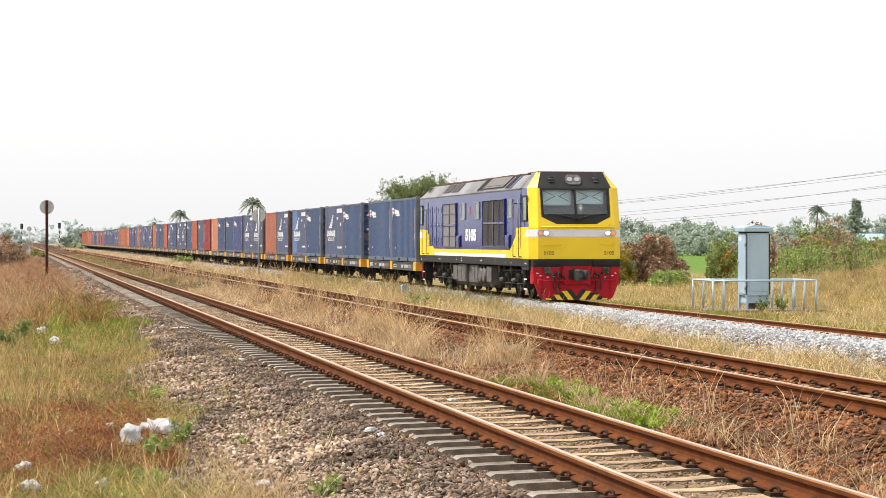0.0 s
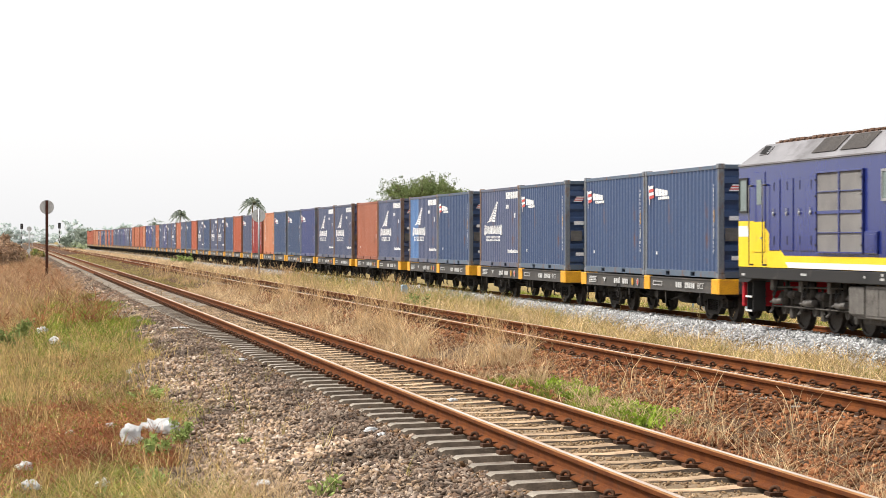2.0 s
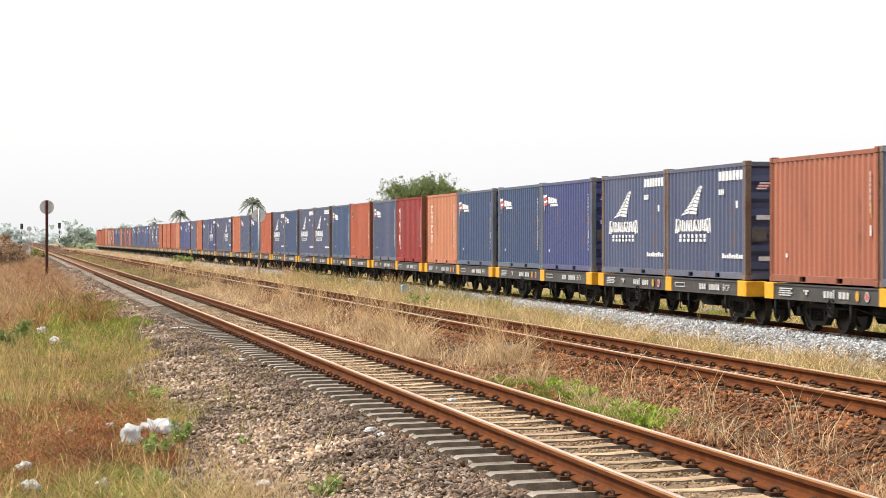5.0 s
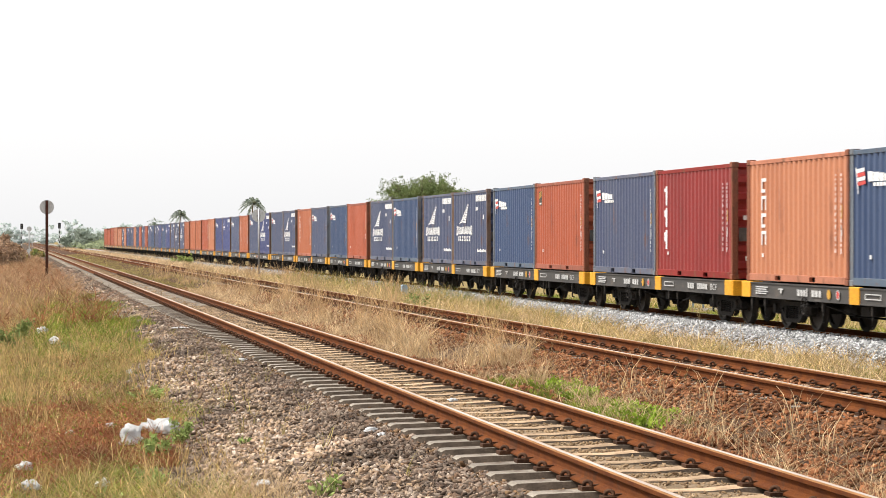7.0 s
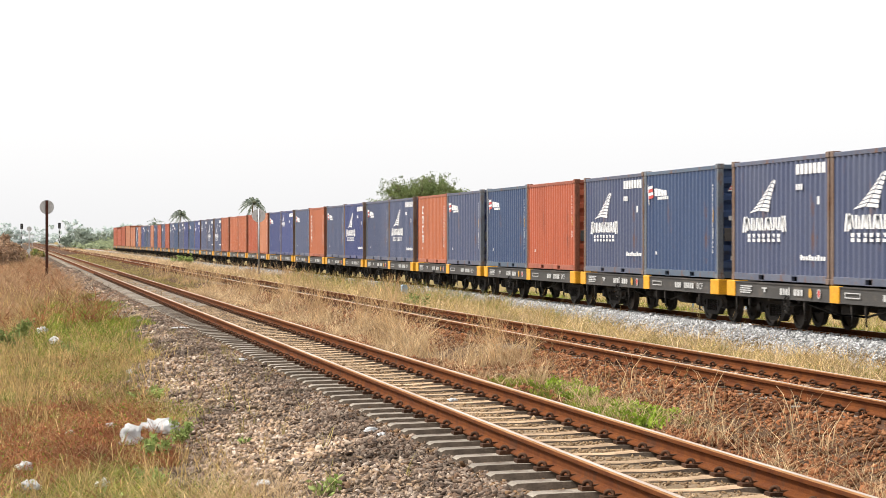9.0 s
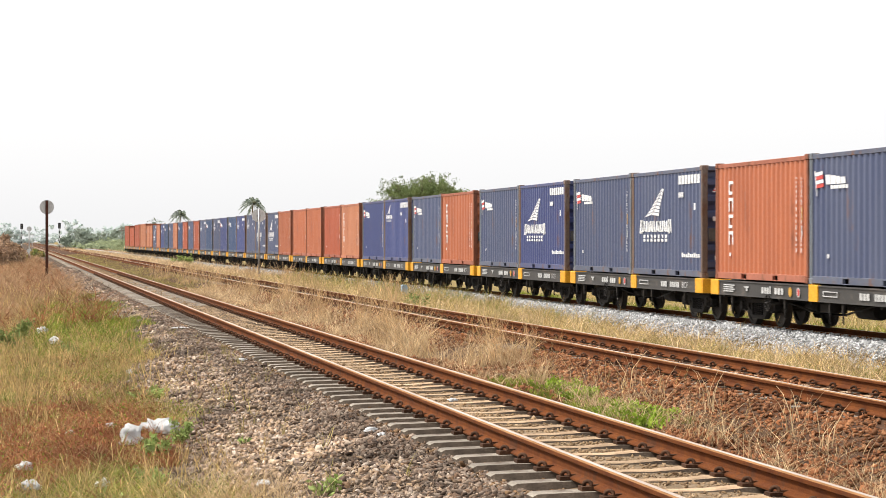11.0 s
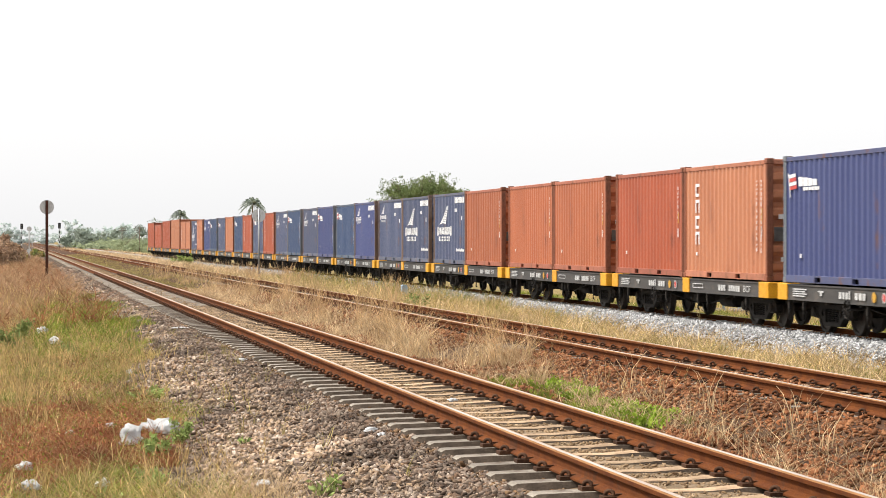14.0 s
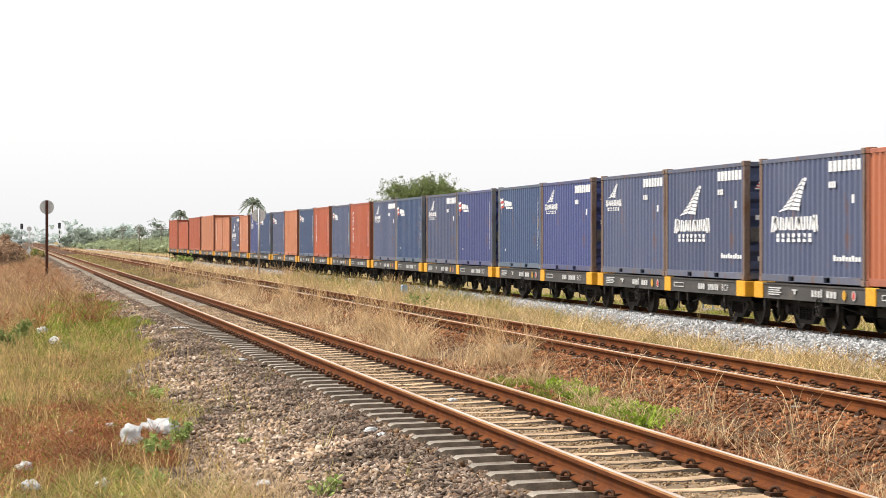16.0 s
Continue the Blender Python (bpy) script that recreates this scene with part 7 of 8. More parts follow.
        blades("mound_grass", x, y, rng.uniform(0.12, h1, len(x)) * (0.5 + patchy(x, y, rng, 0.9, key + 1.0)), 0.013 * rng.uniform(0.6, 1.5, len(x)), 1.3, mat, rng, label, simple=True)
    n = 900
    x, y = rng.uniform(32, 44, n), rng.normal(94, 4.0, n)
    plumes("mound_plumes", x, y, rng.uniform(0.4, 0.9, n), F_FIELD, rng, "pale seed heads over a grassy mound", 2.0, 0.4)


build_grass()

# ---- lineside posts, cabinet, litter ----
M_DISC = surface("dull_white_disc", (0.62, 0.62, 0.60), (0.52, 0.52, 0.50), 4, 0.6, 0, 0.05, 40, stain=(0.3, 0.26, 0.2), stain_amount=0.15, stain_scale=3)
M_OLDPOST = surface("dark_rusted_post", (0.055, 0.02, 0.014), (0.085, 0.035, 0.022), 5, 0.85, 0, 0.2, 80)
M_GALV = surface("galvanised_post", (0.36, 0.36, 0.36), (0.28, 0.28, 0.28), 5, 0.5, 0.4, 0.05, 40)
M_CABINET = surface("pale_blue_grey_enamel", (0.42, 0.55, 0.65), (0.38, 0.50, 0.60), 2, 0.35, 0.1, 0.03, 40, stain=(0.28, 0.31, 0.32), stain_amount=0.15, stretch=(1, 1, 0.4), grainy=0.04)
M_GAP = surface("dark_seal", (0.02, 0.02, 0.025), (0.03, 0.03, 0.035), 5, 0.7)
M_PLASTIC = foliage("crumpled_white_plastic", (0.52, 0.52, 0.52), (0.72, 0.71, 0.70), 0.12, 0.35, 0.3)


def gz(x, y):
    return float(ground_z(x, y))


def disc_sign(x, y, disc_z, r, post_w, post_mat, label, rusty):
    z0 = gz(x, y)
    ob = thing("disc_sign", label, "railway sign", m=Matrix.Translation((x, y, z0)))
    h = disc_z - z0
    bm = bmesh.new()
    if rusty:
        w = post_w / 2
        prism(bm, [(-w, -w), (w, -w), (w, -w * 0.6), (w * 0.25, -w * 0.4), (w * 0.2, w * 0.6), (w * 0.5, w), (-w * 0.5, w), (-w * 0.2, w * 0.6), (-w * 0.25, -w * 0.4), (-w, -w * 0.6)], "z", -0.3, h + r * 0.95)
    else:
        tube(bm, (0, 0, -0.3), (0, 0, h + r * 0.9), post_w / 2, seg=12)
    part("post", bm, post_mat, ob)
    bm = bmesh.new()
    tube(bm, (0, post_w / 2 + 0.004, h), (0, post_w / 2 + 0.024, h), r, seg=32)
    d = part("disc", bm, M_DISC, ob, "plain white disc seen from behind")
    bm = bmesh.new()
    box(bm, 0.1 * r, 0.2 * r, post_w / 2 - 0.03, post_w / 2 + 0.004, h - 0.75 * r, h + 0.05 * r) if rusty else box(bm, -post_w, post_w, post_w / 2 - 0.02, post_w / 2 + 0.004, h - 0.03, h + 0.03)
    part("bracket", bm, M_RUST if rusty else M_GALV, d)
    return ob


disc_sign(1.44, 106.6, 2.98, 0.33, 0.13, M_OLDPOST, "white disc sign on a rusty rail post in dry grass", True)
disc_sign(12.7, 119.7, 2.75, 0.36, 0.10, M_GALV, "white disc sign on a grey steel post beside the far track", False)


def base_sign():
    x, y = 1.4, 236.0
    z0 = gz(x, y)
    ob = thing("disc_sign", "small white disc sign on a thin post with white concrete base", "railway sign", m=Matrix.Translation((x, y, z0)))
    bm = bmesh.new()
    prism(bm, [(-0.30, -0.2), (0.30, -0.2), (0.2, 0.95), (-0.2, 0.95)], "y", -0.25, 0.25)
    part("base", bm, M_DISC, ob)
    bm = bmesh.new()
    tube(bm, (0, 0, 0.9), (0, 0, 3.2), 0.06, seg=8)
    part("post", bm, M_DISC, ob)
    bm = bmesh.new()
    tube(bm, (0, -0.1, 3.0), (0, -0.07, 3.0), 0.25, seg=20)
    part("disc", bm, M_DISC, ob)


base_sign()


def light_signal(x, y, h):
    z0 = gz(x, y)
    ob = thing("light_signal", "black light signal head on a black and white banded mast", "railway signal", "far light signals", m=Matrix.Translation((x, y, z0)))
    k = 8
    for i in range(k):
        bm = bmesh.new()
        tube(bm, (0, 0, (h - 1.2) * i / k - (0.2 if i == 0 else 0)), (0, 0, (h - 1.2) * (i + 1) / k), 0.09, seg=8)
        part("mast_band", bm, M_DISC if i % 2 else L_BLACK, ob)
    bm = bmesh.new()
    box(bm, -0.3, 0.3, -0.06, 0.06, h - 1.15, h + 0.1, 0.05)
    hd = part("signal_head", bm, L_BLACK, ob)
    for z in (h - 0.85, h - 0.3):
        bm = bmesh.new()
        tube(bm, (0, -0.16, z), (0, -0.06, z), 0.16, seg=12)
        part("lens_hood", bm, M_GREYSTEEL, hd)


light_signal(9.6, 507.0, 5.4)
light_signal(1.4, 508.0, 5.4)


def barrier():
    ob = thing("signal_gantry", "thin white crossbar on two posts over the far verge", "gantry", m=Matrix.Translation((0.2, 430.0, gz(0.2, 430.0))))
    bm = bmesh.new()
    box(bm, -2.6, 3.4, -0.05, 0.05, 2.85, 3.0)
    part("crossbar", bm, M_DISC, ob)
    for x in (-2.4, 2.9):
        bm = bmesh.new()
        tube(bm, (x, 0, -0.3), (x, 0, 3.3), 0.06, seg=8)
        part("post", bm, M_DISC, ob)


barrier()


def lineside_box():
    x, y = 14.75, 86.0
    ob = thing("lineside_box", "small pale grey-blue equipment post beside the ballast", "equipment box", m=Matrix.Translation((x, y, gz(x, y))))
    bm = bmesh.new()
    box(bm, -0.06, 0.06, -0.06, 0.06, -0.1, 0.16)
    part("stand", bm, M_GAP, ob)
    bm = bmesh.new()
    box(bm, -0.115, 0.115, -0.12, 0.12, 0.15, 0.50, 0.015)
    part("body", bm, M_CABINET, ob)
    bm = bmesh.new()
    prism(bm, [(-0.13, 0.50), (0.13, 0.50), (0.06, 0.56), (-0.06, 0.56)], "y", -0.13, 0.13)
    part("cap", bm, M_CABINET, ob)


lineside_box()


def relay_cabinet():
    x, y, z0 = 25.13, 74.9, -0.93
    ob = thing("relay_cabinet", "pale blue-grey steel relay cabinet with a closed door", "electrical cabinet", m=Matrix.Translation((x, y, z0)))
    bm = bmesh.new()
    box(bm, -0.36, 0.36, -0.38, 0.38, 0.20, 0.47, 0.01)
    part("plinth", bm, M_CABINET, ob)
    for lx in (-0.38, 0.38):
        for ly in (-0.40, 0.40):
            bm = bmesh.new()
            box(bm, lx - 0.04, lx + 0.04, ly - 0.04, ly + 0.04, 0.0, 0.47, 0.006)
            part("leg", bm, M_CABINET, ob)
    bm = bmesh.new()
    box(bm, -0.30, 0.30, -0.02, 0.02, 0.0, 0.20)
    part("cable_duct", bm, M_GREYSTEEL, ob)
    bm = bmesh.new()
    box(bm, -0.42, 0.42, -0.45, 0.45, 0.46, 2.62, 0.012)
    part("body", bm, M_CABINET, ob)
    bm = bmesh.new()
    box(bm, -0.52, 0.52, -0.55, 0.55, 2.66, 2.83, 0.02)
    prism(bm, [(-0.50, 2.83), (0.50, 2.83), (0.12, 2.90), (-0.12, 2.90)], "y", -0.5, 0.5)
    part("cap", bm, M_CABINET, ob)
    bm = bmesh.new()
    box(bm, -0.40, 0.40, -0.43, 0.43, 2.62, 2.66)
    part("vent_gap", bm, M_GAP, ob)
    bm = bmesh.new()
    box(bm, -0.445, -0.42, -0.40, 0.38, 0.52, 2.58, 0.008)
    d = part("door", bm, M_CABINET, ob)
    bm = bmesh.new()
    tube(bm, (-0.50, 0.30, 1.6), (-0.445, 0.30, 1.6), 0.03, seg=10)
    box(bm, -0.49, -0.475, 0.28, 0.32, 1.52, 1.68)
    part("handle", bm, L_CHROME, d)
    for z in (0.75, 2.25):
        bm = bmesh.new()
        tube(bm, (-0.455, -0.43, z - 0.08), (-0.455, -0.43, z + 0.08), 0.025, seg=8)
        part("hinge", bm, L_CHROME, d)
    bm = bmesh.new()
    box(bm, -0.32, 0.36, -0.462, -0.45, 0.60, 2.56, 0.005)
    part("front_panel", bm, M_CABINET, ob)
    for s in (-0.405, 0.405):
        bm = bmesh.new()
        box(bm, s - 0.02, s + 0.02, -0.458, -0.45, 0.5, 2.6)
        part("seal", bm, M_GAP, ob)
    bm = bmesh.new()
    box(bm, -0.452, -0.445, 0.0, 0.3, 2.36, 2.5)
    part("notice_plate", bm, M_WHITE, d)

    pad = thing("concrete_pad", "low weathered concrete pad under the relay cabinet", "concrete slab", m=Matrix.Translation((25.15, 74.8, -0.93)))
    bm = bmesh.new()
    box(bm, -2.05, 2.15, -1.4, 1.4, -0.3, -0.005, 0.02)
    part("slab", bm, M_SLEEPER, pad)

    f = thing("guard_rail", "pale blue-grey tubular guard rail round the relay cabinet", "railing", m=Matrix.Translation((25.0, 74.75, -0.935)))
    xs, ys = (-1.75, 1.92), (-1.15, 1.15)
    for yy in ys:
        for xx in (-1.75, -1.38, 1.14, 1.50, 1.92):
            bm = bmesh.new()
            tube(bm, (xx, yy, 0.0), (xx, yy, 1.0), 0.038, seg=10)
            part("post", bm, M_CABINET, f)
        bm = bmesh.new()
        tube(bm, (-1.75, yy, 1.0), (1.92, yy, 1.0), 0.032, seg=10)
        part("rail", bm, M_CABINET, f)
    for xx in xs:
        bm = bmesh.new()
        tube(bm, (xx, ys[0], 1.0), (xx, ys[1], 1.0), 0.032, seg=10)
        part("rail", bm, M_CABINET, f)


relay_cabinet()


def litter(kind, x, y, sx, sy, sz, seed, label):
    """A crumpled bag or scrap: a sheet folded in on itself, sharp creases."""
    bm = bmesh.new()
    bmesh.ops.create_icosphere(bm, subdivisions=3, radius=1.0)
    sx, sy, sz = sx * 1.15, sy * 1.15, sz * 1.15
    off = Vector((seed * 3.7, seed * 1.3, seed * 2.1))
    for v in bm.verts:
        n = 1 - abs(noise.noise(v.co * 1.3 + off)) * 0.7 - 0.45 * abs(noise.noise(v.co * 2.8 + off)) - 0.22 * abs(noise.noise(v.co * 9.0 + off))
        v.co = Vector((v.co.x * n * sx, v.co.y * n * sy, max(v.co.z, -0.35) * n * sz))
    ob = part(kind, bm, M_PLASTIC, None, "", pose(x, y, gz(x, y) + sz * 0.25 + (0.05 if x < 1.7 else 0), 0, 0, seed * 77))
    for f in ob.data.polygons:
        f.use_smooth = True
    tagged(ob, label, "litter", "white litter on the verge")


for i, (k, x, y, sx, sy, sz) in enumerate((("plastic_bag", 1.02, 20.5, 0.16, 0.12, 0.15), ("plastic_bag", 1.33, 21.6, 0.20, 0.16, 0.11), ("plastic_bag", 1.42, 21.1, 0.10, 0.1, 0.10), ("plastic_bag", 0.54, 46.6, 0.13, 0.14, 0.12),
                                           ("plastic_bag", 0.70, 41.0, 0.12, 0.12, 0.11), ("paper_scrap", 3.02, 42.5, 0.15, 0.2, 0.03), ("paper_scrap", 3.05, 31.0, 0.09, 0.1, 0.035), ("paper_scrap", 3.02, 19.3, 0.06, 0.08, 0.035),
                                           ("paper_scrap", 3.05, 18.9, 0.05, 0.06, 0.03), ("paper_scrap", 1.78, 16.5, 0.075, 0.07, 0.045), ("plastic_bag", 0.12, 17.6, 0.09, 0.08, 0.06), ("plastic_bag", 0.65, 17.4, 0.08, 0.07, 0.06),
                                           ("paper_scrap", 0.07, 18.9, 0.09, 0.08, 0.06), ("paper_scrap", 0.5, 21.9, 0.06, 0.06, 0.04), ("paper_scrap", 1.5, 30.5, 0.05, 0.05, 0.05), ("paper_scrap", 0.9, 22.0, 0.06, 0.05, 0.04),
                                           ("paper_scrap", 4.3, 22.2, 0.06, 0.06, 0.03), ("paper_scrap", 5.4, 28.5, 0.05, 0.06, 0.04))):
    litter(k, x, y, sx, sy, sz, i + 1, "crumpled white plastic bag lying in the weeds" if k == "plastic_bag" else "torn white paper scrap on the gravel")


# ---- leafy plants ----
def leaves(centers, normals_out, size, rng, aspect=2.0):
    """Folded leaf pairs at the given places: four corners each, random tilt."""
    n = len(centers)
    R = random_turns(n, rng)
    s = size * rng.uniform(0.6, 1.4, n)
    q = np.array([[-0.5 * aspect, 0, 0], [0, -0.42, 0.12], [0.5 * aspect, 0, 0], [0, 0.42, 0.12]])
    v = np.einsum("nij,vj->nvi", R, q) * s[:, None, None] + np.asarray(centers)[:, None, :]
    f = np.array([[0, 1, 2], [0, 2, 3]])[None] + (np.arange(n) * 4)[:, None, None]
    return v.reshape(-1, 3), f.reshape(-1, 3)


def weed(x, y, h, r, seed, material, label, leaf=0.04, n=160):
    rng = np.random.RandomState(seed)
    z = gz(x, y)
    ob = thing("weed", label, "plant", m=Matrix.Translation((x, y, z)))
    bm = bmesh.new()
    C = []
    for k in range(8):
        a = rng.uniform(0, 6.28)
        e = Vector((r * math.cos(a) * rng.uniform(0.4, 1), r * math.sin(a) * rng.uniform(0.4, 1), h * rng.uniform(0.5, 1)))
        tube(bm, (0, 0, -0.02), e, 0.006, 0.003, 5)
        for j in range(n // 8):
            t = rng.uniform(0.25, 1.0)
            C.append(np.array(e) * t + rng.normal(0, leaf * 0.7, 3))
    part("stem", bm, F_STEM, ob)
    joined("foliage", *leaves(C, None, leaf, rng, 1.6), material, ob)


F_STEM = surface("green_brown_stem", (0.10, 0.11, 0.04), (0.13, 0.10, 0.05), 9, 0.8)
F_LUSH = foliage("lush_leaf", (0.19, 0.26, 0.07), (0.36, 0.42, 0.14), 0.22, light=0.3)
F_BUSH = foliage("bush_leaf", (0.14, 0.185, 0.055), (0.27, 0.31, 0.10), 0.25, light=0.25)
F_BRUSH = foliage("dry_brown_brush", (0.27, 0.17, 0.11), (0.42, 0.30, 0.20), 0.35, light=0.2)
F_BRIGHT = foliage("bright_green_leaf", (0.16, 0.26, 0.02), (0.34, 0.42, 0.06), 0.35, light=0.35)
F_VINE = foliage("dead_brown_vine", (0.235, 0.145, 0.09), (0.37, 0.25, 0.155), 0.22, light=0.1)
F_GOLD = foliage("golden_vine_leaf", (0.38, 0.24, 0.04), (0.22, 0.23, 0.05), 0.25, light=0.25)
F_ACACIA = foliage("acacia_leaf", (0.11, 0.15, 0.055), (0.21, 0.25, 0.10), 0.35, light=0.3)
# palms stand far off: their greens are greyed and lifted to include haze
F_PALM = foliage("haze_tinted_palm_leaf", (0.17, 0.20, 0.165), (0.29, 0.32, 0.265), 0.3, light=0.3)
# far leaves: distance haze is put into the base colour, paler further off
F_FAR = foliage("haze_tinted_far_leaf", (0.28, 0.325, 0.27), (0.36, 0.405, 0.325), 0.08, light=0.45)
F_MID = foliage("haze_tinted_mid_leaf", (0.21, 0.245, 0.20), (0.27, 0.31, 0.25), 0.05, light=0.45)
F_FARTHER = foliage("haze_tinted_farthest_leaf", (0.50, 0.56, 0.54), (0.56, 0.61, 0.58), 0.05, light=0.45)
M_BARK = surface("grey_brown_bark", (0.15, 0.11, 0.08), (0.22, 0.17, 0.13), 8, 0.9, 0, 0.4, 60)

weed(1.18, 19.0, 0.28, 0.16, 3, F_LUSH, "leafy bright green weed beside a plastic bag", 0.03, 480)
weed(1.42, 20.3, 0.25, 0.14, 4, F_LUSH, "leafy bright green weed beside a plastic bag", 0.028, 320)
weed(1.05, 17.4, 0.16, 0.18, 13, F_LUSH, "low leafy weed among white litter", 0.026, 300)
weed(0.75, 16.3, 0.13, 0.2, 14, F_LUSH, "low leafy weed among white litter", 0.024, 300)
weed(2.11, 15.5, 0.12, 0.12, 5, F_LUSH, "small leafy weed in the ballast", 0.035, 70)
weed(1.52, 26.1, 0.16, 0.3, 6, F_LUSH, "low feathery green weed on the verge", 0.03, 260)
weed(0.05, 44.5, 0.45, 0.35, 7, F_BUSH, "dark green bushy weed on the verge", 0.05, 420)
weed(-0.1, 40.0, 0.4, 0.3, 8, F_BUSH, "dark green bushy weed on the verge", 0.05, 300)
weed(0.8, 36.0, 0.28, 0.22, 9, F_BUSH, "dark green bushy weed on the verge", 0.04, 200)
weed(14.3, 196.0, 0.95, 1.5, 10, F_LUSH, "spreading green shrub beside the far track", 0.16, 700)
weed(10.9, 62.0, 0.5, 0.5, 11, F_BUSH, "green weed beside the second track", 0.06, 260)
for k, (x, y) in enumerate(((5.95, 21.6), (5.75, 20.4), (6.05, 22.6), (5.85, 23.4), (6.2, 24.4), (6.3, 25.6), (5.6, 19.6), (6.1, 21.0), (5.9, 25.0), (5.55, 20.9))):
    weed(x, y, 0.13, 0.26, 120 + k, F_BRIGHT, "low bright green weed between two rusty tracks", 0.03, 260)
weed(24.9, 73.25, 0.5, 0.35, 140, F_BUSH, "green weed at the foot of the relay cabinet", 0.05, 420)
weed(25.6, 73.3, 0.6, 0.3, 141, F_LUSH, "green weed at the foot of the relay cabinet", 0.05, 420)
weed(1.95, 19.6, 0.07, 0.1, 12, F_LUSH, "small leafy weed in the ballast", 0.025, 50)


def crown(clumps, rng, per, leaf, aspect=1.8):
    """Leaf places gathered in clumps; clumps are (x, y, z, radius)."""
    C = []
    for x, y, z, r in clumps:
        d = rng.normal(size=(per, 3))
        d /= np.linalg.norm(d, axis=1)[:, None]
        C.append(np.array([x, y, z]) + d * (r * rng.uniform(0.35, 1.0, per) ** 0.6)[:, None] * np.array([1, 1, 0.75]))
    return leaves(np.concatenate(C), None, leaf, rng, aspect)


def acacia(x, y, h, w, seed, label, per=42, leaf=0.05, material=None):
    rng = np.random.RandomState(seed)
    z = gz(x, y)
    ob = thing("acacia_tree", label, "tree", m=Matrix.Translation((x, y, z)))
    bm = bmesh.new()
    tube(bm, (0, 0, -0.3), (0.15, 0, h * 0.4), 0.16, 0.11, 8)
    part("trunk", bm, M_BARK, ob)
    clumps = []
    for k in range(26):
        bm = bmesh.new()
        a, rr = 2.39996 * k + rng.uniform(-0.2, 0.2), w / 2 * math.sqrt((k + 0.6) / 26)
        e = Vector((rr * math.cos(a), rr * math.sin(a), h * (0.97 - 0.24 * (rr / (w / 2)) ** 2) * rng.uniform(0.92, 1.03)))
        m = Vector((0.15, 0, h * 0.38)).lerp(e, 0.5) + Vector((0, 0, 0.2))
        tube(bm, (0.15, 0, h * 0.38), m, 0.07, 0.045, 6)
        tube(bm, m, e, 0.045, 0.012, 6)
        for j in range(20):
            p = m.lerp(e, rng.uniform(0.3, 1.08)) + Vector(rng.normal(0, w * 0.05, 3))
            tube(bm, m.lerp(e, 0.5), p, 0.014, 0.006, 4)
            for t in (0.6, 0.85, 1.05):
                q = m.lerp(e, 0.5).lerp(p, t)
                clumps.append((q.x, q.y, q.z, w * rng.uniform(0.02, 0.055)))
        part("limb", bm, M_BARK, ob)
    joined("crown", *crown(clumps, rng, per, leaf), material or F_ACACIA, ob)


acacia(28.3, 157.0, 7.3, 6.6, 21, "spreading green acacia tree behind the train", 32, 0.062)
acacia(25.3, 165.0, 5.0, 2.0, 22, "small green tree behind the train", 12)


def bare_tree(x, y, h, seed):
    rng = np.random.RandomState(seed)
    ob = thing("bare_tree", "leafless grey twiggy tree far behind the train", "tree", m=Matrix.Translation((x, y, gz(x, y))))
    bm = bmesh.new()
    tube(bm, (0, 0, -0.3), (0, 0, h * 0.5), 0.12, 0.08, 7)
    for k in range(26):
        a = rng.uniform(0, 6.28)
        e = Vector((0.28 * h * math.cos(a) * rng.uniform(0.3, 1), 0.28 * h * math.sin(a), h * rng.uniform(0.6, 1.0)))
        tube(bm, (0, 0, h * rng.uniform(0.3, 0.5)), e, 0.03, 0.01, 4)
        for j in range(3):
            tube(bm, Vector((0, 0, h * 0.45)).lerp(e, rng.uniform(0.5, 0.9)), e + Vector(rng.normal(0, 0.35, 3)), 0.015, 0.006, 4)
    part("trunk", bm, M_DISC, ob)


bare_tree(62.0, 277.0, 8.3, 31)


def palm(x, y, h, seed, span, label):
    rng = np.random.RandomState(seed)
    ob = thing("palm_tree", label, "palm tree", "coconut palms", m=Matrix.Translation((x, y, gz(x, y))))
    bm = bmesh.new()
    for k in range(6):
        tube(bm, (0.12 * k, 0, h * k / 6 - (0.4 if k == 0 else 0)), (0.12 * (k + 1), 0, h * (k + 1) / 6), 0.2 - 0.015 * k, 0.185 - 0.015 * k, 8)
    part("trunk", bm, M_BARK, ob)
    top = Vector((0.72, 0, h))
    for k in range(22):
        a, el = 6.283 * k / 22 * 7 + rng.uniform(-0.2, 0.2), -0.55 + 1.95 * (k / 22) ** 0.8
        d = Vector((math.cos(a) * math.cos(el), math.sin(a) * math.cos(el), math.sin(el)))
        V, F = [], []
        n = 14
        prev = None
        for j in range(n):
            t = (j + 1) / n
            p = top + d * (span * t) + Vector((0, 0, -0.62 * span * t * t * (0.9 + 0.3 * math.cos(el))))
            side = Vector((-math.sin(a), math.cos(a), 0))
            ln = span * 0.24 * rng.uniform(0.7, 1.2) * math.sin(math.pi * min(t * 0.92 + 0.06, 1))
            for s in (-1, 1):
                b = len(V)
                q = p + side * s * ln * 0.65 + d * ln * 0.45 + Vector((0, 0, -ln * rng.uniform(0.5, 1.1)))
                V += [tuple(p - d * 0.13), tuple(p + d * 0.13), tuple(q)]
                F.append((b, b + 1, b + 2))
            b = len(V)
            if prev is not None:
                V += [tuple(prev + side * 0.05), tuple(prev - side * 0.05), tuple(p)]
                F.append((b, b + 1, b + 2))
            prev = p
        joined("frond", V, F, F_PALM, ob)


palm(40.6, 399.0, 8.9, 41, 2.9, "coconut palm with drooping fronds behind the train")
palm(35.2, 502.0, 8.0, 42, 2.9, "coconut palm far behind the train")
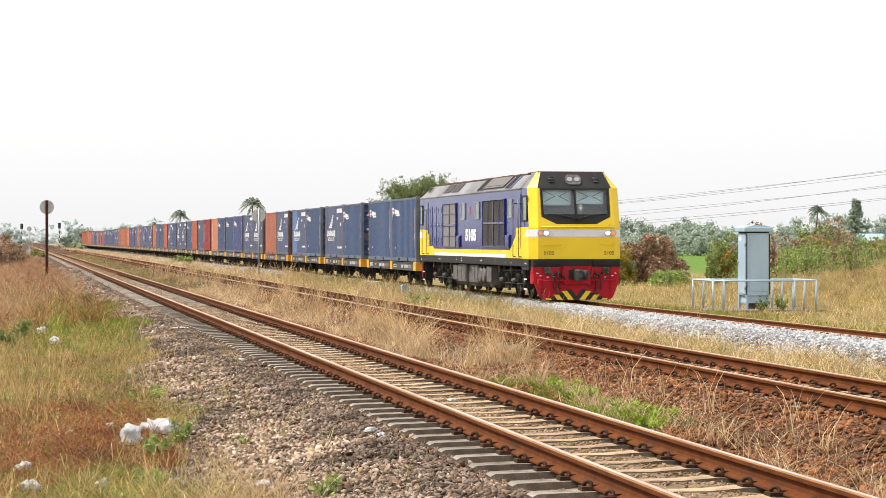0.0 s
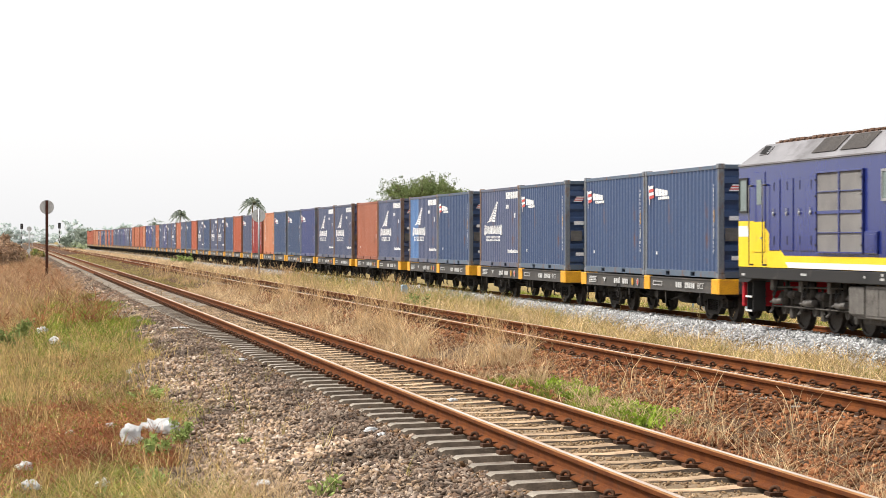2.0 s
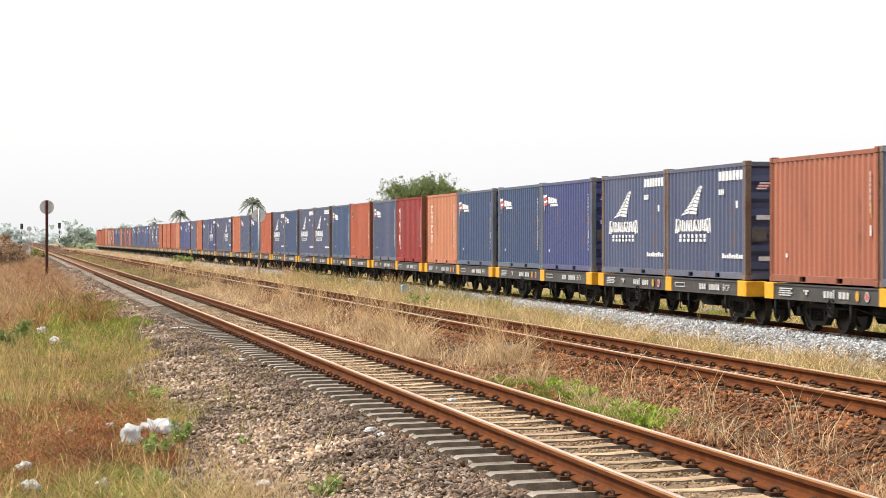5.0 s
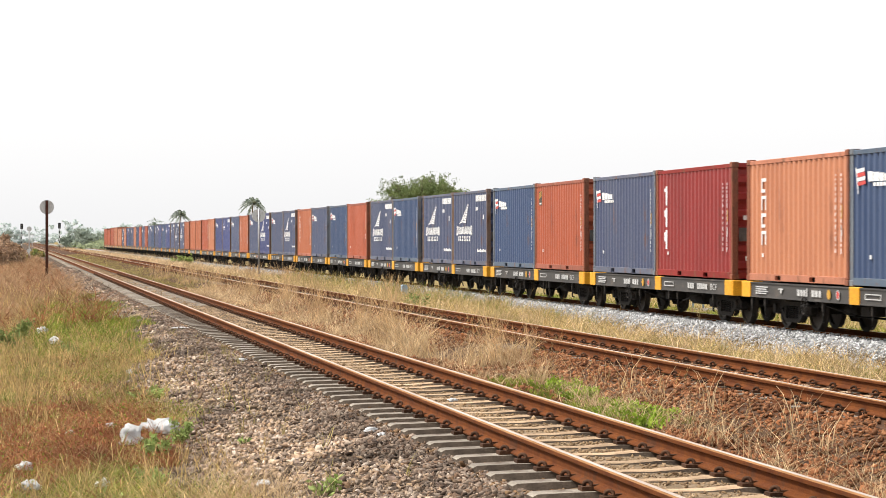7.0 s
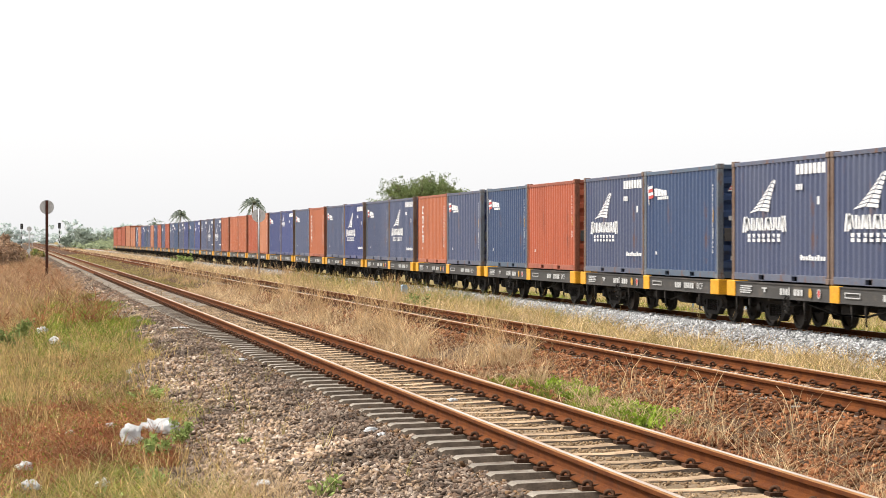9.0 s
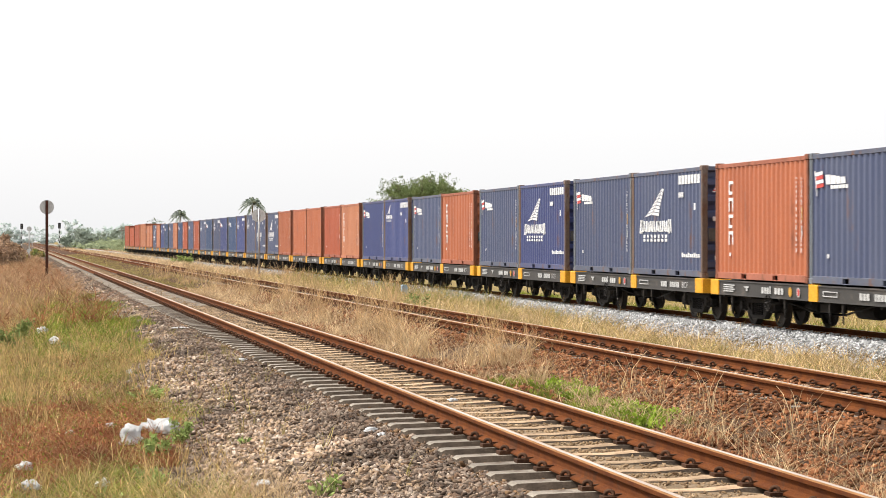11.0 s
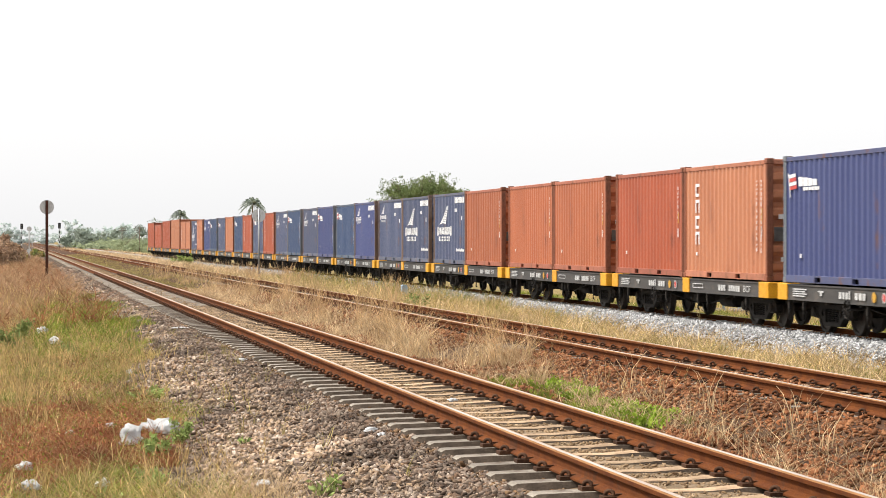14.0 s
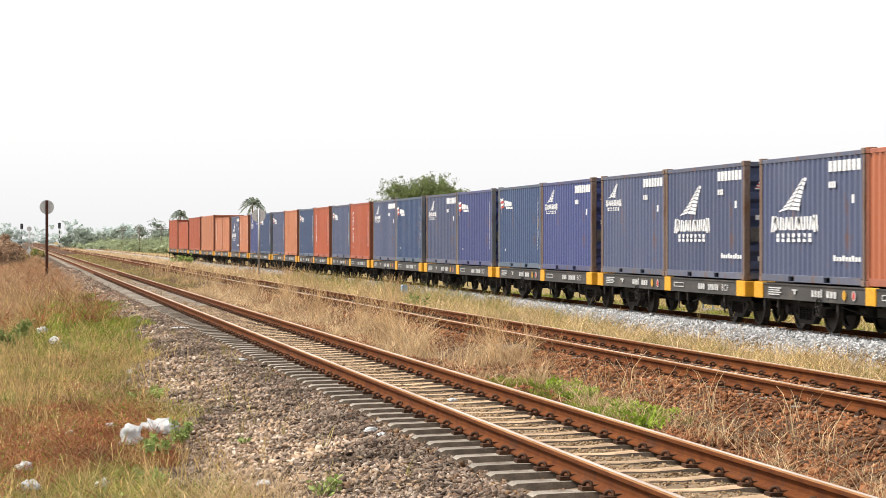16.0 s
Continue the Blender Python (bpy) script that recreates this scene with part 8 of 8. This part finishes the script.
palm(131.9, 361.8, 7.4, 43, 2.3, "coconut palm in the far tree line")
palm(84.0, 425.0, 5.0, 44, 2.3, "coconut palm in the far tree line")


def bush(x, y, rx, ry, h, seed, mats, label, leaf=0.09, n=2600, name="bush"):
    """A mound of leaves over twigs: clumps of uneven size, the material changing from side to side."""
    leaf, n = leaf * 1.12, int(n * 3.6)
    rng = np.random.RandomState(seed)
    ob = thing(name, label, "bush", m=Matrix.Translation((x, y, gz(x, y))))
    bm = bmesh.new()
    groups = [[] for _ in mats]
    size = 0.34 * min(rx, 1.5)
    for k in range(30):
        a, rr = 2.39996 * k + rng.uniform(-0.3, 0.3), math.sqrt((k + 0.5) / 30) * 0.9
        px, py = rx * rr * math.cos(a), ry * rr * math.sin(a)
        top = h * (1 - 0.5 * rr ** 2.2) * rng.uniform(0.72, 1.04)
        tube(bm, (px * 0.4, py * 0.4, -0.1), (px, py, top * 0.8), 0.03, 0.01, 5)
        tube(bm, (px, py, top * 0.8), (px * 1.1, py * 1.1, top * 1.12), 0.012, 0.005, 4)
        for zz in np.arange(0.2, max(top - size * 0.5, 0.35), size * 1.0):
            g = rng.randint(len(mats)) if rng.random() < 0.15 else int((a % 6.2832) / 6.2832 * 1.999 * len(mats)) % len(mats)
            groups[g].append((px * (0.75 + 0.25 * zz / top) + rng.normal(0, size * 0.3), py * (0.75 + 0.25 * zz / top) + rng.normal(0, size * 0.3), zz * rng.uniform(0.85, 1.1), size * rng.uniform(0.7, 1.5)))
    part("twigs", bm, M_BARK, ob)
    tot = sum(len(g) for g in groups)
    for g, m in zip(groups, mats):
        if g:
            joined("foliage", *crown(g, rng, max(n // tot, 20), leaf), m, ob)


bush(33.7, 118.5, 2.3, 1.8, 3.1, 51, (F_VINE, F_VINE, F_VINE), "mound of dead brown vines over a bush", 0.10, 5200, "vine_bush")
bush(31.6, 116.8, 0.9, 0.9, 2.2, 52, (F_BUSH, F_GOLD), "green and golden vine edge of a dead bush", 0.09, 1500)
bush(33.0, 112.0, 1.2, 1.0, 1.15, 53, (F_LUSH, F_LUSH), "low feathery bright green shrub in the grass", 0.06, 2200)
bush(37.6, 117.0, 1.0, 1.2, 2.8, 54, (F_BUSH, F_GOLD, F_LUSH), "green bush draped in golden vines", 0.09, 2600)
bush(39.4, 117.5, 1.3, 1.2, 3.0, 55, (F_VINE, F_VINE), "mound of dead brown vines beyond the cabinet", 0.10, 2600, "vine_bush")
bush(38.4, 115.0, 1.3, 1.0, 1.3, 56, (F_LUSH, F_BUSH), "feathery green shrub beyond the cabinet", 0.06, 2000)
bush(43.5, 121.0, 2.4, 1.6, 3.0, 57, (F_LUSH, F_BUSH, F_VINE), "bright green thicket beyond the cabinet", 0.09, 4200)
bush(47.0, 126.0, 2.8, 2.0, 3.6, 58, (F_GOLD, F_VINE, F_BUSH), "dark green thicket beyond the tracks", 0.10, 4600)
bush(46.2, 121.0, 2.0, 1.4, 2.8, 59, (F_VINE, F_BUSH), "brown vine thicket among green leaves", 0.09, 3000, "vine_bush")
bush(49.5, 124.0, 2.4, 1.6, 3.1, 60, (F_GOLD, F_VINE, F_GOLD), "golden and brown vine thicket beyond the tracks", 0.09, 4200)
bush(41.6, 109.0, 1.5, 1.2, 2.2, 61, (F_BUSH, F_BUSH), "dark green shrub in the dry grass", 0.08, 2200)
bush(49.4, 113.0, 2.0, 1.6, 2.8, 62, (F_GOLD, F_LUSH, F_VINE), "green and golden shrub in the dry grass", 0.08, 3000)
bush(40.6, 112.5, 1.7, 1.2, 2.5, 68, (F_LUSH, F_LUSH), "feathery pale green shrub in the dry grass", 0.06, 3000)
bush(45.0, 114.0, 1.8, 1.2, 2.6, 69, (F_LUSH, F_BUSH), "pale green shrub before brown vines", 0.07, 3000)
bush(-2.4, 182.0, 2.6, 5.0, 2.0, 63, (F_BRUSH, F_BRUSH, F_VINE), "dry brown thicket along the far verge", 0.14, 3600, "thicket")
bush(-4.0, 240.0, 3.0, 8.0, 2.4, 64, (F_BRUSH, F_BRUSH, F_VINE), "dry brown thicket along the far verge", 0.18, 3000, "thicket")
bush(-0.9, 172.0, 1.3, 8.0, 2.5, 66, (F_BRUSH, F_BRUSH, F_VINE), "tall russet thicket along the far verge", 0.10, 5200, "thicket")
bush(0.3, 196.0, 0.9, 9.0, 1.3, 67, (F_BRUSH, F_OLIVE, F_BRUSH), "low russet scrub along the far verge", 0.10, 3000, "thicket")
bush(2.2, 232.0, 0.7, 1.0, 0.9, 65, (F_BUSH, F_OLIVE), "low green shrub beside the signal base", 0.12, 600)


def tall_tree(x, y, h, w, seed, label, material, cone=False):
    rng = np.random.RandomState(seed)
    ob = thing("tree", label, "tree", m=Matrix.Translation((x, y, gz(x, y))))
    bm = bmesh.new()
    tube(bm, (0, 0, -0.4), (0, 0, h * 0.8), w * 0.05, w * 0.015, 7)
    clumps = []
    for k in range(150):
        t = rng.uniform(0.10, 1.0)
        r = (w / 2) * ((1.15 - t) if cone else math.sqrt(max(1 - (2 * t - 1.2) ** 2, 0.05))) * rng.uniform(0.4, 1.0)
        a = rng.uniform(0, 6.28)
        e = Vector((r * math.cos(a), r * math.sin(a), h * t))
        tube(bm, (0, 0, h * t * 0.8), e, w * 0.012, w * 0.005, 4)
        clumps.append((e.x, e.y, e.z, w * rng.uniform(0.05, 0.10)))
    part("trunk", bm, M_BARK, ob)
    joined("crown", *crown(clumps, rng, 60, w * 0.032), material, ob)


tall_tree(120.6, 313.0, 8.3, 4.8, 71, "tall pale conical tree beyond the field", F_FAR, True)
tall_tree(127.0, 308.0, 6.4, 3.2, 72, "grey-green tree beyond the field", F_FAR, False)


def hearts_of(clumps, rng, start):
    """A lumpy dense heart inside every clump."""
    bm = bmesh.new()
    bmesh.ops.create_icosphere(bm, subdivisions=1, radius=1.0)
    hv, hf = np.array([q.co for q in bm.verts]), np.array([[q.index for q in g.verts] for g in bm.faces])
    bm.free()
    c = np.array(clumps)
    v = hv[None] * rng.uniform(0.2, 0.55, (len(c), len(hv), 1)) * c[:, None, 3:4] * np.array([1, 1, 0.75]) + c[:, None, :3]
    return v.reshape(-1, 3), (hf[None] + (np.arange(len(c)) * len(hv))[:, None, None] + start).reshape(-1, 3)


def far_woods(name, rows, material, seed, label, leaf, per=70):
    """A wood in the distance: many clumps of leaves with uneven tops."""
    rng = np.random.RandomState(seed)
    clumps = []
    for x0, y0, x1, y1, h, n in rows:
        for k in range(n):
            t = rng.random()
            x, y = x0 + (x1 - x0) * t + rng.normal(0, 3), y0 + (y1 - y0) * t + rng.normal(0, 4)
            hh = h * (0.55 + 0.55 * abs(math.sin(t * 9.0 + seed)) ** 0.8) * rng.uniform(0.7, 1.1)
            w = rng.uniform(1.2, 2.4)
            for j in range(5):
                clumps.append((x + rng.normal(0, w * 0.7), y + rng.normal(0, w * 0.7), -1.2 + hh * rng.uniform(0.15, 0.92), w * rng.uniform(0.6, 1.0)))
    v, f = crown(clumps, rng, per, leaf)
    hv, hf = hearts_of(clumps, rng, len(v))
    tagged(joined(name, np.concatenate([v, hv]), np.concatenate([f, hf]), material), label, "woodland", kind="stuff")


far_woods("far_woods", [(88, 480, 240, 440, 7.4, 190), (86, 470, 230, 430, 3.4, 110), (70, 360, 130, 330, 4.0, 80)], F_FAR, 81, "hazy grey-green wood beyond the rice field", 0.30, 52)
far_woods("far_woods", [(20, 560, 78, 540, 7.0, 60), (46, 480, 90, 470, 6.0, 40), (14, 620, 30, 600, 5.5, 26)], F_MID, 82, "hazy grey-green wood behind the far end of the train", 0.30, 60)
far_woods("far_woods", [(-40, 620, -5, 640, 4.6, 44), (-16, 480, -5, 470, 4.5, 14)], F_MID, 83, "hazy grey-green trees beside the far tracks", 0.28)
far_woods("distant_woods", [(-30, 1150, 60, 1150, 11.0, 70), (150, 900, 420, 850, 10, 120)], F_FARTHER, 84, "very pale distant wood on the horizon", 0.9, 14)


# a lush green made paler, with the haze over it mixed into the tone
F_SCRUB = foliage("haze_paled_green_scrub", (0.22, 0.265, 0.15), (0.34, 0.37, 0.22), 0.2, light=0.35)
far_woods("far_scrub", [(22, 560, 31, 400, 2.3, 60), (26, 480, 40, 430, 2.8, 40)], F_SCRUB, 85, "pale green scrub beside the far track", 0.2)


def far_hut():
    """A slim cabinet with its guard rail, far along the track."""
    x, y = 23.2, 640.0
    ob = thing("relay_cabinet", "pale blue relay cabinet far along the track", "electrical cabinet", m=Matrix.Translation((x, y, gz(x, y))))
    bm = bmesh.new()
    box(bm, -0.55, 0.55, -0.5, 0.5, -0.2, 2.9, 0.03)
    part("body", bm, M_CABINET, ob)
    bm = bmesh.new()
    box(bm, -0.65, 0.65, -0.6, 0.6, 2.9, 3.15, 0.03)
    part("cap", bm, M_CABINET, ob)
    for xx in (-1.9, 1.9):
        bm = bmesh.new()
        tube(bm, (xx, 0, -0.2), (xx, 0, 1.1), 0.07, seg=6)
        part("post", bm, M_CABINET, ob)
    bm = bmesh.new()
    tube(bm, (-1.9, 0, 1.1), (1.9, 0, 1.1), 0.06, seg=6)
    part("rail", bm, M_CABINET, ob)


far_hut()


def wire(bm, pts, r):
    """One unbroken four-sided wire through the points."""
    rings = []
    for p in pts:
        rings.append([bm.verts.new(p + Vector(d) * r) for d in ((1, 0, 0), (0, 0, 1), (-1, 0, 0), (0, 0, -1))])
    for a, b in zip(rings, rings[1:]):
        for i in range(4):
            bm.faces.new((a[i], a[(i + 1) % 4], b[(i + 1) % 4], b[i]))


def telegraph_poles():
    """Short line poles beside the far track with two crossarms each."""
    tops = []
    for i, (x, y) in enumerate(((23.0, 500.0), (25.2, 470.0), (28.4, 450.0), (31.5, 425.0))):
        z = gz(x, y)
        ob = thing("telegraph_pole", "dark wooden telegraph pole with two crossarms", "telegraph pole", "telegraph poles beside the far track", m=Matrix.Translation((x, y, z)))
        bm = bmesh.new()
        tube(bm, (0, 0, -0.3), (0, 0, 5.2), 0.09, 0.07, 8)
        part("mast", bm, M_BARK, ob)
        for h in (5.0, 4.5):
            bm = bmesh.new()
            box(bm, -0.9, 0.9, -0.05, 0.05, h - 0.05, h + 0.05)
            part("crossarm", bm, M_BARK, ob)
        if i == 1:
            bm = bmesh.new()
            tube(bm, (-4.6, 0, 0.0), (0, 0, 4.2), 0.05, 0.05, 6)
            part("prop", bm, M_BARK, ob)
        tops.append(Vector((x, y, z)))
    for p, q in zip(tops, tops[1:]):
        for s, h in ((-0.8, 5.1), (0.8, 5.1), (-0.8, 4.6), (0.8, 4.6)):
            bm = bmesh.new()
            a, b = p + Vector((s, 0, h)), q + Vector((s, 0, h))
            pts = [a.lerp(b, k / 8) - Vector((0, 0, 2.4 * (k / 8) * (1 - k / 8))) for k in range(9)]
            wire(bm, pts, 0.02)
            tagged(part("telegraph_wire", bm, M_GAP), "thin dark sagging telegraph wire beside the far track", "cable", "wires of the telegraph line")


telegraph_poles()


def blue_roof():
    ob = thing("farm_building", "low farm building with a pale blue metal roof", "building", m=Matrix.Translation((111.5, 284.0, -1.2)))
    bm = bmesh.new()
    box(bm, -1.4, 1.4, -3, 3, 0.0, 2.4)
    part("wall", bm, M_DISC, ob)
    bm = bmesh.new()
    prism(bm, [(-3.6, 2.3), (3.6, 2.3), (0, 3.5)], "x", -1.7, 1.7)
    part("roof", bm, surface("pale_blue_metal_roof", (0.30, 0.48, 0.58), (0.26, 0.43, 0.53), 2, 0.5), ob)


blue_roof()


def power_line():
    """Concrete poles far apart with sagging wires between them."""
    a, b = Vector((58.0, 420.0, -1.2)), Vector((78.0, 190.0, -1.1))
    heads = []
    for p, h in ((a, 7.4), (b, 9.0)):
        ob = thing("utility_pole", "grey concrete utility pole with crossarms", "utility pole", "poles of the power line", m=Matrix.Translation(p))
        bm = bmesh.new()
        tube(bm, (0, 0, -0.5), (0, 0, h), 0.16, 0.10, 8)
        part("mast", bm, M_CONCRETE, ob)
        for z in (h - 0.3, h - 1.5, h - 2.6):
            bm = bmesh.new()
            box(bm, -1.0, 1.0, -0.06, 0.06, z - 0.06, z + 0.06)
            part("crossarm", bm, M_GALV, ob)
        heads.append((p, h))
    for i, (dx, dz) in enumerate(((-0.9, -0.25), (0.9, -0.25), (0.0, 0.0), (-0.9, -1.45), (0.9, -1.45), (-0.6, -2.55), (0.6, -2.55))):
        p, q = a + Vector((dx, 0, heads[0][1] + dz)), b + Vector((dx, 0, heads[1][1] + dz))
        bm = bmesh.new()
        n = 26
        pts = []
        for k in range(n + 1):
            t = k / n
            s = p.lerp(q, t)
            s.z -= 4 * (1.1 + 0.25 * i % 0.9) * t * (1 - t)
            pts.append(s)
        wire(bm, pts, 0.013)
        ob = part("power_cable", bm, M_GAP)
        tagged(ob, "thin dark sagging power cable over the fields", "cable", "cables of the power line")


power_line()


# ---- the train's run ----
# near container first, far container second: paint and mark
WAGONS = [("blue N", "blue N"), ("blue N", "slate W"), ("blue N", "slate W"), ("slate W", "brick O"), ("slate W", "slate W"), ("violet N", "blue N"),
          ("blue N", "orange C"), ("crimson R", "slate N"), ("rust P", "blue N"), ("slate W", "slate W"), ("blue N", "slate W"), ("rust O", "blue N"),
          ("slate N", "terra C"), ("slate W", "slate N"), ("violet W", "slate N"), ("terra C", "slate N"), ("violet w", "violet N"), ("orange C", "rust O"),
          ("terra O", "terra O"), ("terra O", "slate W"), ("slate W", "slate w"), ("violet w", "blue N"), ("violet N", "slate w"), ("blue N", "slate w"),
          ("rust C", "slate N"), ("rust C", "blue N"), ("orange O", "slate N"), ("blue N", "violet w"), ("orange C", "slate W"), ("orange O", "orange C")]
FORTY = [("orange", 2.896), ("rust", 2.896), ("rust", 2.591), ("rust", 2.896)]
REARS = [100.0, 114.4, 128.4, 142.6, 156.4, 169.7]


def build_train():
    n = len(WAGONS) + len(FORTY)
    rear = REARS + [182.8 + 13.2 * (i - 7) + 0.4 * max(i - 27, 0) for i in range(7, n + 1)]
    for i in range(n):
        y1 = rear[i]
        y0 = y1 - 12.19
        wagon(y0 - 0.12, y1 + 0.12, i, i % 3)
        if i < len(WAGONS):
            for k, spec in enumerate(WAGONS[i]):
                paint, mark = spec.split()
                container(paint, mark, (y0 + CL / 2) if k == 0 else (y1 - CL / 2), patch=(i == 2 and k == 1))
        else:
            paint, H = FORTY[i - len(WAGONS)]
            container(paint, "O", (y0 + y1) / 2, 12.19, H)


build_train()


def run(t):
    """Metres covered after t seconds: the train slows very slightly; its picture advances in steps of 1/25 s."""
    t = math.floor(t * 25 + 1e-6) / 25
    return SPEED * t - 0.017 * t * t


def motions():
    """The whole train runs along its track, its wheels rolling."""
    steps = [0.5 * k for k in range(33)]
    for ob, y in MOVING:
        m = ob.matrix_basis.copy()
        walk(ob, [(t, Matrix.Translation((0, -run(t), 0)) @ m) for t in steps])
    for ob, y in MOVING:
        for axle in [q for q in ob.children_recursive if q.name.startswith("wheelset")]:
            m = axle.matrix_basis.copy()
            r = axle.matrix_basis.translation.z
            walk(axle, [(k / FPS, m @ Matrix.Rotation(SPEED * k / FPS / r, 4, "X")) for k in range(16 * FPS + 1)])


motions()
